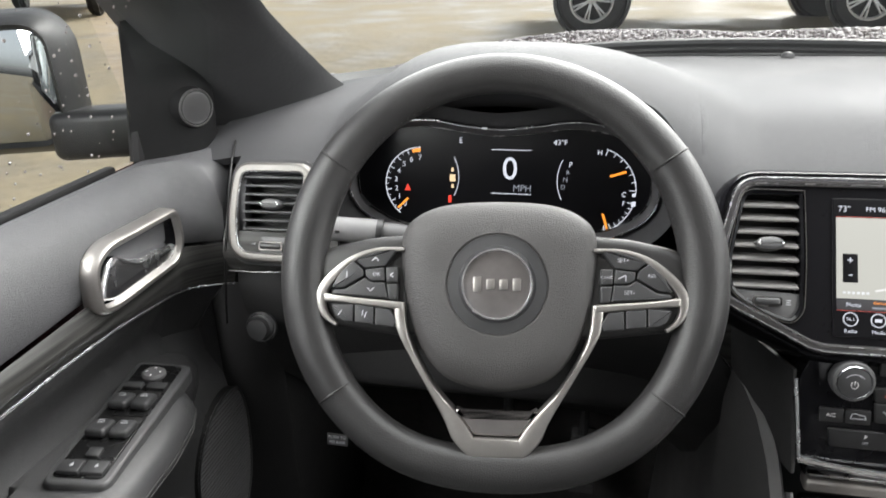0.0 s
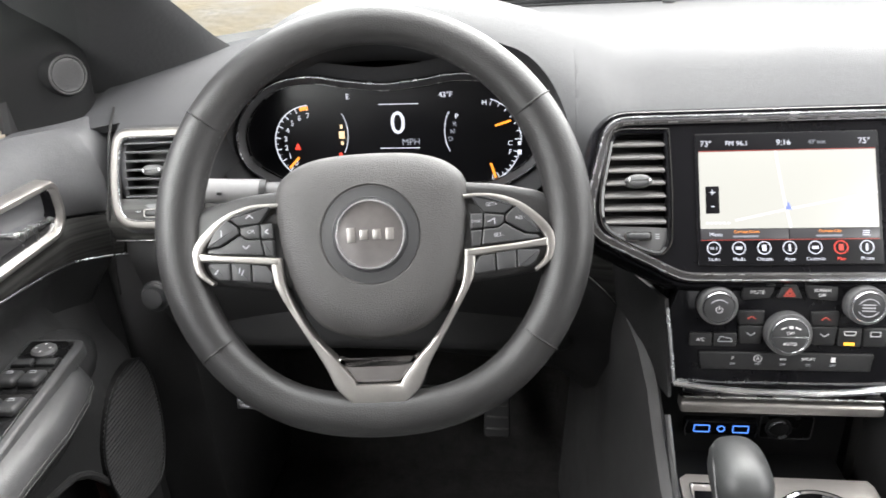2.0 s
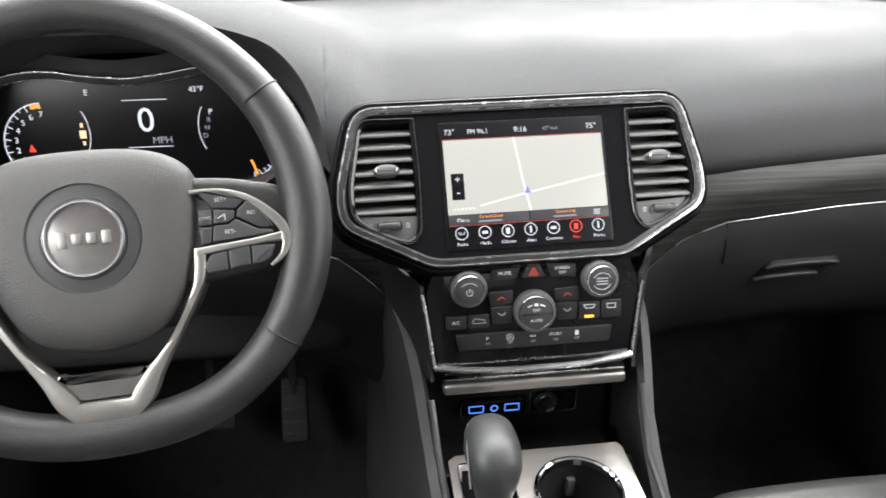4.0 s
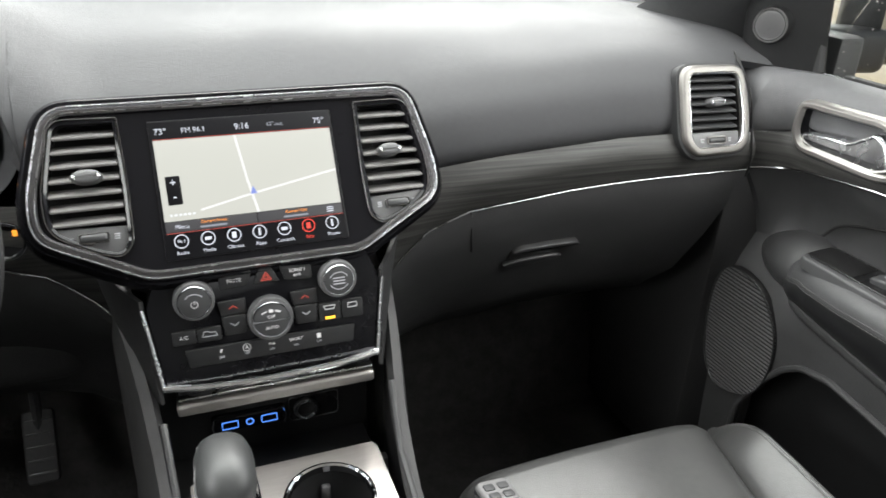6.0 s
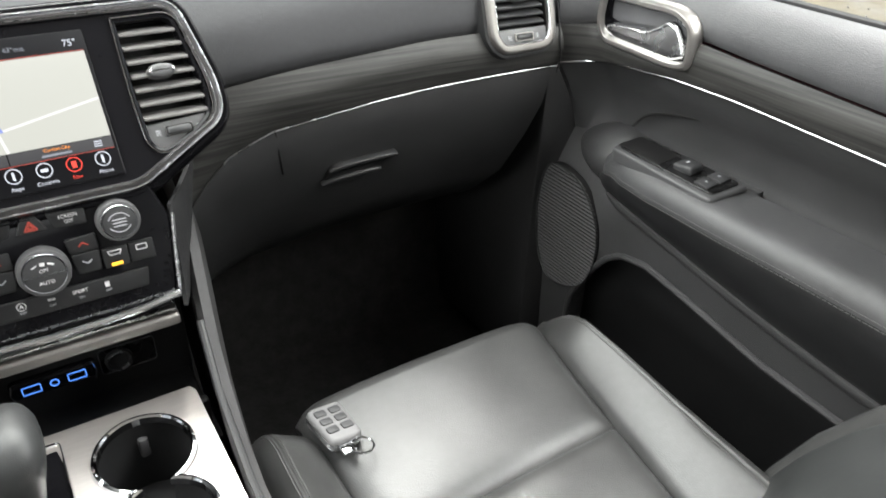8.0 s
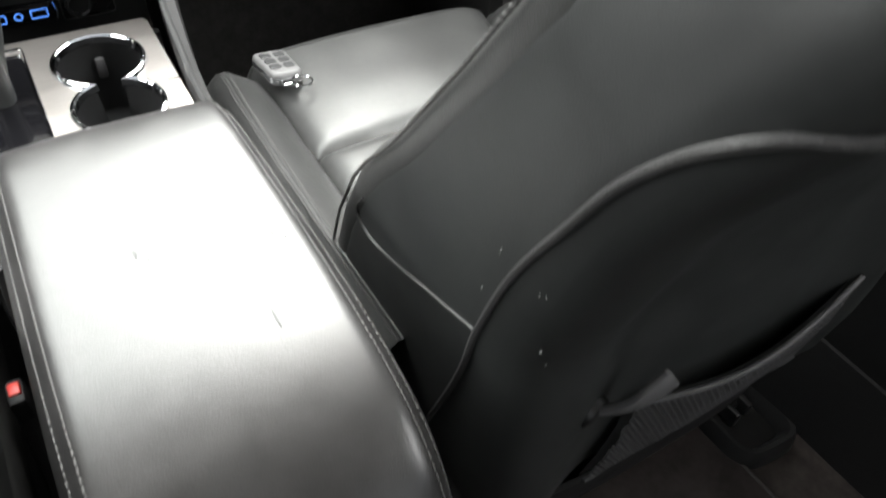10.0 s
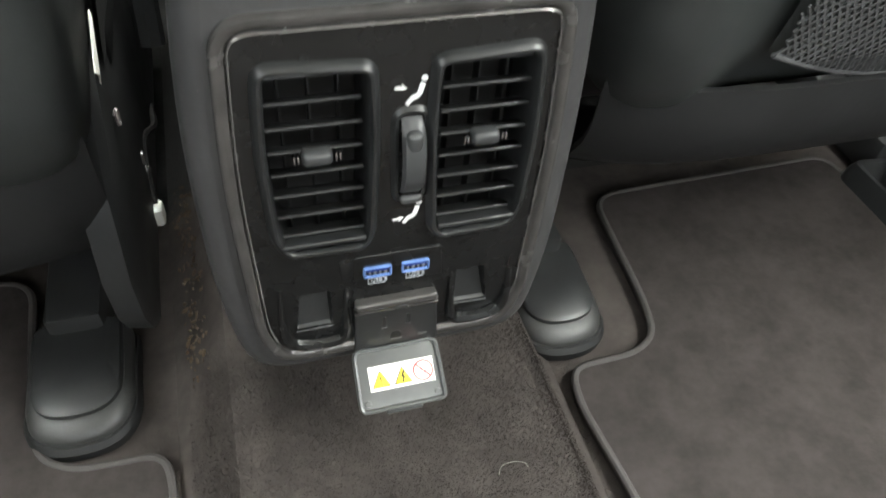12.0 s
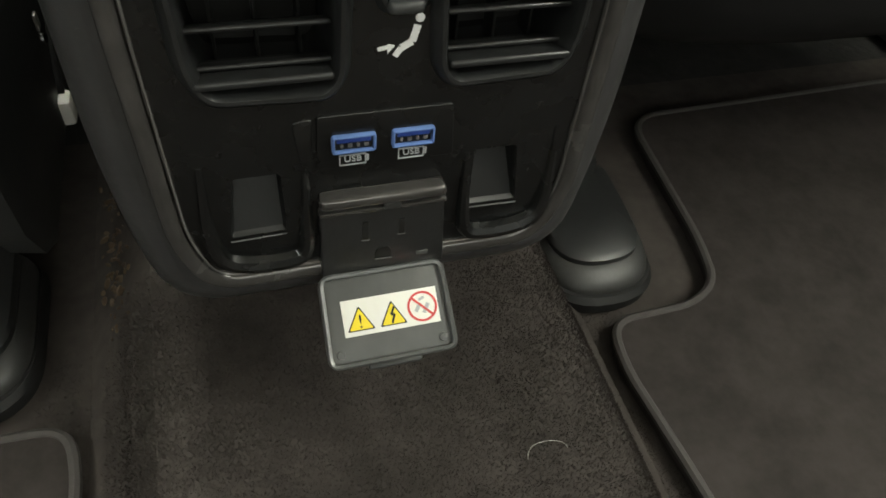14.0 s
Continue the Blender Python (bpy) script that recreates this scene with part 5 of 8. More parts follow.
# silver spoke trim
BOW_OUT = [(0.0800, 0.0250), (0.1048, 0.0242), (0.1272, 0.0168), (0.1457, 0.0026), (0.1553, -0.0100), (0.1569, -0.0209), (0.1525, -0.0344), (0.1400, -0.0440)]
BOW_IN = [(0.1380, -0.0412), (0.1462, -0.0335), (0.1492, -0.0236), (0.1475, -0.0140), (0.1400, -0.0035), (0.1250, 0.0112), (0.1050, 0.0202), (0.0800, 0.0212)]
LEG_OUT = [(0.0885, -0.0225), (0.0853, -0.0468), (0.0677, -0.0797), (0.0460, -0.1165), (0.0363, -0.1371), (0.0225, -0.1513)]
LEG_IN = [(0.0190, -0.1345), (0.0232, -0.1270), (0.0347, -0.1129), (0.0552, -0.0894), (0.0748, -0.0528), (0.0790, -0.0225)]
for s in (-1, 1):
    bow_out, bow_in = curve([(s * x, y) for x, y in BOW_OUT], 5), curve([(s * x, y) for x, y in BOW_IN[::-1]], 5)
    part("spoke_bow", ribbon(bow_out, bow_in, -0.006, 0.0128), SATIN, wheel, "satin silver spoke edging")
    cross = [(s * x, y) for x, y in ((0.1510, -0.0150), (0.1252, -0.0186), (0.0800, -0.0222), (0.0800, -0.0290), (0.1386, -0.0232), (0.1500, -0.0228))]
    part("spoke_bar", slab(cross, -0.006, 0.0132, 0.0022, 4), SATIN, wheel, "satin silver spoke edging")
    # leather shoulder behind the switches
    sh = [(s * x, y) for x, y in ((0.060, 0.038), (0.110, 0.034), (0.150, 0.025), (0.168, 0.010), (0.168, -0.030), (0.148, -0.044), (0.080, -0.052), (0.060, -0.050))]
    part("spoke_shoulder", slab(fillet(sh, 0.01, 4), -0.022, 0.0055, 0.008, 4), RIM_LEATHER, wheel)
right_out, right_in = curve(LEG_OUT, 5), curve(LEG_IN[::-1], 5)
part("lower_spoke", ribbon(right_out + [(-x, y) for x, y in right_out[::-1]], right_in + [(-x, y) for x, y in right_in[::-1]], -0.006, 0.0128, 0.0025), SATIN, wheel, "satin silver forked lower spoke")
part("spoke_insert", slab(fillet([(-0.036, -0.110), (-0.019, -0.1335), (0.019, -0.1335), (0.036, -0.110), (0.025, -0.1165), (-0.025, -0.1165)], 0.004, 3), -0.010, 0.0090, 0.003), TRIM_GREY, wheel, "dark grey lower insert")
part("column_boot", shifted(turned([(0.055, -0.11), (0.052, -0.03), (0.045, -0.02)], 32), 0, -0.03, 0), PLASTIC, wheel)


def pad_button(outline, side, words=(), shapes=()):
    o = [(side * x, y) for x, y in outline]
    b = part("button", slab(fillet(o, 0.0015, 3), 0.004, 0.0125, 0.0014), BUTTON, wheel)
    for w, x, y, size in words:
        writing("word", w, size, PRINT, b, side * x, y, 0.0126)
    for q in shapes:
        part("symbol", bar(side * q[0], q[1], side * q[2], q[3], 0.0009, 0.0126), PRINT, b)
    return b


for side in (-1, 1):
    left = side < 0
    pad_button([(0.0855, 0.0245), (0.0995, 0.0225), (0.1235, 0.0140), (0.115, 0.0065), (0.0965, 0.0085), (0.0855, 0.0240)], side, () if left else (("SET+", 0.104, 0.015, 0.0046),), ((0.102, 0.013, 0.105, 0.016), (0.105, 0.016, 0.108, 0.013)) if left else ())
    pad_button([(0.1250, 0.0130), (0.1365, 0.0030), (0.1440, -0.0110), (0.1330, -0.0105), (0.1150, 0.0000), (0.1160, 0.0055)], side, () if left else (("RES", 0.127, 0.0025, 0.0042),), ((0.130, 0.004, 0.130, -0.002),) if left else ())
    pad_button([(0.0975, 0.0075), (0.1140, 0.0055), (0.1135, -0.0010), (0.1085, -0.0045), (0.0965, -0.0045)], side, (("OK", 0.104, 0.0015, 0.0046),) if left else (), () if left else ((0.100, 0.0, 0.106, 0.003), (0.106, 0.003, 0.106, -0.002)))
    pad_button([(0.0855, 0.0080), (0.0960, 0.0075), (0.0955, -0.0050), (0.0855, -0.0055)], side, () if left else (("CANC", 0.0905, 0.001, 0.0034),), ((0.089, 0.003, 0.092, 0.001), (0.092, 0.001, 0.089, -0.001)) if left else ())
    pad_button([(0.0965, -0.0055), (0.1090, -0.0055), (0.1140, -0.0015), (0.1310, -0.0115), (0.1420, -0.0125), (0.1440, -0.0165), (0.0940, -0.0195)], side, () if left else (("SET-", 0.109, -0.0115, 0.0046),), ((0.106, -0.010, 0.109, -0.013), (0.109, -0.013, 0.112, -0.010)) if left else ())
    pad_button([(0.0855, -0.0065), (0.0955, -0.0065), (0.0930, -0.0200), (0.0855, -0.0205)], side)
    pad_button([(0.1435, -0.0255), (0.1395, -0.0355), (0.1330, -0.0395), (0.1240, -0.0400), (0.1240, -0.0245)], side, (), ((0.134, -0.030, 0.137, -0.034),) if left else ())
    pad_button([(0.1228, -0.0243), (0.1228, -0.0402), (0.1060, -0.0420), (0.1060, -0.0265)], side, (), ((0.112, -0.031, 0.114, -0.036), (0.115, -0.029, 0.116, -0.034)) if left else ())
    pad_button([(0.1048, -0.0267), (0.1048, -0.0422), (0.0880, -0.0440), (0.0860, -0.0380), (0.0920, -0.0285)], side)

# ---- centre console ----
console = thing("centre_console", "black centre console with brushed metal cup holder plate and padded armrest", "centre console")
for s in (-1, 1):
    rows = []
    for v in range(13):
        y = 0.30 + 0.43 * v / 12
        top = float(np.interp(y, [0.30, 0.36, 0.52, 0.58, 0.64, 0.73], [0.43, 0.445, 0.462, 0.50, 0.575, 0.60]))
        out = float(np.interp(y, [0.30, 0.45, 0.60, 0.73], [0.100, 0.104, 0.118, 0.142]))
        rows.append([(s * out, y, top), (s * (out + 0.010), y, top - 0.006), (s * (out + 0.016), y, top - 0.05), (s * (out + 0.020), y, 0.20), (s * (out + 0.026), y, 0.0)])
    part("side_panel", sheet(rows, 0.012), SIDE_PANEL, console, "dark grained side panel")
    rows = []
    for v in range(8):
        z = 0.60 - 0.60 * v / 7
        rows.append([(s * (0.142 + 0.02 * v / 7), 0.73, z), (s * (0.150 + 0.03 * v / 7), 0.80, z), (s * (0.16 + 0.04 * v / 7), 1.05, z)])
    part("tunnel_panel", sheet(rows, 0.012), SIDE_PANEL, console)
    part("edge_trim", tube([(s * 0.100, 0.34, 0.449), (s * 0.103, 0.45, 0.458), (s * 0.110, 0.55, 0.478), (s * 0.114, 0.60, 0.530)], 0.004, 8), PLASTIC, console)


def two_circles(t, r1, r2, grow=0.0):
    """Outline of the joined cup wells, seen from their middle."""
    d = Vector((math.cos(t), math.sin(t)))
    best = 0.0
    for cx, cy, r in ((0.000, 0.041, r1 + grow), (0.000, -0.039, r2 + grow)):
        c = Vector((cx, cy))
        b = d.dot(c)
        q = b * b - c.length_squared + r * r
        if q > 0:
            best = max(best, b + math.sqrt(q))
    return (0.030 + best * d.x, 0.487 + best * d.y)


ts = [2 * math.pi * i / 96 for i in range(96)]
well = [two_circles(t, 0.0440, 0.0425) for t in ts]


def plate_z(y):
    return float(np.interp(y, [0.33, 0.60], [0.442, 0.460]))


def plate_edge(t):
    d = Vector((math.cos(t), math.sin(t)))
    k = []
    for lim, comp, o in ((0.095, d.x, 0.030), (-0.098, d.x, 0.030), (0.592, d.y, 0.487), (0.300, d.y, 0.487)):
        if abs(comp) > 1e-6 and (lim - o) / comp > 0:
            k.append((lim - o) / comp)
    m = min(k)
    return (0.030 + m * d.x, 0.487 + m * d.y)


rows = [[(x, y, plate_z(y) - 0.004) for x, y in map(plate_edge, ts)], [(x, y, plate_z(y)) for x, y in map(plate_edge, ts)], [(x, y, plate_z(y)) for x, y in well], [(x, y, plate_z(y) - 0.008) for x, y in well]]
part("metal_plate", loops(rows, True), BRUSHED, console, "brushed warm silver plate")
cups = part("cup_holder", loops([[(x, y, plate_z(y) + 0.001) for x, y in inset(well, 0.001)], [(x, y, 0.372) for x, y in inset(well, 0.005)]], True, False, True), PLASTIC, console, "black double cup holder")
part("cup_ring", loops([[(x, y, plate_z(y) + h) for x, y in inset(well, d)] for d, h in ((-0.0035, 0.0), (-0.002, 0.0035), (0.0005, 0.0045), (0.0025, 0.003), (0.003, -0.004))], True), CHROME, cups, "bright chrome rim")
for cx, cy, a in ((0.030, 0.528, 85), (0.030, 0.448, -35), (0.030, 0.448, 230)):
    part("grip_tab", box(cx + 0.041 * math.cos(radians(a)), cy + 0.041 * math.sin(radians(a)), 0.425, 0.010, 0.010, 0.024, 0.003), GREY_PLASTIC, cups)
part("cup_mat", slab(circle(0.036, 32, 0.030, 0.448), 0.372, 0.376, 0.001), GREY_PLASTIC, cups)

# gear selector
gate = part("selector_gate", box(-0.062, 0.482, 0.452, 0.055, 0.19, 0.012, 0.004), GLOSS, console, "gloss black selector surround")
part("gate_edge", band(fillet([(-0.091, 0.386), (-0.033, 0.386), (-0.033, 0.580), (-0.091, 0.580)], 0.008), rounded_profile(0.003, 0.452, 0.461)), CHROME, gate)
rows = []
for z, hw, hd_ in ((0.452, 0.013, 0.018), (0.480, 0.014, 0.020), (0.503, 0.0185, 0.027), (0.520, 0.0230, 0.034), (0.534, 0.0258, 0.038), (0.545, 0.0255, 0.0375), (0.553, 0.0225, 0.034), (0.559, 0.0170, 0.027), (0.5625, 0.0100, 0.017), (0.5635, 0.0040, 0.007)):
    o = []
    for k in range(32):
        a = 2 * math.pi * k / 32
        c, q = math.cos(a), math.sin(a)
        o.append((math.copysign(abs(c) ** 0.72, c) * hw, 0.502 + math.copysign(abs(q) ** 0.72, q) * hd_ + (z - 0.50) * 0.12))
    rows.append([(-0.066 + x, y, z) for x, y in o])
sel = part("gear_selector", loops(rows, True, True, True), LEATHER, console, "black leather gear selector")
part("selector_seam", tube([(-0.066 - 0.0262, 0.470, 0.53), (-0.066 - 0.0250, 0.50, 0.548), (-0.066 - 0.020, 0.53, 0.553)], 0.0007, 6), GREY_PLASTIC, sel)

# shelf with USB and power sockets
part("shelf_back", box(-0.003, 0.722, 0.46, 0.245, 0.02, 0.20, 0.004), PLASTIC, console)
part("shelf_step", box(-0.003, 0.578, 0.415, 0.215, 0.012, 0.07, 0.003), PLASTIC, console)
part("shelf_floor", box(-0.003, 0.655, 0.380, 0.235, 0.15, 0.012, 0.004), PLASTIC, console)
usb = part("usb_panel", box(-0.026, 0.708, 0.432, 0.086, 0.012, 0.023, 0.005, 4), GLOSS, console)
UF = basis((-0.026, 0.7015, 0.432), (1, 0, 0), (0, 0.0, 1))
for cx in (-0.0225, 0.0225):
    p = part("usb_port", band(fillet([(cx - 0.0095, -0.0055), (cx + 0.0095, -0.0055), (cx + 0.0095, 0.0055), (cx - 0.0095, 0.0055)], 0.002), rounded_profile(0.0012, 0, 0.0012)), GLOW_BLUE, usb, "blue-lit socket")
    p.matrix_local = UF
p = part("aux_jack", band(circle(0.0048, 20), rounded_profile(0.0014, 0, 0.0012)), GLOW_BLUE, usb)
p.matrix_local = UF
for s in (-1, 1):
    p = part("panel_bracket", tube([(s * 0.040, -0.011, 0.0005), (s * 0.0425, 0.0, 0.0005), (s * 0.040, 0.011, 0.0005)], 0.0009, 6), CHROME, usb)
    p.matrix_local = UF
bay = part("socket_bay", slab(fillet([(-0.020, -0.018), (0.041, -0.018), (0.041, 0.017), (-0.020, 0.017)], 0.006, 5), -0.006, 0.0015, 0.001), PANEL_BLACK, console)
bay.matrix_local = basis((0.041, 0.7115, 0.431), (1, 0, 0), (0, 0, 1))
part("bay_edge", band(fillet([(-0.020, -0.018), (0.041, -0.018), (0.041, 0.017), (-0.020, 0.017)], 0.006, 5), rounded_profile(0.0011, 0.0, 0.0028)), GREY_DARK, bay)
sock = part("power_socket", shifted(turned([(0.0150, 0), (0.0150, 0.004), (0.0135, 0.005), (0.0115, 0.003), (0.011, -0.02), (0.0008, -0.02)], 28), m=basis((0.041, 0.707, 0.432), (1, 0, 0), (0, 0, 1))), PLASTIC, console, "round black power socket")
p = part("socket_rim", band(circle(0.0130, 28), rounded_profile(0.0017, 0.003, 0.0066)), BRIGHT_METAL, sock)
p.matrix_local = basis((0.041, 0.707, 0.432), (1, 0, 0), (0, 0, 1))

# padded armrest lid
LX, LW = 0.005, 0.096
spine = curve([(0.302, 0.432), (0.312, 0.440), (0.314, 0.462), (0.313, 0.502), (0.301, 0.534), (0.266, 0.549), (0.18, 0.5555), (0.09, 0.558), (0.03, 0.5555), (-0.018, 0.547), (-0.051, 0.530), (-0.073, 0.506), (-0.083, 0.478), (-0.084, 0.460), (-0.079, 0.449), (-0.068, 0.445)], 5)
rows = []
for i, (y, z) in enumerate(spine):
    a, b = spine[max(i - 2, 0)], spine[min(i + 2, len(spine) - 1)]
    t = Vector((b[0] - a[0], b[1] - a[1])).normalized()
    nrm = Vector((t.y, -t.x))
    k = i / (len(spine) - 1)
    hold = min(1.0, 0.25 + 5.0 * min(k, 1 - k))
    row = []
    for j in range(37):
        u = -1 + 2 * j / 36
        e = abs(u)
        d = hold * (0.045 * max(0.0, (e - 0.62) / 0.38) ** 2 + 0.0045 * e * e) + 0.0014 * math.exp(-((e - 0.757) / 0.014) ** 2)
        row.append((LX + LW * math.sin(u * math.pi / 2 * 0.80) / math.sin(math.pi / 2 * 0.80), y - nrm.x * d, z - nrm.y * d))
    for sgn, row_end in ((1, -1), (-1, 0)):
        x, p, q = row[row_end]
        low = (LX + sgn * (LW + 0.001), p - nrm.x * 0.012 * hold, q - nrm.y * 0.012 * hold)
        row = row + [low] if sgn > 0 else [low] + row
    rows.append(row)
lid = part("armrest_lid", loops(rows, False), ARM_LEATHER, console, "padded black leather armrest lid")
for s in (-1, 1):
    for off in (0.709, 0.804):
        st = []
        for i in range(6, len(rows) - 4):
            j = 19 + s * off * 18
            j0 = int(math.floor(j))
            f = j - j0
            p0 = Vector(rows[i][j0]).lerp(Vector(rows[i][j0 + 1]), f)
            p1 = Vector(rows[i + 1][j0]).lerp(Vector(rows[i + 1][j0 + 1]), f)
            k = max(1, round((p1 - p0).length / 0.0045))
            up = (Vector(rows[i][j0 + 1]) - Vector(rows[i][j0])).cross(p1 - p0).normalized()
            up = (up if up.dot(p0 - Vector((LX, 0.11, 0.40))) > 0 else -up) * 0.0003
            for q in range(k):
                st.append(tube([p0.lerp(p1, (q + 0.1) / k) + up, p0.lerp(p1, (q + 0.75) / k) + up], 0.00065, 4))
        part("stitching", merged(*st), SEAM_THREAD, lid)
part("lid_base", box(LX, 0.118, 0.425, 0.172, 0.345, 0.060, 0.006), PLASTIC, console)

# ---- rear end of the console ----
PM = basis((0, -0.0865, 0.27), (1, 0, 0), (0, 0.013, 0.217))
shell = fillet([(-0.088, 0.168), (0.095, 0.168), (0.1045, 0.06), (0.1045, -0.06), (0.093, -0.135), (-0.092, -0.135), (-0.1025, -0.06), (-0.1025, 0.06)], [0.012, 0.012, 0.05, 0.05, 0.03, 0.03, 0.05, 0.05])
if area2(shell) < 0:
    shell = shell[::-1]
pan = fillet([(-0.0790, 0.1125), (0.0825, 0.1135), (0.0875, 0.03), (0.0845, -0.088), (0.0720, -0.1145), (-0.0715, -0.1145), (-0.0817, -0.088), (-0.0848, 0.03)], [0.016, 0.016, 0.05, 0.024, 0.026, 0.026, 0.024, 0.05], 8)
rows = [[(x, y, -0.42) for x, y in shell]]
for j in range(7):
    a = math.pi / 2 * j / 6
    rows.append([(x, y, -0.013 + 0.013 * math.sin(a)) for x, y in inset(shell, 0.013 * (1 - math.cos(a)))])
part("rear_shell", merged(loops(rows, True, True, False), holed(inset(shell, 0.0128), [inset(pan, 0.003)], -0.004, 0.0)), SHELL, console, "scuffed dark grey rear shell").matrix_local = PM
rp = new("rear_panel")
rp.parent = console
rp.matrix_local = PM
part("panel_edge", band(inset(pan, -0.0025), [(0, -0.004), (0.0, 0.0030), (0.0010, 0.0048), (0.0026, 0.0052), (0.0058, 0.0040), (0.0070, 0.0026), (0.0074, -0.002)]), EDGE_GLOSS, rp, "polished dark edge moulding")
part("edge_line", band(inset(pan, 0.0050), [(0, 0.001), (0.0, 0.0036), (0.0005, 0.0041), (0.0010, 0.0036), (0.0011, 0.001)]), TRIM_GREY, rp, "fine bright inner line")
PX = 0.003
vent_shapes, pocket_shapes = [], []
for s in (-1, 1):
    o = fillet([(PX + s * 0.0135, 0.0895), (PX + s * 0.0690, 0.0930), (PX + s * 0.0728, 0.045), (PX + s * 0.0705, -0.012), (PX + s * 0.0640, -0.0255), (PX + s * 0.0215, -0.0270), (PX + s * 0.0150, -0.018), (PX + s * 0.0118, 0.050)], [0.008, 0.010, 0.03, 0.016, 0.014, 0.012, 0.014, 0.03], 7)
    vent_shapes.append(o if area2(o) > 0 else o[::-1])
    o = fillet([(PX - 0.003 + s * 0.0375, -0.0580), (PX - 0.003 + s * 0.0575, -0.0580), (PX - 0.003 + s * 0.0615, -0.0905), (PX - 0.003 + s * 0.0375, -0.0900)], 0.003)
    pocket_shapes.append(o if area2(o) > 0 else o[::-1])
part("panel_face", holed(inset(pan, 0.0035), [inset(o, 0.001) for o in vent_shapes + pocket_shapes], -0.008, 0.0022), PANEL_BLACK, rp, "black moulded panel")
for s, o, pocket in ((-1, vent_shapes[0], pocket_shapes[0]), (1, vent_shapes[1], pocket_shapes[1])):
    part("vent_rim", band(inset(o, -0.0012), [(0, 0.0018), (0.0008, 0.0036), (0.0020, 0.0060), (0.0034, 0.0070), (0.0048, 0.0068), (0.0058, 0.0052), (0.0064, 0.0028), (0.0066, -0.012), (0.0070, -0.026)]), VENT_RIM, rp, "raised soft-edged black rim")
    part("vent_tray", loops([[(x, y, -0.020) for x, y in inset(o, 0.003)], [(x, y, -0.030) for x, y in inset(o, 0.006)]], True, False, True), INK, rp)
    first = None
    for i in range(8):
        y = 0.0810 - 0.01385 * i
        mm = Matrix.Translation((PX + s * 0.0432, y, -0.0060)) @ pose(0, 0, 0, -24, 0, 0)
        if first is None:
            first = part("slat", box(0, 0, 0, 0.0470, 0.0021, 0.013, 0.0009, 3), SLAT, rp)
            first.matrix_local = mm
        else:
            again(first, "slat", mm, rp)
    k = part("slider", box(PX + s * 0.0432, 0.0400, 0.0020, 0.0150, 0.0078, 0.010, 0.0028, 3), BUTTON, rp)
    for q in (-1, 1):
        part("slider_grip", merged(*[box(PX + s * 0.0432 + q * (0.0092 + 0.0020 * e), 0.0398, 0.0018, 0.0010, 0.0050, 0.0055, 0.0004) for e in (0, 1)]), CHROME, k)
    for e in (-1, 0, 1):
        part("vane", box(PX + s * 0.0432 + 0.0145 * e, 0.032, -0.019, 0.0012, 0.110, 0.010, 0.0004), INK, rp)
    part("vent_ledge", box(PX + s * 0.0432, -0.0165, -0.0035, 0.046, 0.0030, 0.018, 0.0012, 3, Matrix.Rotation(radians(-6), 4, "X")), VENT_RIM, rp, "dusty lower ledge")
    part("pocket", loops([[(x, y, 0.0022) for x, y in inset(pocket, 0.0006)], [(x, y, -0.011 - 0.0 * y if y > -0.075 else -0.0005) for x, y in inset(pocket, 0.0022)]], True, False, True), BLANK, rp, "slanted blank plate")
    # thin lighter bar that paints the highlight along the pocket's lower edge
    part("pocket_edge_glint", tube([(PX - 0.003 + s * 0.0385, -0.0905, 0.0022), (PX - 0.003 + s * 0.0608, -0.0912, 0.0022)], 0.0004, 6), GREY_PLASTIC, rp)
    tray = [(PX + s * 0.0700, -0.052, 0.0018), (PX + s * 0.0712, -0.080, 0.0024), (PX + s * 0.0690, -0.0965, 0.0030), (PX + s * 0.0610, -0.1030, 0.0034), (PX + s * 0.0430, -0.1045, 0.0034), (PX + s * 0.0345, -0.1000, 0.0030), (PX + s * 0.0330, -0.080, 0.0024), (PX + s * 0.0325, -0.060, 0.0018)]
    part("ledge", tube(curve(tray, 5), [0.0012 + 0.0030 * math.sin(math.pi * k / 35) for k in range(36)], 8), PANEL_BLACK, rp, "soft moulded ledge")
slot = fillet([(PX - 0.0045, 0.0610), (PX + 0.0125, 0.0610), (PX + 0.0120, 0.0040), (PX - 0.0040, 0.0040)], 0.007)
part("thumb_slot", band(slot, [(-0.0022, 0.0022), (0, 0.0042), (0.0016, 0.0036), (0.0024, -0.002)]), VENT_RIM, rp)
rows = []
for v in range(13):
    a = math.pi * (0.10 + 0.80 * v / 12)
    rows.append([(PX + 0.0040 + w * 0.0046, 0.0330 + 0.0235 * math.cos(a), -0.0035 + (0.0150 - 0.0016 * (abs(w) > 0.9)) * math.sin(a)) for w in (-1.0, -0.8, -0.3, 0.3, 0.8, 1.0)])
tw = part("thumbwheel", sheet(rows, -0.002), BUTTON, rp, "worn grey thumbwheel")
part("thumbwheel_end", box(PX + 0.004, 0.0465, 0.0085, 0.0092, 0.0120, 0.008, 0.0035, 4), BUTTON, tw)
part("thumb_lip", box(PX + 0.004, 0.0065, 0.0048, 0.0125, 0.0050, 0.005, 0.0022, 4), BUTTON, rp)


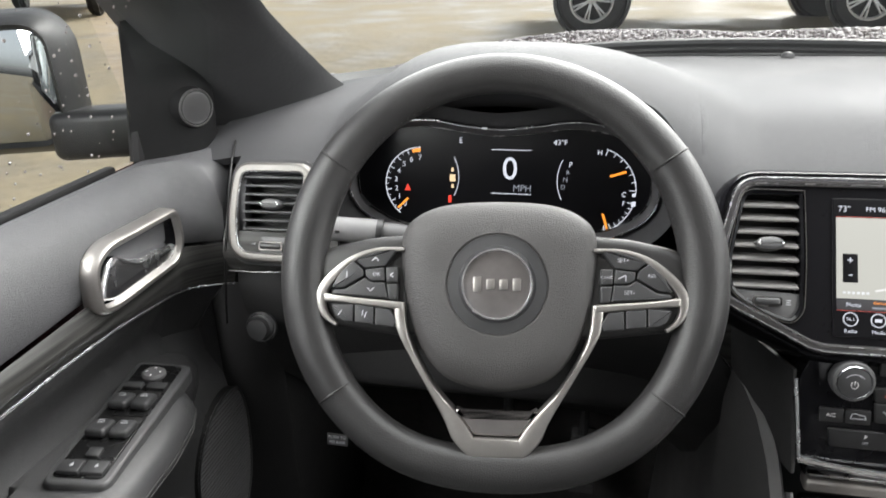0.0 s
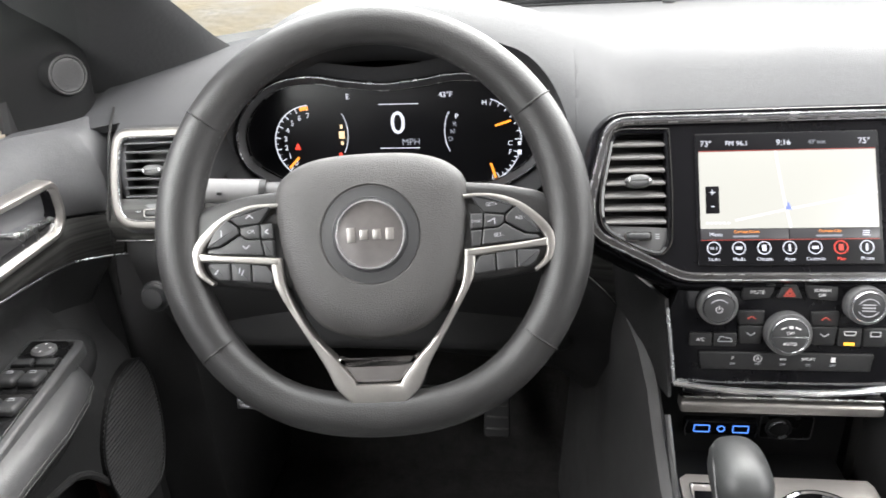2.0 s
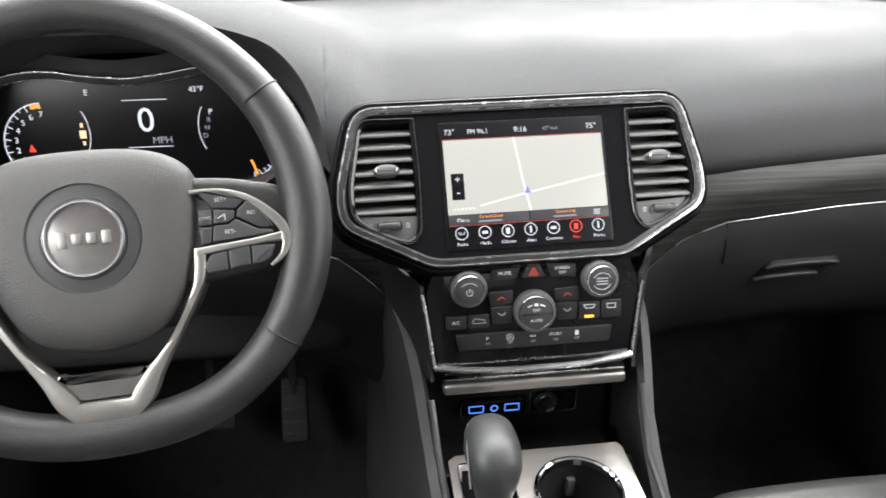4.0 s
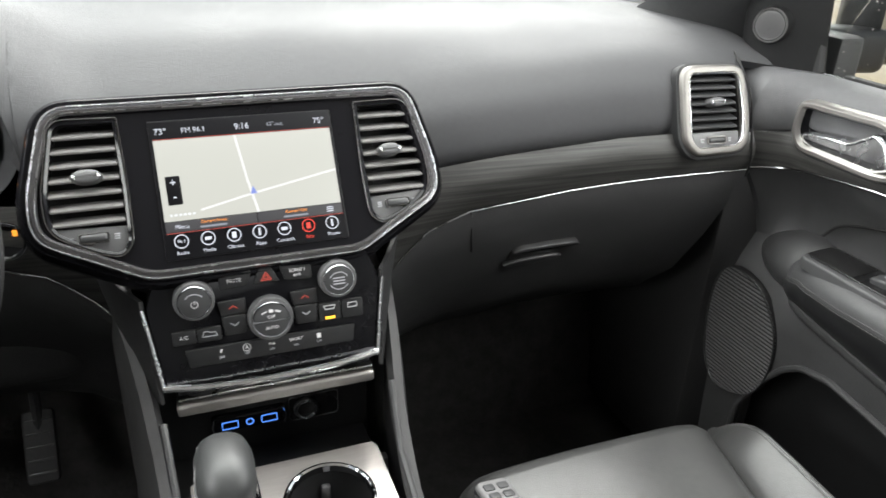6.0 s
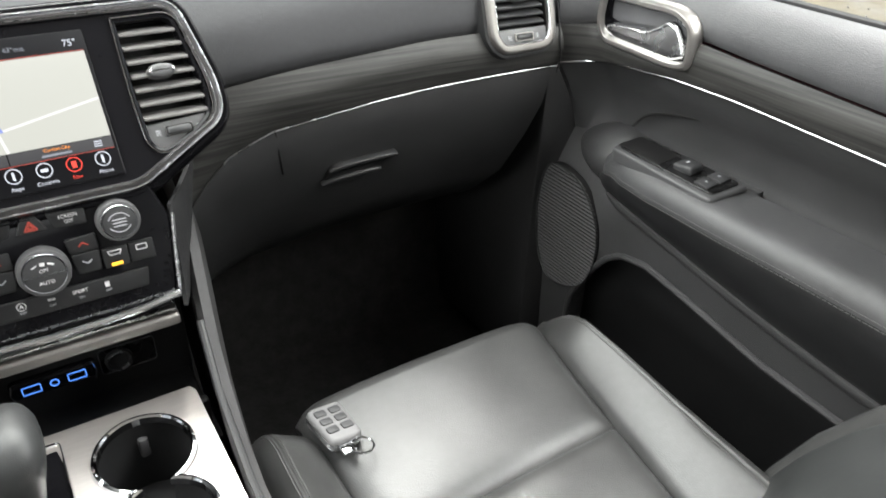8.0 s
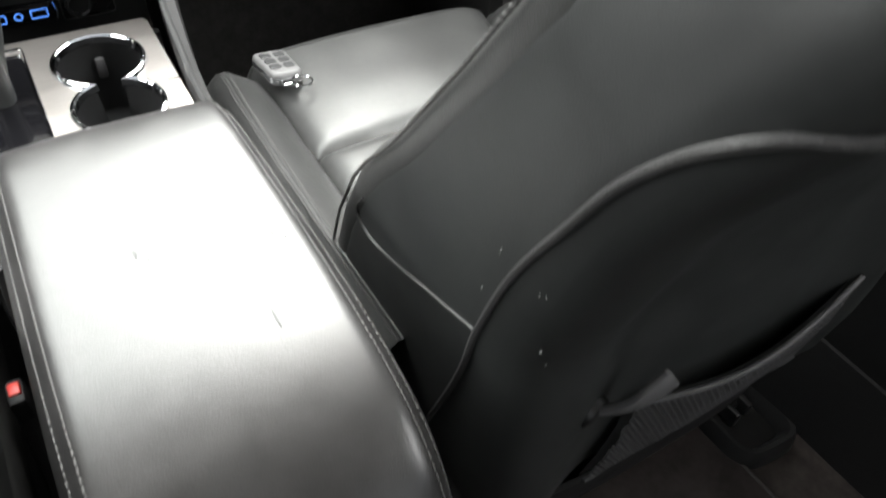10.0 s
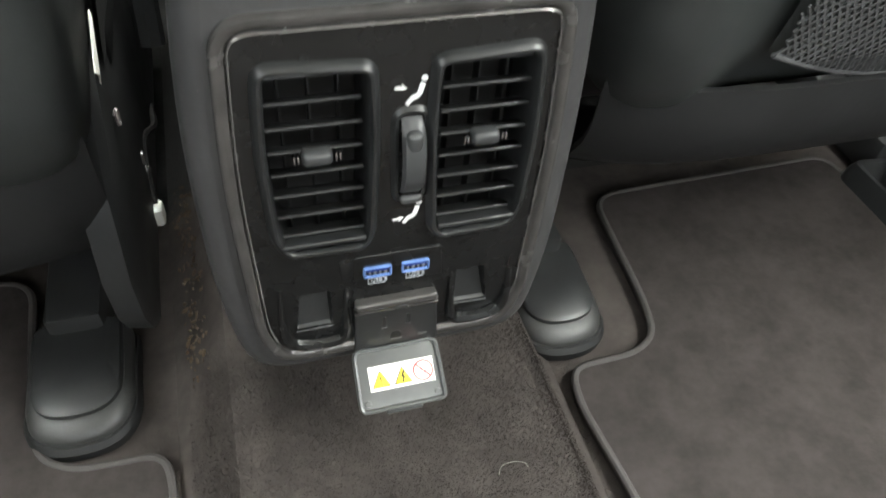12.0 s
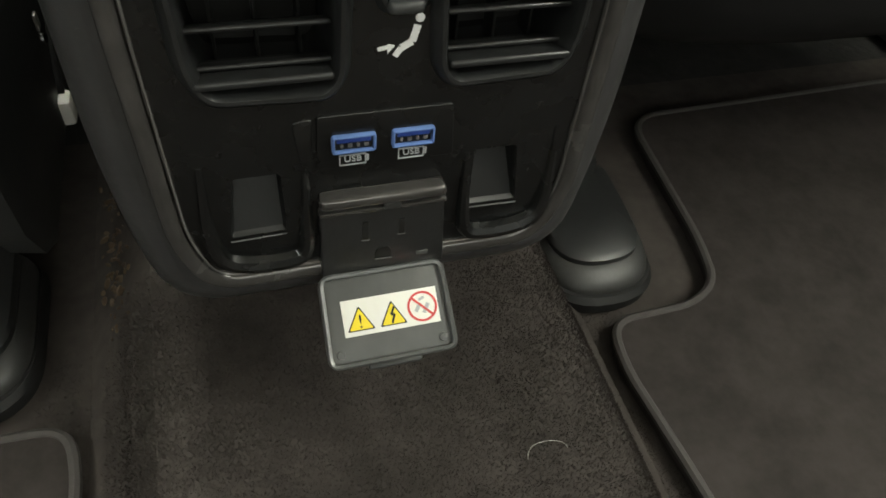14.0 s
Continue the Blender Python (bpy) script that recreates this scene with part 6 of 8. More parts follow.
def sitter(y, flip):
    """The seated-figure airflow pictogram, as plain strokes."""
    g = [bar(0.0015, y - 0.004, 0.006, y - 0.0015, 0.0030, 0.0023), bar(0.006, y - 0.0015, 0.008, y + 0.0055, 0.0030, 0.0023), bar(0.0015, y - 0.004, -0.001, y - 0.0075, 0.0026, 0.0023),
         slab(circle(0.0019, 14, 0.0088, y + 0.0085), 0.0023, 0.0027, 0.0001)]
    q = 0.004 if flip else -0.004
    g += [bar(-0.008, y + q, -0.0035, y + q * 0.8, 0.0016, 0.0023), slab([(-0.004, y + q - 0.0022), (-0.004, y + q + 0.0022), (-0.001, y + q * 0.7)], 0.0023, 0.0027, 0.0001)]
    out = merged(*g)
    out.transform(Matrix.Translation((PX + 0.002, y, 0)) @ Matrix.Diagonal((0.86, 0.86, 1, 1)) @ Matrix.Translation((0, -y, 0)))
    return out


part("airflow_symbol", sitter(0.0705, True), PRINT_WHITE, rp, "white printed airflow symbol")
part("airflow_symbol", sitter(-0.0065, False), PRINT_WHITE, rp, "white printed airflow symbol")
part("usb_field", merged(slab(fillet([(-0.0240, -0.0345), (0.0275, -0.0345), (0.0290, -0.0590), (-0.0250, -0.0590)], 0.002), 0.0015, 0.0032, 0.0006), slab(fillet([(-0.0330, -0.0365), (-0.0255, -0.0355), (-0.0265, -0.0580), (-0.0300, -0.0640)], 0.002), 0.0010, 0.0026, 0.0005)), PANEL_BLACK, rp)
for cx in (-0.0108, 0.0120):
    port = part("usb_port", band(fillet([(cx - 0.0084, -0.0513), (cx + 0.0084, -0.0513), (cx + 0.0084, -0.0432), (cx - 0.0084, -0.0432)], 0.0014), [(0, 0.003), (0.0, 0.0046), (0.0004, 0.0051), (0.0009, 0.0051), (0.0012, 0.0046), (0.0013, 0.0030)]), BLUE_PORT, rp, "blue-edged socket")
    part("port_floor", box(cx, -0.0472, 0.0034, 0.0138, 0.0052, 0.0006, 0), INK, port)
    part("tongue", box(cx, -0.0455, 0.0040, 0.0128, 0.0020, 0.0010, 0.0002), BLUE_DEEP, port)
    part("contact", merged(*[box(cx - 0.0046 + 0.0031 * i, -0.0478, 0.0042, 0.0017 if i % 2 else 0.0011, 0.0016, 0.0010, 0.0002) for i in range(4)]), SATIN, port)
    writing("word", "USB", 0.0040, PRINT, rp, cx - 0.0004, -0.0550, 0.0034)
    part("battery_outline", merged(band([(cx - 0.0056, -0.0578), (cx + 0.0047, -0.0578), (cx + 0.0047, -0.0528), (cx - 0.0056, -0.0528)], [(0, 0.0031), (0, 0.0036), (0.0004, 0.0036), (0.0004, 0.0031)]), box(cx + 0.0053, -0.0550, 0.0034, 0.0008, 0.0030, 0.0004, 0)), PRINT, rp)
outlet = part("power_outlet", slab(fillet([(-0.0256, -0.0775), (0.0262, -0.0775), (0.0282, -0.1175), (-0.0260, -0.1175)], [0.003, 0.003, 0.0008, 0.0008]), 0.001, 0.0066, 0.0010), OUTLET, rp, "black two-slot mains outlet")
hinge = part("outlet_hinge_top", merged(box(0.0004, -0.0735, 0.0050, 0.0520, 0.0062, 0.0085, 0.0024, 4), box(0.0004, -0.0785, 0.0060, 0.0525, 0.0016, 0.0050, 0.0006, 2)), EDGE_GLOSS, outlet, "glossy worn hinge bar")
part("hinge_notch", box(0.0035, -0.0766, 0.0088, 0.0070, 0.0030, 0.0020, 0.0006), OUTLET, hinge)
part("slot", box(-0.0072, -0.0912, 0.0066, 0.0024, 0.0100, 0.0008, 0), INK, outlet)
part("slot", box(0.0082, -0.0912, 0.0066, 0.0024, 0.0086, 0.0008, 0), INK, outlet)
part("slot_edge", merged(box(-0.0072, -0.0968, 0.0067, 0.0034, 0.0008, 0.0007, 0.0002), box(0.0082, -0.0960, 0.0067, 0.0034, 0.0008, 0.0007, 0.0002), box(0.0005, -0.1096, 0.0067, 0.0074, 0.0007, 0.0007, 0.0002)), GREY_PLASTIC, outlet)
part("earth_slot", slab(fillet([(-0.0031, -0.1090), (0.0041, -0.1090), (0.0041, -0.1050), (0.0025, -0.1022), (-0.0015, -0.1022), (-0.0031, -0.1050)], 0.001), 0.0060, 0.0069, 0.0001), INK, outlet)
part("indicator_window", box(0.0180, -0.1095, 0.0066, 0.0052, 0.0022, 0.0008, 0.0003), SMOKED, outlet)
# the open flap hangs down and back
FM = Matrix.Translation((-0.0005, -0.117, 0.006)) @ pose(0, 0, 0, -52)
flap = new("outlet_flap")
flap.parent = rp
flap.matrix_local = FM
fo = fillet([(-0.0275, 0.0), (0.0275, 0.0), (0.0285, -0.040), (-0.0285, -0.040)], 0.005)
part("flap_body", slab(fo, -0.0035, 0.0, 0.0008), SMOKED, flap, "open smoked grey flap")
part("flap_rim", band(fo if area2(fo) > 0 else fo[::-1], [(-0.0006, -0.003), (-0.0006, 0.0022), (0.0002, 0.0030), (0.0014, 0.0026), (0.0018, -0.0005)]), SMOKED, flap)
part("flap_latch", box(0.0, -0.0415, -0.001, 0.024, 0.003, 0.003, 0.001), PLASTIC, flap)
for cx in (-0.023, 0.023):
    part("flap_pip", shifted(turned([(0.0020, 0), (0.0018, 0.0008), (0.0005, 0.001)], 14), cx, -0.0345, 0.0), SMOKED, flap)
part("warning_label", box(0.0015, -0.0195, 0.0003, 0.0430, 0.0160, 0.0005, 0.0001), LABEL_WHITE, flap, "white label with yellow warning triangles")
for cx in (-0.0125, 0.0020):
    part("triangle", slab(fillet([(cx - 0.0062, -0.0255), (cx + 0.0062, -0.0255), (cx, -0.0145)], 0.0010), 0.0005, 0.0008, 0.0001), INK, flap)
    part("triangle_field", slab(fillet([(cx - 0.0053, -0.0250), (cx + 0.0053, -0.0250), (cx, -0.0156)], 0.0009), 0.0008, 0.0010, 0.00005), LABEL_YELLOW, flap)
writing("exclamation", "!", 0.0085, INK, flap, -0.0125, -0.0217, 0.0011)
part("bolt_symbol", merged(bar(0.0030, -0.0175, 0.0012, -0.0208, 0.0009, 0.0010), bar(0.0012, -0.0208, 0.0028, -0.0208, 0.0009, 0.0010), bar(0.0028, -0.0208, 0.0012, -0.0245, 0.0009, 0.0010)), INK, flap)
part("ban_ring", band(circle(0.0068, 30, 0.0157, -0.0195), [(0, 0.0004), (0, 0.0009), (0.0010, 0.0009), (0.0010, 0.0004)]), LABEL_RED, flap, "red ban ring")
part("ban_bar", bar(0.0112, -0.0150, 0.0202, -0.0240, 0.0010, 0.0006), LABEL_RED, flap)
part("ban_drawing", merged(bar(0.0125, -0.0215, 0.0150, -0.0180, 0.0016, 0.0005), bar(0.0160, -0.0225, 0.0185, -0.0185, 0.0016, 0.0005), bar(0.0145, -0.0165, 0.0170, -0.0155, 0.0012, 0.0005)), PRINT, flap)

# side wings between the climate panel and the tunnel panels
for s in (-1, 1):
    rows = []
    for k in range(9):
        v = k / 8
        z = 0.648 - 0.10 * v
        inner = (s * (0.1135 - 0.007 * v) - 0.003, 0.634 - 0.026 * v, z)
        outer = (s * (0.168 - 0.026 * v), 0.745 - 0.012 * v, z + 0.012 * (1 - v))
        rows.append([tuple(Vector(inner).lerp(Vector(outer), u / 4) + Vector((s * 0.004 * math.sin(math.pi * u / 4), 0, 0))) for u in range(5)])
    part("side_wing", sheet(rows, 0.004), DASH_LOW, console, "dark panel beside the climate controls")

# ---- front seats ----
def pillow(left, right, y0, y1, top, puff, edge=0.014, nx=45, ny=39, front=0.0):
    """A padded panel between two lines: its seams are sunk, its middle swells, the leather puckers a little along the seams; front > 0 rolls it down at the far end."""
    rows = []
    for j in range(ny):
        v = 0.5 - 0.5 * math.cos(math.pi * j / (ny - 1))
        row = []
        for i in range(nx):
            u = 0.5 - 0.5 * math.cos(math.pi * i / (nx - 1))
            ex, ey = 1 - abs(2 * u - 1) ** 22, 1 - abs(2 * v - 1) ** 14
            if front and v > 0.5:
                ey = 1.0
            s = min(ex, ey)
            y = y0 + (y1 - y0) * v
            x = left(y) + (right(y) - left(y)) * u
            near = math.exp(-min(u, 1 - u) / 0.06) + (0 if front and v > 0.5 else math.exp(-min(v, 1 - v) / 0.10))
            z = top(x, y) + puff * math.sin(math.pi * u) ** 0.8 * math.sin(math.pi * min(v, 0.5 if front else 1)) ** 0.8 - edge * (1 - s) + 0.0010 * near * noise.noise((x * 40, y * 40, 3.0)) + 0.0012 * noise.noise((x * 14, y * 14, 7.0))
            row.append((x, y, z))
        rows.append(row)
    if front:
        base = rows[-1]
        for dy, dz in ((0.008, -0.003), (0.015, -0.009), (0.021, -0.019), (0.024, -0.036), (0.024, -0.075), (0.016, -0.13)):
            rows.append([(x, y + dy, z + dz) for x, y, z in base])
    return sheet(rows, -0.012)


def back_front(z):
    return float(np.interp(z, [0.24, 0.31, 0.40, 0.47, 0.53, 0.56, 0.60, 0.64, 0.69, 0.73, 0.77, 0.83, 0.86, 1.0], [0.262, 0.252, 0.228, 0.202, 0.170, 0.148, 0.113, 0.084, 0.048, 0.021, -0.006, -0.041, -0.058, -0.130]))


def back_rear(z):
    return float(np.interp(z, [0.24, 0.30, 0.38, 0.46, 0.55, 0.68, 0.85, 1.0], [-0.015, -0.045, -0.055, -0.055, -0.055, -0.092, -0.190, -0.275]))


def back_half(z):
    return float(np.interp(z, [0.24, 0.35, 0.55, 0.75, 0.90, 1.0], [0.205, 0.222, 0.226, 0.222, 0.200, 0.165]))


def back_wide(z, flare=0.0):
    """Half the width at the rear; flare: how far the shoulders swell."""
    return float(np.interp(z, [0.24, 0.35, 0.55, 0.66, 0.78, 0.90, 1.0], [0.205, 0.222, 0.227, 0.230, 0.230, 0.215, 0.180])) + flare * float(np.interp(z, [0.46, 0.52, 0.60, 0.80, 1.0], [0.0, 0.42, 1.0, 1.1, 0.6]))


def back_section(cx, z, flare):
    """The outline of the backrest at a height."""
    f, r, h, w = back_front(z), back_rear(z), back_half(z), back_wide(z, flare)
    o = fillet([(cx - h, f - 0.018), (cx - h + 0.030, f - 0.002), (cx - 0.12, f - 0.030), (cx + 0.12, f - 0.030), (cx + h - 0.030, f - 0.002), (cx + h, f - 0.018),
                (cx + w, r + 0.036), (cx + w - 0.010, r + 0.010), (cx + w - 0.045, r), (cx + 0.12, r + 0.020), (cx - 0.12, r + 0.020), (cx - w + 0.045, r), (cx - w + 0.010, r + 0.010), (cx - w, r + 0.036)],
               [0.012, 0.02, 0.04, 0.04, 0.02, 0.012, 0.02, 0.015, 0.02, 0.04, 0.04, 0.02, 0.015, 0.02], 4)
    return [(x, y, z) for x, y in o]


def side_x(z, y, flare=0.0):
    """Half the width of the backrest's side face at a depth."""
    f, r = back_front(z) - 0.012, back_rear(z) + 0.036
    t = min(1.0, max(0.0, (f - y) / (f - r)))
    return back_half(z) + (back_wide(z, flare) - back_half(z)) * t


def on_back(cx, x, z, flare=0.0):
    """A place on the rear face of the backrest."""
    h, r = back_wide(z, flare), back_rear(z)
    a = abs(x - cx)
    y = float(np.interp(a, [0, 0.12, h - 0.045, h - 0.010, h], [r + 0.02, r + 0.02, r, r + 0.010, r + 0.036]))
    return Vector((x, y, z))


def seat(name, cx, label, low, cap_shift, flare):
    s = thing(name, label, "car seat", group="front seats")
    inner_l, inner_r = (lambda y: cx - 0.174), (lambda y: cx + 0.097 + 0.176 * (min(y, 0.56) - 0.236))
    outer_l, outer_r = (lambda y: cx - 0.252 + 0.010 * max(0.0, (y - 0.42) / 0.14) ** 2), (lambda y: cx + 0.214 - 0.016 * max(0.0, (y - 0.40) / 0.16) ** 2)

    def top(x, y):
        return 0.382 + 0.012 * ((y - 0.33) / 0.25) ** 2 * (1 if y > 0.33 else 0.3)
    bounds = ((0.10, 0.2400, 0), (0.2440, 0.3630, 0), (0.3670, 0.545, 1))
    for y0, y1, fr in bounds:
        part("seat_panel", pillow(lambda y: inner_l(y) + 0.002, lambda y: inner_r(y) - 0.002, y0, y1, top, 0.007, 0.017, front=fr), SEAT_LEATHER, s, "smooth black leather insert panel")
    profile = [(0.0, -0.016), (0.03, -0.004), (0.10, 0.004), (0.30, 0.015), (0.48, 0.025), (0.56, 0.0275), (0.585, 0.0262), (0.61, 0.0272), (0.70, 0.022), (0.82, 0.008), (0.93, -0.016), (1.0, -0.045), (0.99, -0.09), (0.94, -0.14)]
    for inn, outer, out in ((inner_l, outer_l, -1), (inner_r, outer_r, 1)):
        rows, ridge = [], []
        for j in range(45):
            v = j / 44
            y = 0.09 + 0.465 * v
            fall = max(0.0, (v - 0.84) / 0.16) ** 2.2
            x0, x1 = inn(y) + out * 0.002, outer(y) + out * 0.008
            base = top(cx, min(y, 0.55)) - 0.040 * fall
            row = [(x0 + (x1 - x0) * u, y + 0.010 * fall * u, base + 0.0092 + dz * (1 - 0.35 * fall) + 0.0012 * noise.noise((u * 3, y * 22, out))) for u, dz in profile]
            rows.append(row)
            ridge.append(row[6])
        end = rows[-1]
        for dy, dz in ((0.008, -0.005), (0.014, -0.014), (0.018, -0.032), (0.018, -0.10)):
            rows.append([(x, y + dy, z + dz) for x, y, z in end])
        b = part("bolster", sheet(rows), SEAT_LEATHER, s, "padded side bolster with twin seams")
        for off in (-0.0042, 0.0042):
            st = []
            for p, q in zip(ridge[:-1], ridge[1:]):
                p, q = Vector(p), Vector(q)
                up = Vector((off * (1.0 if out > 0 else -1.0), 0, 0.0011 - (0.0006 if off > 0 else 0.0)))
                for k in range(3):
                    st.append(tube([p.lerp(q, k / 3 + 0.03) + up, p.lerp(q, k / 3 + 0.26) + up], 0.00065, 4))
            part("stitching", merged(*st), SEAM_THREAD, b)
    for line in (inner_l, inner_r):
        part("seam_line", tube([(line(y), y, top(cx, min(y, 0.54)) - 0.001) for y in [0.11 + 0.44 * k / 20 for k in range(21)]], 0.0016, 6), INK, s)
    for y in (0.2420, 0.3650):
        part("seam_line", tube([(inner_l(y) + (inner_r(y) - inner_l(y)) * k / 20, y, top(cx, y) - 0.0005) for k in range(21)], 0.0018, 6), INK, s)
    part("seat_base", merged(box(cx - 0.005, 0.32, 0.265, 0.44, 0.44, 0.08, 0.02, 3), box(cx - 0.005, 0.30, 0.20, 0.40, 0.36, 0.10, 0.02, 3)), PLASTIC, s)
    # backrest
    zs = [0.245, 0.25, 0.26] + [0.28 + 0.03 * i for i in range(24)] + [0.985, 0.995, 1.0]
    rows = [back_section(cx, z, flare) for z in zs]
    for k, f in ((0, 0.93), (1, 0.97), (len(zs) - 1, 0.80), (len(zs) - 2, 0.90), (len(zs) - 3, 0.96)):
        m = sum((Vector(p) for p in rows[k]), Vector()) / len(rows[k])
        rows[k] = [tuple(m + (Vector(p) - m) * f) for p in rows[k]]
    back = part("backrest", loops(rows, True, True, True), BACK_LEATHER, s, "black leather backrest with a stitched edge")
    for q in (-1, 1):
        zs_ = [0.30 + 0.01 * i for i in range(66)]
        part("edge_bolster", tube([(cx + q * (back_half(z) - 0.0185), back_front(z) - 0.0175, z) for z in zs_], 0.0195, 20), SEAT_LEATHER, back, "rounded leather bolster edge")
        edge = [Vector((cx + q * (back_half(z) + 0.0008), back_front(z) - 0.003, z)) for z in zs_]
        part("edge_piping", tube([tuple(p) for p in edge], 0.0014, 8), SEAT_LEATHER, back)
        st = []
        for a, b in zip(edge, edge[1:]):
            for e in (0.0, 0.5):
                st.append(tube([a.lerp(b, e) + Vector((q * 0.0006, 0.0018, 0)), a.lerp(b, e + 0.12) + Vector((q * 0.0013, 0.0, 0)), a.lerp(b, e + 0.20) + Vector((q * 0.0008, -0.0020, 0))], 0.00038, 5))
        part("stitching", merged(*st), SEAM_THREAD, back)
    # rear cover: piping arc, lower side seam, lever, net pocket
    half = [(-0.226, y, z) for y, z in ((0.050, 0.36), (0.024, 0.44), (0.010, 0.49), (0.001, 0.536), (-0.017, 0.596), (-0.032, 0.632), (-0.048, 0.664), (-0.068, 0.704), (-0.087, 0.731), (-0.104, 0.749))]
    half = [(-side_x(z, y, flare) - 0.001, y, z) for x, y, z in half]
    half += [(x, on_back(cx, cx + x, z, flare).y - 0.001, z) for x, z in ((-0.224, 0.759), (-0.205, 0.766), (-0.16, 0.770), (-0.08, 0.772), (0.0, 0.772))]
    arc = curve([(cx + x, y - 0.001, z) for x, y, z in half] + [(cx - x, y - 0.001, z) for x, y, z in half[-2::-1]], 6)
    part("rear_piping", tube(arc, 0.0026, 8), SIDE_PANEL, back, "grey piping round the back panel")
    for q in (-1, 1):
        part("side_seam", tube(curve([(cx + q * (side_x(z, y, flare) + 0.0005), y, z) for y, z in ((0.152, 0.520), (0.164, 0.503), (0.160, 0.491), (0.140, 0.487), (0.105, 0.496), (0.057, 0.514), (0.002, 0.534))], 6), 0.0013, 6), SEAT_LEATHER, back)
    lever = [Vector((cx - 0.152, -0.034, 0.452)), Vector((cx - 0.149, -0.050, 0.459)), Vector((cx - 0.138, -0.062, 0.474)), Vector((cx - 0.128, -0.066, 0.486)), Vector((cx - 0.114, -0.067, 0.4965))]
    path = curve([tuple(p) for p in lever], 5)
    rows = []
    for k, p in enumerate(path):
        p, t = Vector(p), k / (len(path) - 1)
        d = (Vector(path[min(k + 1, len(path) - 1)]) - Vector(path[max(k - 1, 0)])).normalized()
        face = Vector((0.25, -0.9, 0.35))
        face = (face - d * face.dot(d)).normalized()
        side = d.cross(face)
        w = 0.0085 + 0.0030 * t if k < len(path) - 1 else 0.0080
        rows.append([tuple(p + side * w * math.cos(a) * (1.0 if abs(math.cos(a)) > 0.6 else 0.9) + face * 0.0042 * math.copysign(abs(math.sin(a)) ** 0.6, math.sin(a))) for a in [2 * math.pi * q / 16 for q in range(16)]])
    rel = part("release_lever", loops(rows, True, True, True), GREY_PLASTIC, back, "grey fold lever on the seat back")
    part("lever_socket", shifted(turned([(0.013, -0.004), (0.013, 0.002), (0.010, 0.004), (0.004, 0.004)], 20), m=basis((cx - 0.153, -0.047, 0.455), (1, 0.3, 0), (0, -0.2, 1))), PLASTIC, rel)
    rows = []
    for v in range(7):
        f = v / 6
        rows.append([(cx - 0.205 + 0.41 * i / 20, float(np.interp(f, [0, 0.3, 0.6, 0.85, 1], [-0.026, -0.026, -0.016, 0.014, 0.09])) + 0.03 * abs(i / 10 - 1) ** 4, 0.27 + (low - 0.27) * min(1.0, f / 0.9)) for i in range(21)])
    part("lower_valance", sheet(rows, -0.006), RUBBER, s, "soft black skirt under the seat back")
    net = new("net_pocket")
    net.parent = s

    def net_at(u, v):
        x = cx - 0.108 - 0.010 * (1 - v) * (1 - u) + 0.262 * u
        zt = 0.434 - 0.026 * math.sin(math.pi * u)
        zb = 0.306 - 0.037 * math.sin(math.pi * u)
        z = zb + (zt - zb) * v
        return Vector((x, back_rear(z) + 0.006 - 0.012 * math.sin(math.pi * u) * v, z))
    cords = []
    for k in range(-26, 64):
        for d in (1, -1):
            pts = []
            for e in range(22):
                v = e / 21
                u = k / 40 + d * v * 0.42
                if d < 0:
                    u += 0.0
                if 0 <= u <= 1:
                    pts.append(tuple(net_at(u, v)))
            if len(pts) > 2:
                cords.append(tube(pts, 0.0011, 4))
    part("netting", merged(*cords), MESH_NET, net, "open black diamond netting")
    part("net_back", sheet([[tuple(net_at(u / 16, v / 4) + Vector((0, 0.006, 0))) for u in range(17)] for v in range(5)]), BACK_LEATHER, net)
    part("net_hem", tube([tuple(net_at(u / 24, 1)) for u in range(25)], 0.0028, 8), MESH_NET, net, "gathered elastic hem")
    part("net_hem", tube([tuple(net_at(u / 24, 0)) for u in range(25)], 0.0022, 8), MESH_NET, net)
    # rails; the inner end wears a cap, the passenger's outer one an open trough
    for q in (-1, 1):
        rx = cx + q * 0.190 + cap_shift * q
        if q * cx > 0 and cx > 0:
            rx = 0.652
            part("rail", box(rx, 0.36, 0.025, 0.045, 0.50, 0.05, 0.006), PLASTIC, s)
            o = fillet([(rx - 0.052, 0.11), (rx - 0.046, -0.045), (rx + 0.050, -0.052), (rx + 0.056, 0.10)], [0.01, 0.030, 0.030, 0.01], 7)
            o = o if area2(o) > 0 else o[::-1]
            trough = part("rail_trough", band(o, [(-0.010, 0.0), (-0.007, 0.020), (-0.002, 0.030), (0.004, 0.029), (0.009, 0.020), (0.014, 0.004)]), PLASTIC, s, "open black rail end cover")
            part("trough_floor", slab(inset(o, 0.012), -0.004, 0.003, 0.0005), INK, trough)
            part("rail_bracket", merged(box(rx - 0.012, 0.050, 0.020, 0.010, 0.090, 0.028, 0.003), box(rx + 0.018, 0.052, 0.018, 0.010, 0.085, 0.024, 0.003), box(rx + 0.002, 0.030, 0.012, 0.030, 0.012, 0.012, 0.003)), OUTLET, trough, "grey metal runner")
            continue
        part("rail", box(rx, 0.32, 0.025, 0.045, 0.54, 0.05, 0.006), PLASTIC, s)
        o = fillet([(-0.041, -0.042), (0.041, -0.042), (0.041, 0.06), (-0.041, 0.06)], [0.040, 0.040, 0.01, 0.01], 8)
        lift = lambda y: 0.05 * max(0.0, y + 0.02)
        part("gasket", loops([[(rx + x * f, (y - 0.06) * f + 0.06, z) for x, y in o] for f, z in ((1.06, -0.004), (1.07, 0.006), (1.03, 0.010), (0.98, 0.010))], True, True, True), RUBBER, s, "black rubber foot seal")
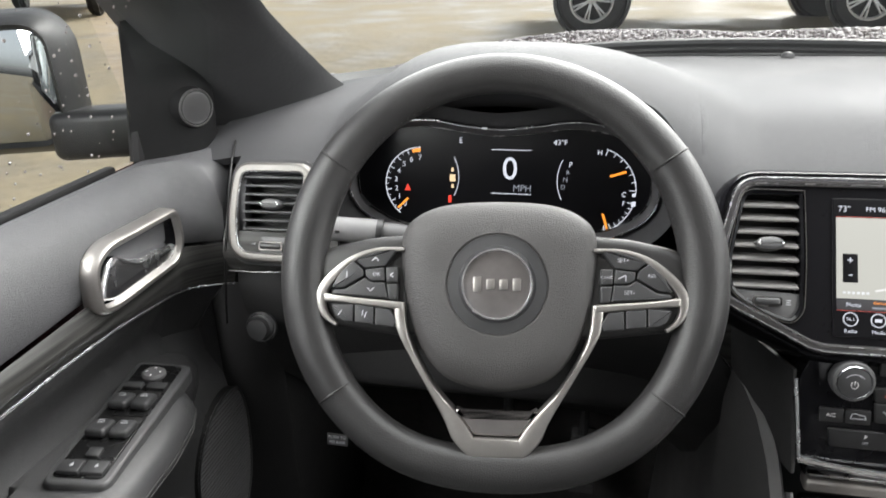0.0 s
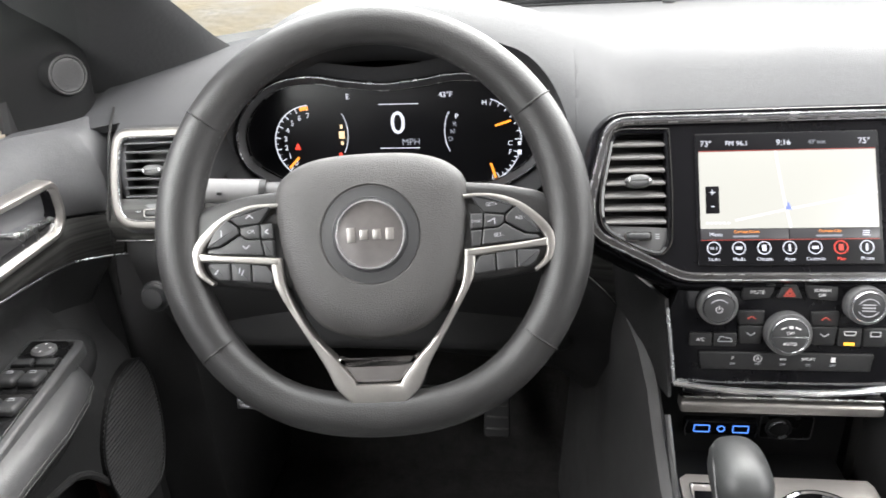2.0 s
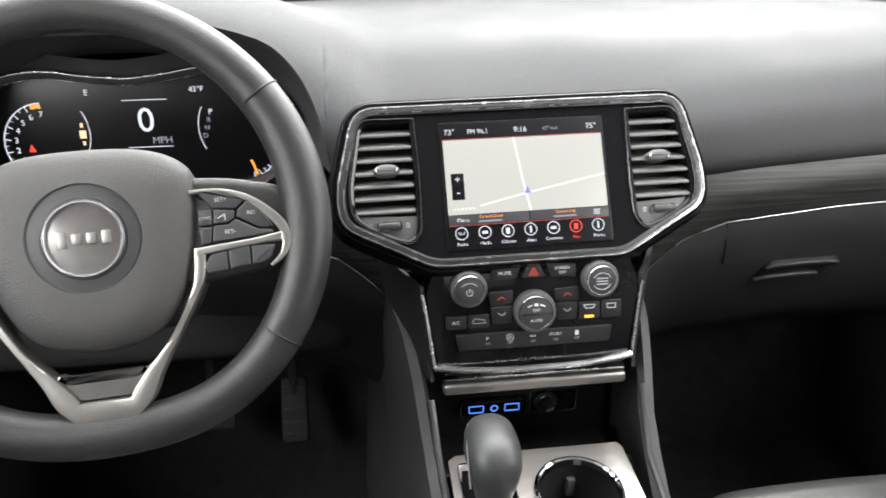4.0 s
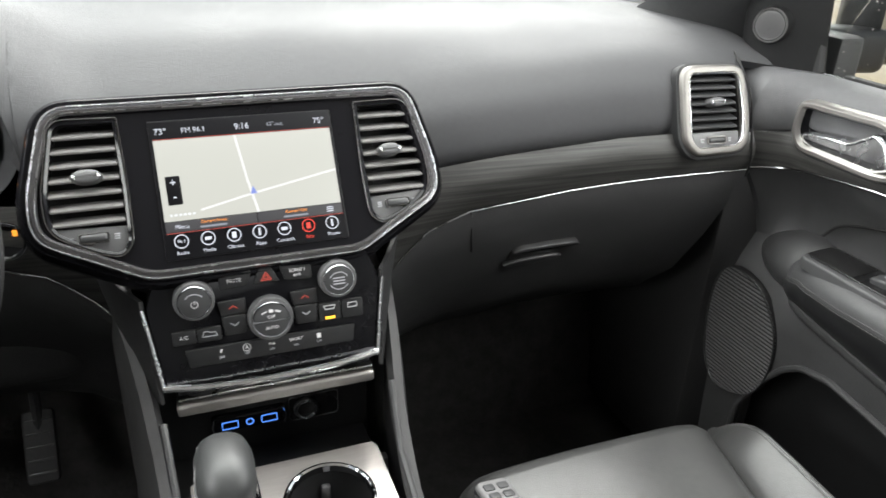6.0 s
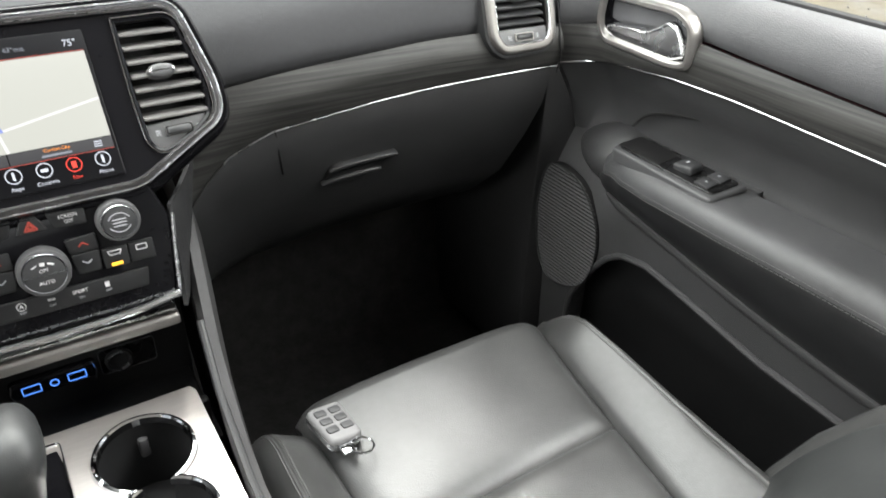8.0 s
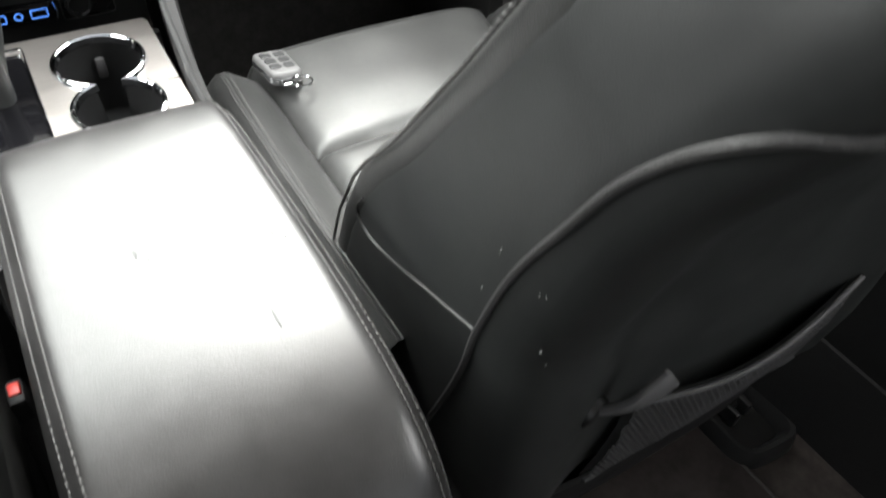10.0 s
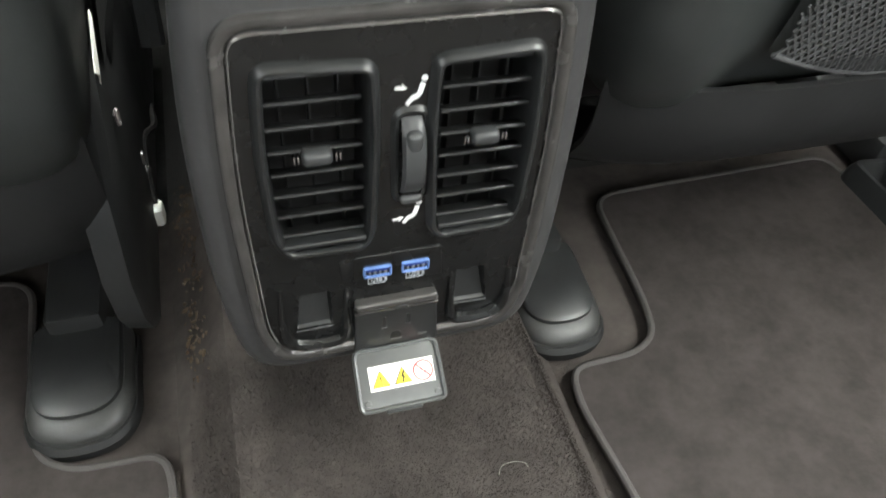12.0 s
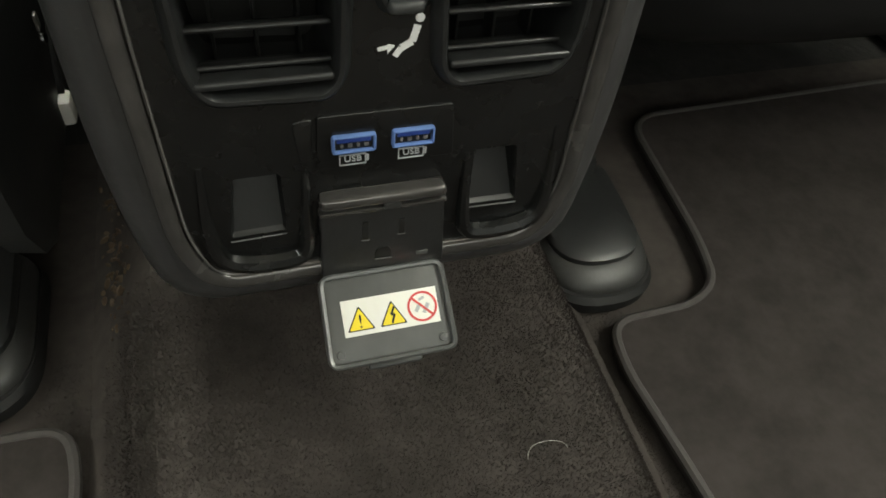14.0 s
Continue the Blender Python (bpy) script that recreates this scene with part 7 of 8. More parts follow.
        cap_rows = [[(rx + x * f, (y - 0.06) * f + 0.06, z + lift(y)) for x, y in o] for f, z in ((0.99, 0.006), (1.0, 0.010), (0.985, 0.014), (0.95, 0.0175), (0.86, 0.0225), (0.83, 0.0225))]
        cap = part("rail_cap", loops(cap_rows, True, True, True), CAP_GREY, s, "rounded grey rail end cap")
        top_rows = [[(rx + x * f, (y - 0.06) * f + 0.06, z + lift(y)) for x, y in o] for f, z in ((0.845, 0.020), (0.84, 0.0265), (0.80, 0.0290), (0.55, 0.0298))]
        part("cap_block", loops(top_rows, True, True, True), PLASTIC, cap, "black cap centre")
    if cx < 0:
        rows = []
        for z, y in ((0.090, -0.004), (0.12, -0.018), (0.16, -0.020), (0.228, 0.004), (0.275, 0.050), (0.33, 0.12)):
            rows.append([(-0.178, y + 0.004, z), (-0.160, y, z), (-0.155, y + 0.008, z), (-0.155, 0.50, z), (-0.178, 0.50, z)])
        part("side_shield", loops(rows, True, True, True), PLASTIC, s, "black side shield beside the console")
        tag = [[(-0.1495 + 0.0012 * math.sin(5 * u), 0.0685 - 0.037 * v + 0.016 * u * v - 0.003 * u, 0.308 - 0.018 * v - 0.008 * u - 0.009 * u * v) for u in (0, 0.2, 0.4, 0.6, 0.8, 1.0)] for v in (0, 0.25, 0.5, 0.75, 1.0)]
        part("sewn_tag", sheet(tag, 0.0006), LABEL_WHITE, s, "small white sewn tag")
    return s


seat("passenger_seat", 0.372, "black leather front passenger seat with ribbed cushion", 0.168, 0.0, 0.0)
seat("driver_seat", -0.368, "black leather driver seat beside the console", 0.150, -0.054, 0.046)
buckle = thing("seat_belt_buckle", "black seat belt buckle with red release button", "seat belt buckle")
part("stalk", tube([(-0.135, 0.20, 0.20), (-0.133, 0.23, 0.28), (-0.131, 0.245, 0.31)], 0.011, 8), PLASTIC, buckle)
part("housing", box(-0.133, 0.249, 0.316, 0.015, 0.028, 0.05, 0.005), RUBBER, buckle)
part("release_button", box(-0.133, 0.250, 0.3405, 0.010, 0.014, 0.005, 0.002), RED, buckle, "red release button")

# ---- rear floor mats ----
def floor_mat(name, s, dx):
    mat = thing(name, "dark charcoal carpet floor mat with a bound edge", "floor mat", group="rear mats")
    e = [(0.196, -0.62), (0.180, -0.20), (0.168, -0.098), (0.174, -0.062), (0.240, -0.060), (0.266, -0.045), (0.275, -0.005), (0.284, 0.14), (0.60, 0.15), (0.63, -0.62)]
    o = [(s * x + dx, y) for x, y in fillet(e, [0.02, 0.1, 0.02, 0.02, 0.03, 0.03, 0.03, 0.03, 0.03, 0.03], 6)]
    if area2(o) < 0:
        o = o[::-1]
    part("carpet_top", slab(o, -0.006, 0.006, 0.003), MAT_CARPET, mat)
    part("binding", tube([(x, y, 0.004) for x, y in inset(o, 0.001)], 0.0036, 8, True), BINDING, mat, "stitched edge binding")
    return mat


floor_mat("floor_mat", 1, 0.0)
floor_mat("floor_mat", -1, 0.004)

# ---- key on the passenger seat ----
fob = thing("key_fob", "grey and silver key fob with buttons on the seat", "key fob", pose(0.212, 0.508, 0.411, -3, 6, 3))
part("case", slab(fillet([(-0.021, 0.030), (0.021, 0.030), (0.019, -0.030), (-0.019, -0.030)], 0.010, 6), -0.006, 0.008, 0.005, 4), STALK_GREY, fob, "grey plastic case")
for i in range(3):
    for q in (-1, 1):
        part("button", slab(fillet([(q * 0.0085 - 0.0065, 0.021 - 0.014 * i), (q * 0.0085 + 0.0065, 0.021 - 0.014 * i), (q * 0.0085 + 0.0065, 0.011 - 0.014 * i), (q * 0.0085 - 0.0065, 0.011 - 0.014 * i)], 0.003), 0.006, 0.0095, 0.001), BUTTON, fob)
part("bright_edge", band(fillet([(-0.0215, 0.0305), (0.0215, 0.0305), (0.0195, -0.0305), (-0.0195, -0.0305)], 0.010, 6)[::-1], rounded_profile(0.003, -0.004, 0.003)), CHROME, fob)
part("key_ring", tube([(0.010 + 0.012 * math.cos(a), -0.042 + 0.012 * math.sin(a), 0.002) for a in [2 * math.pi * i / 28 for i in range(28)]], 0.0012, 6, True), CHROME, fob, "split steel ring")
part("key_head", box(-0.004, -0.036, 0.0, 0.016, 0.016, 0.005, 0.002), CHROME, fob)

# ---- front doors ----
def door(s, xp, dz, name, label):
    """A front door's inner face at x = xp; dz lowers its trim strip."""
    d = thing(name, label, "car door", group="front doors")

    def X(inward):
        return s * (xp - inward)

    def C(inward, y):
        """The door's skin, which curls in to meet the dashboard."""
        return X(inward + 0.048 * min(1.0, max(0.0, (y - 0.680) / 0.050)) ** 1.8)

    def sl(y):
        return float(np.interp(y, [-0.4, 0.30, 0.46, 0.55, 0.65, 0.76, 0.82], [0.69, 0.700, 0.704, 0.702, 0.692, 0.671, 0.655])) + dz

    def st(y):
        return float(np.interp(y, [-0.4, 0.30, 0.46, 0.53, 0.68, 0.78, 0.82], [0.715, 0.722, 0.729, 0.733, 0.734, 0.720, 0.712])) + dz * 0.9 + (0.015 * min(1.0, max(0.0, (0.68 - y) / 0.12)) if s > 0 else 0.0)
    ys_ = [-0.36 + 0.0295 * i for i in range(35)] + [0.665 + 0.008 * i for i in range(17)]
    # upper pad from the strip to the window sill
    rows = []
    for v, inw in ((0, -0.002), (0.12, 0.004), (0.4, 0.006), (0.7, 0.000), (0.88, -0.012), (1.0, -0.030)):
        rows.append([(C(inw, y), y, st(y) + 0.003 + (0.804 - st(y)) * v) for y in ys_])
    rows.append([(X(-0.050), y, 0.801) for y in ys_])
    part("upper_pad", sheet(rows, 0.012), DOOR_PAD, d, "grained grey-black upper pad")
    rows = []
    for v in range(6):
        rows.append([(C(0.002 + 0.006 * math.sin(math.pi * v / 5), y), y, sl(y) + 0.004 + (st(y) - sl(y) - 0.004) * v / 5) for y in ys_])
    part("wood_strip", sheet(rows, 0.008), WOOD, d, "dark streaked wood-look strip")
    # one chrome trim on both doors; the left's brighter metal paints in its reflection
    part("chrome_line", tube([(C(0.0150 if s < 0 else 0.0140, y), y, sl(y)) for y in ys_], 0.0015, 8), BRIGHT_METAL if s < 0 else MID_CHROME, d, "thin bright chrome line")
    # lower field: down to the footwell in front, to the map pocket behind
    prof_z = [0.0, 0.18, 0.30, 0.40, 0.44, 0.475, 0.505, 0.535, 0.565, 0.60, 0.64 + dz, 0.675 + dz, 0.70]
    prof_i = [-0.02, 0.0, 0.008, 0.014, 0.016, 0.017, 0.012, -0.004, -0.030, -0.042, -0.034, -0.010, 0.0]

    def pocket_top(y):
        return float(np.interp(y, [-0.4, 0.20, 0.334, 0.45, 0.528, 0.575, 0.603, 0.64, 0.670, 0.690], [0.40, 0.405, 0.412, 0.432, 0.443, 0.434, 0.412, 0.36, 0.30, 0.02]))
    fine = [-0.36 + 0.01 * i for i in range(111)]
    rows = []
    for k in range(19):
        v = k / 18
        row = []
        for y in fine:
            hi_, lo_ = sl(y) - 0.002, max(0.02, pocket_top(y))
            z = hi_ + (lo_ - hi_) * v
            k_ = min(1.0, max(0.0, (z - 0.55) / 0.07))
            inw = float(np.interp(z, prof_z, prof_i))
            row.append((X(inw) * (1 - k_) + C(inw, y) * k_, y, z))
        rows.append(row)
    part("lower_panel", sheet(rows), DOOR_SHELL, d)
    part("pocket_lip", tube([(X(float(np.interp(pocket_top(y), prof_z, prof_i)) + 0.002), y, pocket_top(y)) for y in fine[:105]], 0.005, 8), DOOR_SHELL, d)
    part("pocket_back", sheet([[(X(-0.085), y, z) for y in (-0.36, 0.2, 0.72)] for z in (0.0, 0.25, 0.46)], 0.004), PLASTIC, d)
    part("pocket_front", sheet([[(X(0.012 * math.sin(math.pi * (y + 0.36) / 1.0)), y, z) for y in (-0.36, -0.1, 0.2, 0.45, 0.60)] for z in (0.02, 0.10, 0.18)], 0.006), DASH_LOW, d)
    # armrest: a shelf that swells out of the door; behind the switches its outer half opens into a pull cup
    def reach_at(y):
        return float(np.interp(y, [-0.32, 0.40, 0.52, 0.58, 0.62, 0.645, 0.66], [0.060, 0.060, 0.056, 0.046, 0.030, 0.010, -0.015] if s > 0 else [0.086, 0.086, 0.076, 0.062, 0.042, 0.016, -0.015]))

    def low_at(y):
        return float(np.interp(y, [-0.32, 0.19, 0.34, 0.50, 0.62, 0.66], [0.435, 0.457, 0.470, 0.495, 0.516, 0.540])) + dz * 0.7
    arm_y = [0.648 - 0.006 * k for k in range(12)] + [0.57 - 0.02 * k for k in range(7)] + [0.428, 0.420, 0.414] + [0.40 - 0.02 * k for k in range(37)]
    rows = []
    for y in arm_y:
        reach, zl = reach_at(y), low_at(y)
        zt = float(np.interp(y, [-0.32, 0.30, 0.50, 0.60, 0.66], [0.600, 0.596, 0.591, 0.586, 0.566])) + dz * 0.7
        cup = float(np.interp(y, [0.36, 0.415, 0.425], [0.045, 0.045, 0.0]))
        mid = (zt - 0.034) * 0.5 + zl * 0.5
        rows.append([(X(-0.070), y, zt + 0.004 - cup), (X(-0.035), y, zt - 0.001 - cup), (X(-0.026), y, zt - 0.001 - cup * 0.3), (X(-0.021), y, zt), (X(min(reach - 0.026, 0.03)), y, zt - 0.001), (X(reach - 0.013), y, zt - 0.003), (X(reach - 0.005), y, zt - 0.009), (X(reach), y, zt - 0.019), (X(reach + 0.0005), y, zt - 0.030)])
    arm = part("armrest", sheet(rows), DOOR_LOW, d, "padded black armrest")
    rows = []
    for y in arm_y:
        reach, zl = reach_at(y), low_at(y)
        z0 = float(np.interp(y, [-0.32, 0.30, 0.50, 0.60, 0.66], [0.600, 0.596, 0.591, 0.586, 0.566])) + dz * 0.7 - 0.030
        end = min(reach, 0.021)
        rows.append([(X(reach * (1 - t) + end * t + 0.006 * math.sin(math.pi * t) - (0.002 if 0 < t < 1 else 0.004)), y, z0 + (zl - z0) * t) for t in (0.0, 0.04, 0.15, 0.35, 0.55, 0.75, 0.9, 0.97, 1.0)])
    part("armrest_insert", sheet(rows), PLASTIC, d, "smooth black pad under the armrest seam")
    for off in (-0.0055, 0.0010):
        st = []
        for k in range(150):
            y = 0.635 - 0.0062 * k
            p, q = [Vector((X(reach_at(w) + (0.0016 if off > -0.002 else 0.0012)), w, float(np.interp(w, [-0.32, 0.30, 0.50, 0.60, 0.66], [0.600, 0.596, 0.591, 0.586, 0.566])) + dz * 0.7 - 0.026 + off)) for w in (y, y - 0.0044)]
            st.append(tube([p, q], 0.00065, 4))
        part("armrest_stitching", merged(*st), SEAM_THREAD, arm)
    # the mound that leads from the armrest to the door's front end
    rows = []
    for k in range(11):
        y = 0.560 + 0.185 * k / 10
        g = math.sin(math.pi * (0.12 + 0.80 * k / 10))
        rows.append([(X(-0.055 + 0.072 * g * math.cos(a)), y, 0.548 + dz * 0.7 + 0.048 * g * math.sin(a)) for a in [math.pi * (-0.35 + 0.95 * j / 12) for j in range(13)]])
    part("armrest_mound", sheet(rows, 0.004), DOOR_SHELL, d)
    # the ridge under the armrest pad
    rib = curve([(X(-0.014), 0.655, 0.552 + dz * 0.7), (X(0.006), 0.636, 0.530 + dz * 0.7)] + [(X(0.019), y, low_at(y)) for y in (0.60, 0.50, 0.40, 0.30, 0.19, 0.0, -0.32)], 6)
    rows = [[(x, y, z + 0.006), (x - s * 0.005, y, z + 0.003), (x - s * 0.006, y, z - 0.001), (x - s * 0.004, y, z - 0.008), (x + s * 0.010, y, z - 0.020), (x + s * 0.03, y, z - 0.02), (x + s * 0.03, y, z + 0.004)] for x, y, z in rib]
    part("armrest_rib", loops(rows, True, True, True), DOOR_SHELL, d)
    # switch plate
    sw = new("switch_plate")
    sw.parent = d
    cy = 0.545 if s < 0 else 0.525
    sw.matrix_local = basis((X(0.006), cy, 0.5930), (0, -s, 0), (s, 0, 0.06)) if s > 0 else basis((X(0.012), 0.537, 0.5765), (-0.17, 1, 0), (-1, -0.17, 0.06))
    L = 0.105 if s < 0 else 0.085
    part("plate", slab(fillet([(-L, -0.034), (L, -0.038), (L + 0.004, 0.030), (-L, 0.030)], 0.012), -0.012, 0.0045, 0.004, 3), DOOR_LOW, sw, "black switch plate")
    part("plate_field", slab(fillet([(-L + 0.008, -0.026), (L - 0.008, -0.028), (L - 0.006, 0.022), (-L + 0.008, 0.022)], 0.006), 0.004, 0.0068, 0.001), PANEL_BLACK, sw)
    if s < 0:
        k = part("mirror_knob", shifted(turned([(0.0135, 0.006), (0.0135, 0.010), (0.011, 0.0125), (0.007, 0.0118), (0.001, 0.0118)], 28), 0.075, -0.003, 0), GREY_PLASTIC, sw, "round mirror adjuster")
        part("arrow", merged(*[bar(0.075 + 0.009 * math.cos(a), -0.003 + 0.009 * math.sin(a), 0.075 + 0.0065 * math.cos(a), -0.003 + 0.0065 * math.sin(a), 0.002, 0.0125) for a in (0, math.pi / 2, math.pi, -math.pi / 2)]), PRINT_WHITE, k)
        for q in (-1, 1):
            part("button", box(0.052, -0.003 + q * 0.013, 0.008, 0.012, 0.021, 0.005, 0.0015), BUTTON, sw)
        for x in (0.022, -0.026):
            part("switch_well", box(x + 0.016, -0.003, 0.0072, 0.010, 0.046, 0.002, 0.001), INK, sw)
            for q in (-1, 1):
                b = part("window_switch", shifted(box(0, 0, 0, 0.028, 0.021, 0.010, 0.004, 3), m=Matrix.Translation((x - 0.002, -0.003 + q * 0.0118, 0.0095)) @ pose(0, 0, 0, 0, 10, 0)), BUTTON, sw, "rocker window switch")
                part("symbol", merged(bar(x + 0.001, -0.0065 + q * 0.0118, x + 0.001, 0.0005 + q * 0.0118, 0.0010, 0.0148), bar(x + 0.004, -0.0050 + q * 0.0118, x + 0.004, 0.0005 + q * 0.0118, 0.0010, 0.0152), bar(x + 0.001, -0.0065 + q * 0.0118, x + 0.004, -0.0050 + q * 0.0118, 0.0010, 0.0150)), PRINT, b)
        part("lock_switch", box(-0.064, -0.003, 0.008, 0.014, 0.014, 0.005, 0.002), BUTTON, sw)
        for q in (-1, 1):
            b = part("button", box(-0.086, -0.003 + q * 0.0118, 0.008, 0.018, 0.022, 0.006, 0.002), BUTTON, sw)
            part("symbol", merged(bar(-0.088, -0.0045 + q * 0.0118, -0.085, -0.0045 + q * 0.0118, 0.0030, 0.0111), bar(-0.085, -0.0050 + q * 0.0118, -0.083, -0.0040 + q * 0.0118, 0.0010, 0.0111)), PRINT, b)
    else:
        part("switch_well", box(-0.045, -0.003, 0.0066, 0.070, 0.040, 0.0016, 0.0004), INK, sw)
        part("window_switch", shifted(box(0, 0, 0, 0.030, 0.024, 0.012, 0.004, 3), m=Matrix.Translation((0.020, -0.004, 0.010)) @ pose(0, 0, 0, 0, -10, 0)), BUTTON, sw, "rocker window switch")
        part("symbol", bar(0.018, -0.006, 0.018, 0.000, 0.0030, 0.0164), PRINT, sw)
        for q in (-1, 1):
            b = part("button", box(0.058, -0.003 + q * 0.0115, 0.008, 0.022, 0.021, 0.005, 0.002), BUTTON, sw)
            part("symbol", bar(0.0565, -0.003 + q * 0.0115, 0.0595, -0.003 + q * 0.0115, 0.0030, 0.0106), PRINT, b)
    # seam of the upper insert over the armrest
    if s > 0:
        part("insert_seam", tube(curve([(X(-0.022), 0.632, 0.604), (X(-0.028), 0.612, 0.626), (X(-0.031), 0.550, 0.644), (X(-0.033), 0.470, 0.654), (X(-0.033), 0.400, 0.654), (X(-0.033), 0.250, 0.650), (X(-0.033), -0.30, 0.644)], 6), 0.0022, 6), INK, d)
    # inside handle in its silver frame
    hd = new("door_handle")
    hd.parent = d
    hz = 0.750 + dz * 0.65
    hd.matrix_local = basis((X(0.017), 0.612, hz), (0, -s, 0), (0, 0.10 * 1, 1))
    ho = fillet([(-0.075 * 1, 0.030), (0.052, 0.034), (0.078, 0.020), (0.082, -0.030), (0.055, -0.036), (-0.062, -0.034), (-0.078, -0.012)], [0.016, 0.02, 0.02, 0.02, 0.02, 0.018, 0.016])
    if s < 0:
        ho = [(-x, y) for x, y in ho][::-1]
    if area2(ho) < 0:
        ho = ho[::-1]
    part("frame", band(ho, [(-0.002, -0.012), (-0.0012, 0.002), (0.002, 0.0056), (0.0060, 0.0056), (0.0086, 0.002), (0.0094, -0.010)]), SATIN, hd, "satin silver handle frame")
    part("recess", loops([[(x, y, 0.0) for x, y in inset(ho, 0.0085)], [(x, y, -0.014) for x, y in inset(ho, 0.012)], [(x, y, -0.018) for x, y in inset(ho, 0.022)]], True, False, True), GLOSS, hd)
    lev = fillet([(-0.062, -0.010), (-0.045, -0.008), (-0.019, -0.004), (0.007, -0.003), (0.028, 0.010), (0.040, 0.018), (0.054, 0.013), (0.064, -0.003), (0.070, -0.020), (0.050, -0.029), (-0.045, -0.0275), (-0.064, -0.021)], [0.003, 0.01, 0.02, 0.02, 0.012, 0.007, 0.007, 0.01, 0.006, 0.01, 0.008, 0.004])
    lev = [(s * x, y) for x, y in lev]
    part("lever", slab(lev, -0.014, 0.001, 0.0055, 5), BRIGHT_METAL, hd, "bright chrome pull lever")
    lip_ = curve([(s * x, y, 0.0005) for x, y in ((-0.058, -0.0125), (-0.040, -0.0095), (-0.016, -0.0065), (0.008, -0.0050), (0.028, 0.006), (0.040, 0.0135), (0.050, 0.010))], 5)
    part("lever_lip", tube(lip_, 0.0022, 8), BRIGHT_METAL, hd)
    # loudspeaker grille low at the front
    gr = new("speaker_grille")
    gr.parent = d
    gr.matrix_local = basis((X(0.0192), 0.672 if s > 0 else 0.678, 0.412 if s > 0 else 0.386), (0, -s, 0), (-s * 0.03, 0.0, 1))
    go = curve([(-0.055, 0.105), (0.005, 0.095), (0.045, 0.045), (0.050, -0.02), (0.025, -0.075), (-0.035, -0.100), (-0.070, -0.07), (-0.085, 0.0), (-0.080, 0.07)], 6, True)
    go = [(x * s * (1 if s > 0 else 1), y) for x, y in go]
    if area2(go) < 0:
        go = go[::-1]
    part("grille_back", slab(go, -0.010, -0.0002, 0.002), INK, gr)
    ridges = []
    for k in range(34):
        y = -0.0957 + 0.0060 * k
        hits = []
        for (x0, y0), (x1, y1) in zip(go, go[1:] + go[:1]):
            if (y0 - y) * (y1 - y) < 0:
                hits.append(x0 + (x1 - x0) * (y - y0) / (y1 - y0))
        if len(hits) >= 2:
            ridges.append(tube([(min(hits), y, 0.0002), (max(hits), y, 0.0004)], 0.0016, 6))
    part("grille_bars", merged(*ridges), GRILLE, gr, "finely ribbed black grille")["kind"] = "stuff"
    part("grille_edge", tube([(x, y, 0.002) for x, y in go], 0.0016, 6, True), PLASTIC, gr)
    # corner panel with the tweeter
    rows = []
    for k in range(9):
        z = 0.792 + 0.168 * k / 8
        g = 1.0 - max(0.0, (z - 0.870) / 0.09) ** 1.5
        row = []
        for y, iw in curve([(0.735, -0.060), (0.742, -0.046), (0.758, -0.016), (0.780, 0.006), (0.815, 0.004), (0.850, -0.030), (0.900, -0.070)], 4):
            row.append((X(-0.060 + (iw + 0.060) * max(0.0, g)), y + 0.02 * k / 8, z))
        rows.append(row)
    part("corner_panel", sheet(rows, 0.004), CORNER, d, "black corner panel")
    tw_ = new("tweeter")
    tw_.parent = d
    tw_.matrix_local = basis((X(0.009), 0.777, 0.858), (0.45, -0.89 * s, 0), (0, 0, 1)) @ Matrix.Diagonal((0.80, 0.80, 0.80, 1))
    part("pod", turned([(0.034, -0.035), (0.031, -0.006), (0.029, 0.001), (0.026, 0.002)], 32), CORNER, tw_)
    part("tweeter_ring", band(circle(0.0290, 36), rounded_profile(0.0036, 0.0, 0.0035)), SIDE_PANEL, tw_, "grey ring")
    part("tweeter_mesh", turned([(0.0255, 0.0), (0.024, 0.0022), (0.001, 0.0035)], 28), GRILLE, tw_)
    dots = []
    for i in range(-9, 10):
        for j in range(-9, 10):
            x, y = 0.0024 * (i + 0.5 * (j % 2)), 0.0021 * j
            if x * x + y * y < 0.022 ** 2:
                dots.append(box(x, y, 0.0037 - (x * x + y * y) * 2.5, 0.0012, 0.0012, 0.0004, 0))
    part("mesh_holes", merged(*dots), INK, tw_)["kind"] = "stuff"
    # window frame, glass, outer skin
    part("sill_seal", box(s * (xp + 0.065), 0.16, 0.799, 0.014, 1.08, 0.012, 0.004), RUBBER, d)
    part("window_post", tube([(s * (xp + 0.055), 0.737, 0.80), (s * (xp + 0.058), 0.752, 0.855), (s * (xp + 0.056), 0.772, 0.935)], 0.009, 8), RUBBER, d)
    rows = [[(s * (xp + 0.066 - 0.20 * v ** 1.4), y, 0.80 + 0.46 * v) for y in (-0.35, 0.0, 0.35, 0.77 - 0.40 * v ** 1.2)] for v in [k / 8 for k in range(9)]]
    g = part("window_glass", sheet(rows, 0.004), PANE, d, "clear rain-specked side glass")
    g.visible_shadow = False
    rows = [[(s * (xp + 0.10 + 0.055 * math.sin(math.pi * (0.15 + 0.7 * v))), y, 0.772 - 0.93 * v) for y in [-1.9 + 0.1 * i for i in range(36)]] for v in [k / 10 for k in range(11)]]
    part("outer_skin", sheet(rows, 0.006), PAINT, d, "maroon painted outer panel")
    # door mirror
    mi = new("door_mirror")
    mi.parent = d
    mx = xp + (0.350 if s < 0 else 0.385)
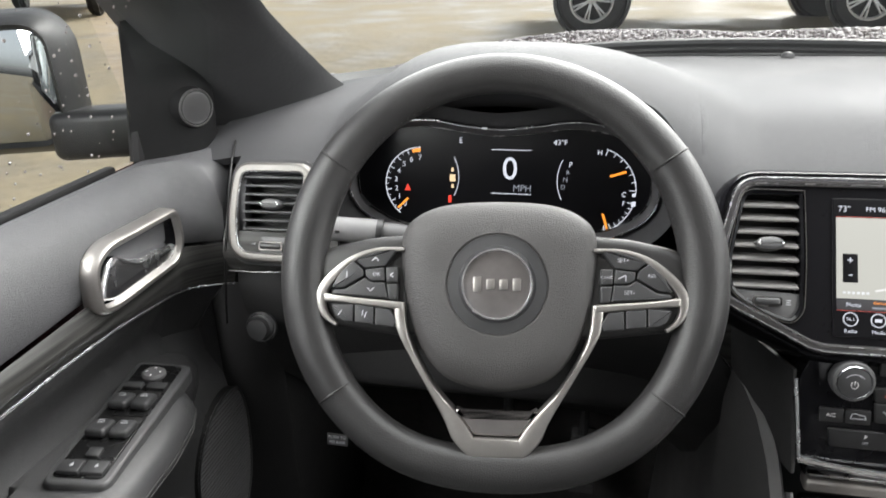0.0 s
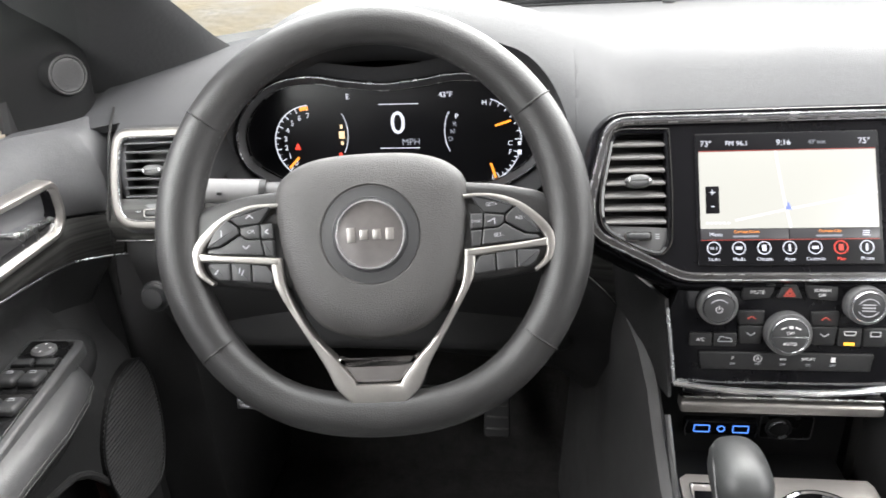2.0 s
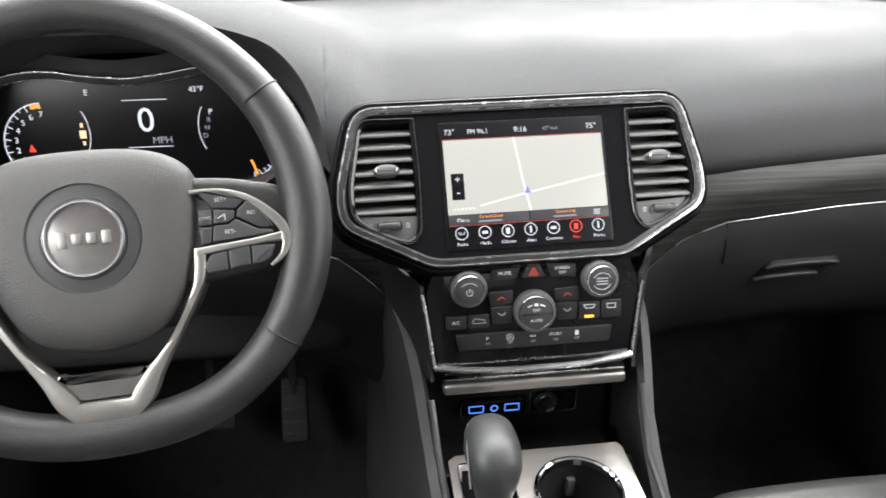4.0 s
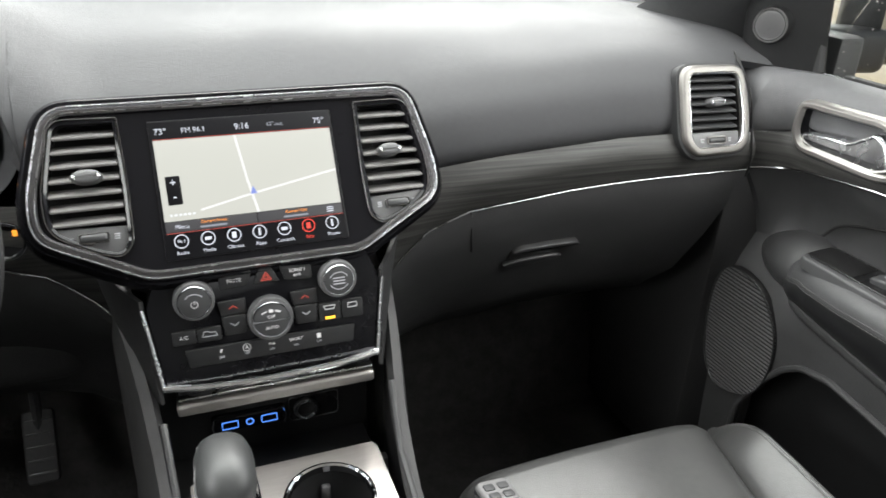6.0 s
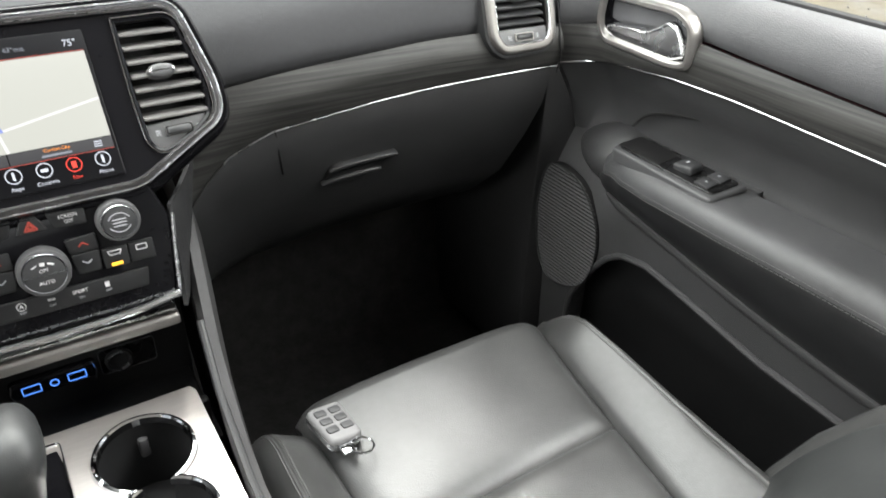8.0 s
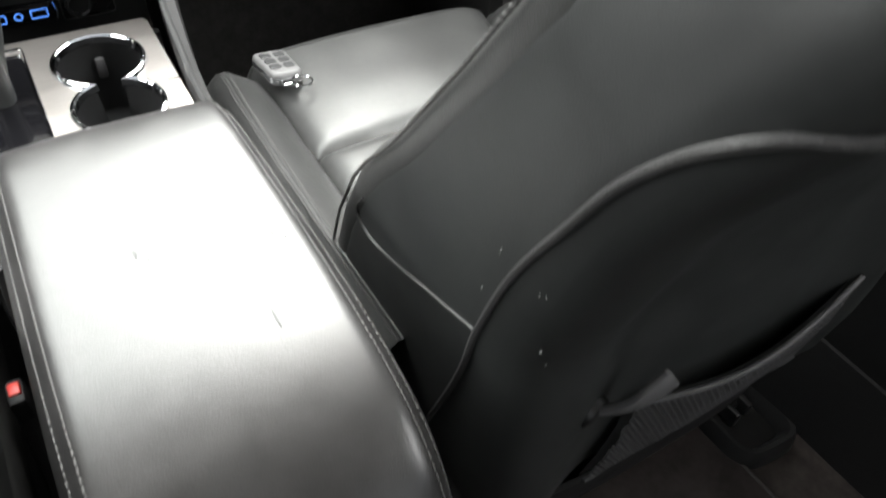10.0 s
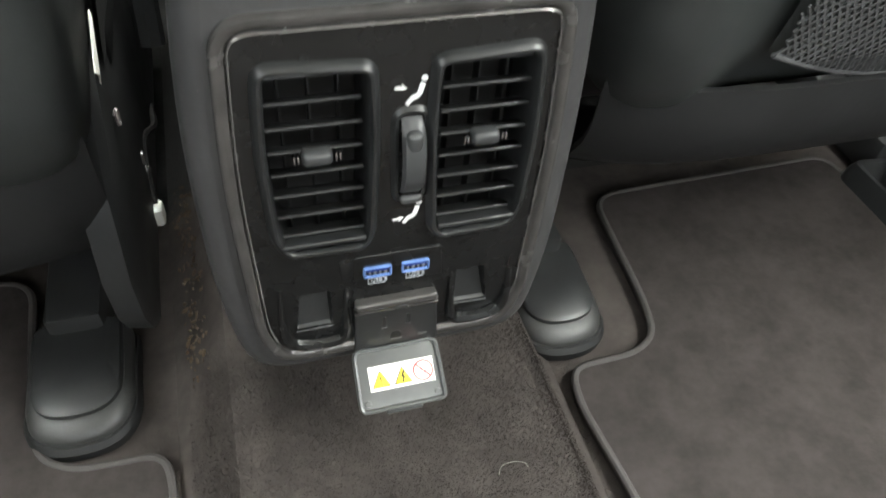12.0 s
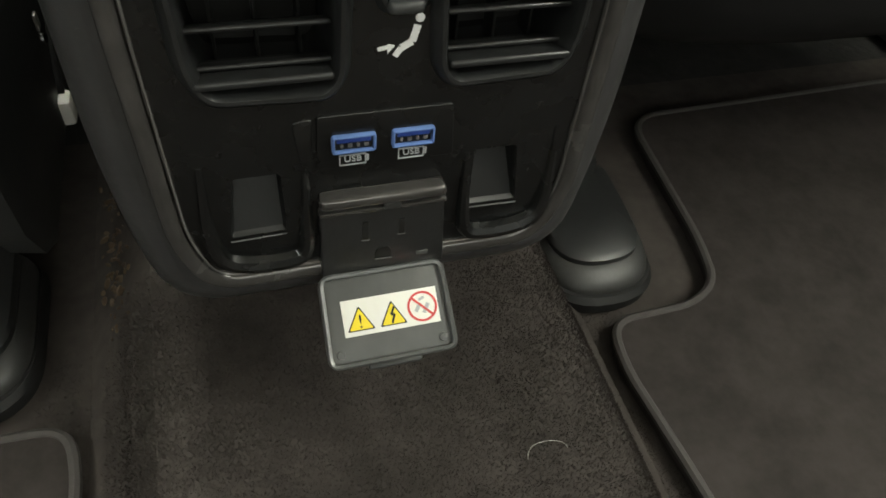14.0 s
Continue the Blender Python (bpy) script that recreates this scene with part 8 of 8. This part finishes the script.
    mi.matrix_local = basis((s * mx, 0.820, 0.868 if s < 0 else 0.874), (1, -s * (0.20 if s > 0 else 0.40), 0), (0, 0.04, 1))
    mo = fillet([(-0.115, 0.088), (0.110, 0.080), (0.120, -0.085), (-0.095, -0.085), (-0.118, -0.055)], [0.045, 0.03, 0.03, 0.035, 0.03], 6)
    if s < 0:
        mo = [(-x, y) for x, y in mo]
    if area2(mo) < 0:
        mo = mo[::-1]
    rows = [[(x, y, z) for x, y in inset(mo, e)] for e, z in ((0.010, 0.002), (0.004, 0.010), (0.0, 0.004), (-0.009, -0.02), (-0.016, -0.055), (0.004, -0.095), (0.045, -0.115))]
    part("housing", loops(rows, True, False, True), BLANK, mi, "black mirror housing")
    part("mirror_glass", slab(inset(mo, 0.010), -0.004, 0.003, 0.001), MIRROR, mi, "mirror glass")
    arm_ = box(-s * 0.175, -0.070, -0.02, 0.17, 0.070, 0.075, 0.016, 4)
    part("mirror_arm", arm_, BLANK, mi, "black mirror foot")
    return d


door(-1, 0.80, -0.026, "front_door", "grey-black driver door with silver handle and window switches")
door(1, 0.715, 0.0, "front_door", "grey-black passenger door with silver handle and armrest")
rng = random.Random(9)
places = []
for _ in range(420):
    v, y = rng.random() ** 1.3 * 0.5, rng.uniform(-0.1, 0.72)
    places.append(((-(0.80 + 0.071 - 0.20 * v ** 1.4), y, 0.80 + 0.46 * v), (-1, 0, 0.2), rng.uniform(0.0006, 0.0022)))
    places.append((((0.715 + 0.071 - 0.20 * v ** 1.4), y, 0.80 + 0.46 * v), (1, 0, 0.2), rng.uniform(0.0005, 0.0016)))
drops("rain_drops", places, None, "small rain drops on the side windows")

# ---- outside: ground and parked cars ----
def ground_z(x, y):
    return -0.52 + 0.62 * min(1.0, max(0.0, (y - 3.0) / 5.0)) ** 1.3 + 0.02 * max(0.0, y - 8)


gx = [-400, -150, -60, -30] + [-20 + i for i in range(41)] + [30, 60, 150, 400]
gy = [-400, -100, -30] + [-12 + i for i in range(40)] + [40, 80, 160, 400]
ground = part("ground", sheet([[(x, y, ground_z(x, min(y, 40)) + 0.02 * noise.noise((x * 0.4, y * 0.4, 0))) for x in gx] for y in gy], 0), GROUND)
tagged(ground, "wet tan gravel lot under an overcast sky", "ground", kind="structure")


def parked_car(name, label, m, paint):
    """A tall estate car: body, glasshouse, four wheels, sills, lamps."""
    car = thing(name, label, "car", m)
    side = [(-2.30, 0.45), (-2.25, 0.85), (-2.05, 1.05), (-0.95, 1.12), (2.0, 1.15), (2.28, 1.05), (2.32, 0.45)]
    rows = []
    for w, k in ((-0.93, 0.96), (-0.95, 1.0), (0.95, 1.0), (0.93, 0.96)):
        rows.append([(x * k, w, z) for x, z in fillet(side, 0.12, 4)])
    part("body", loops(rows, True, True, True), paint, car)
    top = [(-1.00, 1.10), (-0.30, 1.62), (1.70, 1.66), (2.15, 1.12)]
    rows = [[(x * k, w, z if z < 1.3 else z * (1 if abs(w) < 0.8 else 0.99)) for x, z in fillet(top, 0.15, 4)] for w, k in ((-0.84, 0.97), (-0.80, 1.0), (0.80, 1.0), (0.84, 0.97))]
    part("cabin", loops(rows, True, True, True), paint, car)
    for w in (-0.845, 0.845):
        for o in ([(-0.78, 1.17), (-0.26, 1.55), (0.50, 1.57), (0.50, 1.17)], [(0.58, 1.17), (0.58, 1.57), (1.60, 1.57), (1.90, 1.17)]):
            part("window", shifted(slab(fillet(o, 0.04), -0.008, 0.008, 0.002), m=Matrix.Translation((0, w, 0)) @ pose(0, 0, 0, 90)), GLOSS, car, "dark side glass")
        part("sill", box(0, w * 1.10, 0.45, 3.2, 0.06, 0.14, 0.03), PLASTIC, car)
    for x in (-1.42, 1.42):
        for w in (-0.86, 0.86):
            wh = new("wheel")
            wh.parent = car
            wh.matrix_local = Matrix.Translation((x, w, 0.37)) @ pose(0, 0, 0, 90 if w < 0 else -90)
            part("tyre", turned([(0.24, -0.11), (0.34, -0.115), (0.37, -0.08), (0.37, 0.08), (0.34, 0.115), (0.245, 0.11), (0.24, 0.04)], 40), RUBBER, wh)
            part("arch", turned([(0.41, -0.02), (0.43, 0.07), (0.40, 0.075), (0.39, 0.0)], 40), PLASTIC, wh)
            part("rim", band(circle(0.245, 40), [(0, 0.03), (0.0, 0.112), (0.018, 0.115), (0.03, 0.06)]), ALLOY, wh)
            part("disc", turned([(0.17, 0.02), (0.17, 0.035), (0.01, 0.036)], 28), DARK_CHROME, wh)
            for k in range(7):
                a = 2 * math.pi * k / 7
                for e in (-0.10, 0.10):
                    part("spoke", shifted(box(0.135, 0, 0.09, 0.20, 0.020, 0.03, 0.006), m=pose(0, 0, 0, 0, 0, math.degrees(a + e))), ALLOY, wh)
            part("hub_cap", turned([(0.05, 0.05), (0.05, 0.105), (0.04, 0.112), (0.002, 0.113)], 24), ALLOY, wh)
    for w in (-0.66, 0.66):
        part("headlamp", box(-2.20, w, 0.86, 0.16, 0.36, 0.14, 0.04, 3), CHROME, car)
        part("tail_lamp", box(2.25, w, 0.95, 0.10, 0.30, 0.20, 0.04, 3), RED, car)
    part("bumper", box(-2.28, 0, 0.55, 0.14, 1.74, 0.26, 0.06, 3), PLASTIC, car)
    part("bumper", box(2.30, 0, 0.55, 0.12, 1.74, 0.26, 0.06, 3), PLASTIC, car)
    for w in (-1.02, 1.02):
        part("door_mirror", box(-0.62, w, 1.18, 0.14, 0.20, 0.16, 0.04, 3), PLASTIC, car)
    return car


y0 = 8.6
parked_car("parked_car", "dark grey estate car with silver alloy wheels parked ahead", pose(0.95, y0 + 0.95, ground_z(0, y0 + 0.4)), DARK_PAINT)
parked_car("parked_car", "white estate car parked beside on the gravel", pose(-10.5, 12.5, ground_z(-10.5, 12.5), 0, 0, -60), WHITE_PAINT)

# ---- pedals ----
def pedal(name, label, x, y, z, w, h):
    p = thing(name, label, "pedal")
    m = basis((x, y, z), (1, 0, 0), (0, 0.55, 0.83))
    part("pad", slab(fillet([(-w / 2, -h / 2), (w / 2, -h / 2), (w / 2, h / 2), (-w / 2, h / 2)], 0.008), -0.006, 0.004, 0.003), RUBBER, p).matrix_local = m
    for i in range(5):
        part("rib", box(0, -h * 0.36 + h * 0.18 * i, 0.005, w * 0.8, 0.003, 0.003, 0.001), PLASTIC, p).matrix_local = m
    part("arm", tube([(x, y + 0.01, z), (x, y + 0.07, z + 0.16), (x, y + 0.10, z + 0.32)], 0.008, 8), PLASTIC, p)


pedal("accelerator_pedal", "black ribbed accelerator pedal in the footwell", -0.310, 1.0, 0.225, 0.045, 0.11)
pedal("brake_pedal", "black rubber brake pedal in the footwell", -0.435, 0.96, 0.26, 0.075, 0.055)

# ---- loose things by the driver seat ----
rng = random.Random(21)
grit = bmesh.new()
for _ in range(190):
    y = rng.uniform(-0.02, 0.20)
    x = -0.128 - 0.02 * rng.random() - 0.05 * max(0, y - 0.08)
    r = rng.uniform(0.0006, 0.0022)
    z = floor_height(x, y) + r * 0.4 + (0.03 * rng.random() if rng.random() < 0.5 else 0)
    bmesh.ops.create_icosphere(grit, subdivisions=1, radius=r, matrix=Matrix.Translation((x, y, z)) @ pose(0, 0, 0, rng.uniform(0, 90), rng.uniform(0, 90), 0) @ Matrix.Diagonal((1, rng.uniform(0.5, 2.2), 0.7, 1)))
tagged(part("crumbs", grit, DIRT), "brown grit and crumbs beside the console", "dirt", kind="stuff")
plug = thing("cable_connector", "small cream cable connector under the driver seat", "connector")
part("body", box(-0.154, 0.109, 0.098, 0.012, 0.016, 0.018, 0.003), LABEL_WHITE, plug)
part("cable", tube(curve([(-0.154, 0.112, 0.106), (-0.156, 0.15, 0.14), (-0.150, 0.20, 0.12), (-0.158, 0.26, 0.10)], 6), 0.003, 6), RUBBER, plug)
clip = thing("plastic_clip", "small clear plastic ring clip beside the driver seat", "clip")
part("ring", tube([(-0.152, 0.067 + 0.0045 * math.cos(a), 0.231 + 0.0055 * math.sin(a)) for a in [2 * math.pi * i / 20 for i in range(20)]], 0.0012, 6, True), WATER, clip)
part("tab", box(-0.1535, 0.067, 0.231, 0.002, 0.007, 0.008, 0.001), PLASTIC, clip)
foil = thing("metal_bracket", "small bright metal bracket under the driver seat", "bracket")
part("plate", box(-0.152, 0.112, 0.157, 0.002, 0.006, 0.010, 0.0008), SATIN, foil)
part("bolt", shifted(turned([(0.0035, 0), (0.0035, 0.002), (0.0022, 0.003), (0.0004, 0.003)], 12), m=basis((-0.1515, 0.107, 0.149), (0, 1, 0), (0, 0, 1))), MID_CHROME, foil)
hair = tagged(part("hair_strand", tube([(0.072 + 0.011 * math.cos(a), -0.168 + 0.008 * math.sin(a), floor_height(0.07, 0) + 0.0035 + 0.001 * math.sin(3 * a)) for a in [0.2 + 0.24 * i for i in range(13)]], 0.00008, 5), LABEL_WHITE), "single pale curled hair on the carpet", "hair")

# ---- carpet pile near the camera ----
def pile(name, count, height, x0, x1, y0, y1, zf, keep, mat, label):
    """Short carpet tufts, one blade each."""
    r = np.random.RandomState(7)
    px, py = r.uniform(x0, x1, count), r.uniform(y0, y1, count)
    verts, faces = [], []
    fade = r.uniform(0, 0.05, count)
    for x, y, e in zip(px, py, fade):
        if not keep(x, y) or min(x - x0, x1 - x, y - y0, y1 - y) < e:
            continue
        a, lean, h = r.uniform(0, 6.283), r.uniform(-0.8, 0.8, 2), height * r.uniform(0.6, 1.3)
        dx, dy = 0.0003 * math.cos(a), 0.0003 * math.sin(a)
        z = zf(x, y)
        k = len(verts)
        verts += [(x - dx, y - dy, z - 0.0005), (x + dx, y + dy, z - 0.0005), (x + lean[0] * h, y + lean[1] * h, z + h)]
        faces.append((k, k + 1, k + 2))
    mesh = bpy.data.meshes.new(name)
    mesh.from_pydata(verts, [], faces)
    mesh.materials.append(mat)
    ob = new(name, mesh)
    return tagged(ob, label, "carpet pile", kind="stuff")


pile("carpet_pile", 260000, 0.0017, -0.20, 0.20, -0.36, 0.0, floor_height, lambda x, y: True, CARPET, "short dark charcoal carpet pile on the tunnel")

# ---- scuffs and lint ----
rng = random.Random(5)
marks = [(0.041, 0.050, 0.0011, 9.0), (-0.014, 0.132, 0.0016, 3.0), (-0.008, 0.125, 0.0010, 3.5), (-0.017, 0.139, 0.0008, 3.0), (0.064, 0.113, 0.0017, 3.5), (0.058, 0.120, 0.0011, 3.0), (0.068, 0.120, 0.0009, 4.0), (0.061, 0.104, 0.0008, 4.5), (0.070, 0.107, 0.0010, 3.0), (0.054, 0.127, 0.0007, 3.0)]
for x, y, size, long in marks:
    e = math.asin(abs(x - LX) / LW * math.sin(math.pi / 2 * 0.80)) / (math.pi / 2 * 0.80)
    z = float(np.interp(y, [q[0] for q in spine[::-1]], [q[1] for q in spine[::-1]])) - 0.045 * max(0.0, (e - 0.62) / 0.38) ** 2 - 0.0045 * e * e
    o = [(x + size * rng.uniform(0.45, 1.0) * math.cos(a), y + long * size * rng.uniform(0.45, 1.0) * math.sin(a)) for a in [2 * math.pi * k / 11 for k in range(11)]]
    part("scuff_mark", loops([[(p, q, z - 0.002) for p, q in o], [(p, q, z + 0.0004) for p, q in o]], True, True, True), BUTTON, lid, "dark scuff on the leather")
lint = []
for x, y, z, l in ((0.1450, -0.009, 0.613, 0.006), (0.1450, 0.001, 0.574, 0.005), (0.1480, -0.050, 0.574, 0.004), (0.1460, -0.047, 0.615, 0.003), (0.1460, -0.042, 0.612, 0.003), (0.1560, -0.049, 0.556, 0.003)):
    d = Vector((0.0, rng.uniform(-0.5, 0.5), 1)).normalized() * l
    lint.append(tube([Vector((x - 0.0008, y, z)), Vector((x - 0.0008, y, z)) + d * 0.7], 0.00022, 5))
tagged(part("lint", merged(*lint), PRINT_WHITE), "pale lint specks on the seat back", "lint", kind="stuff")
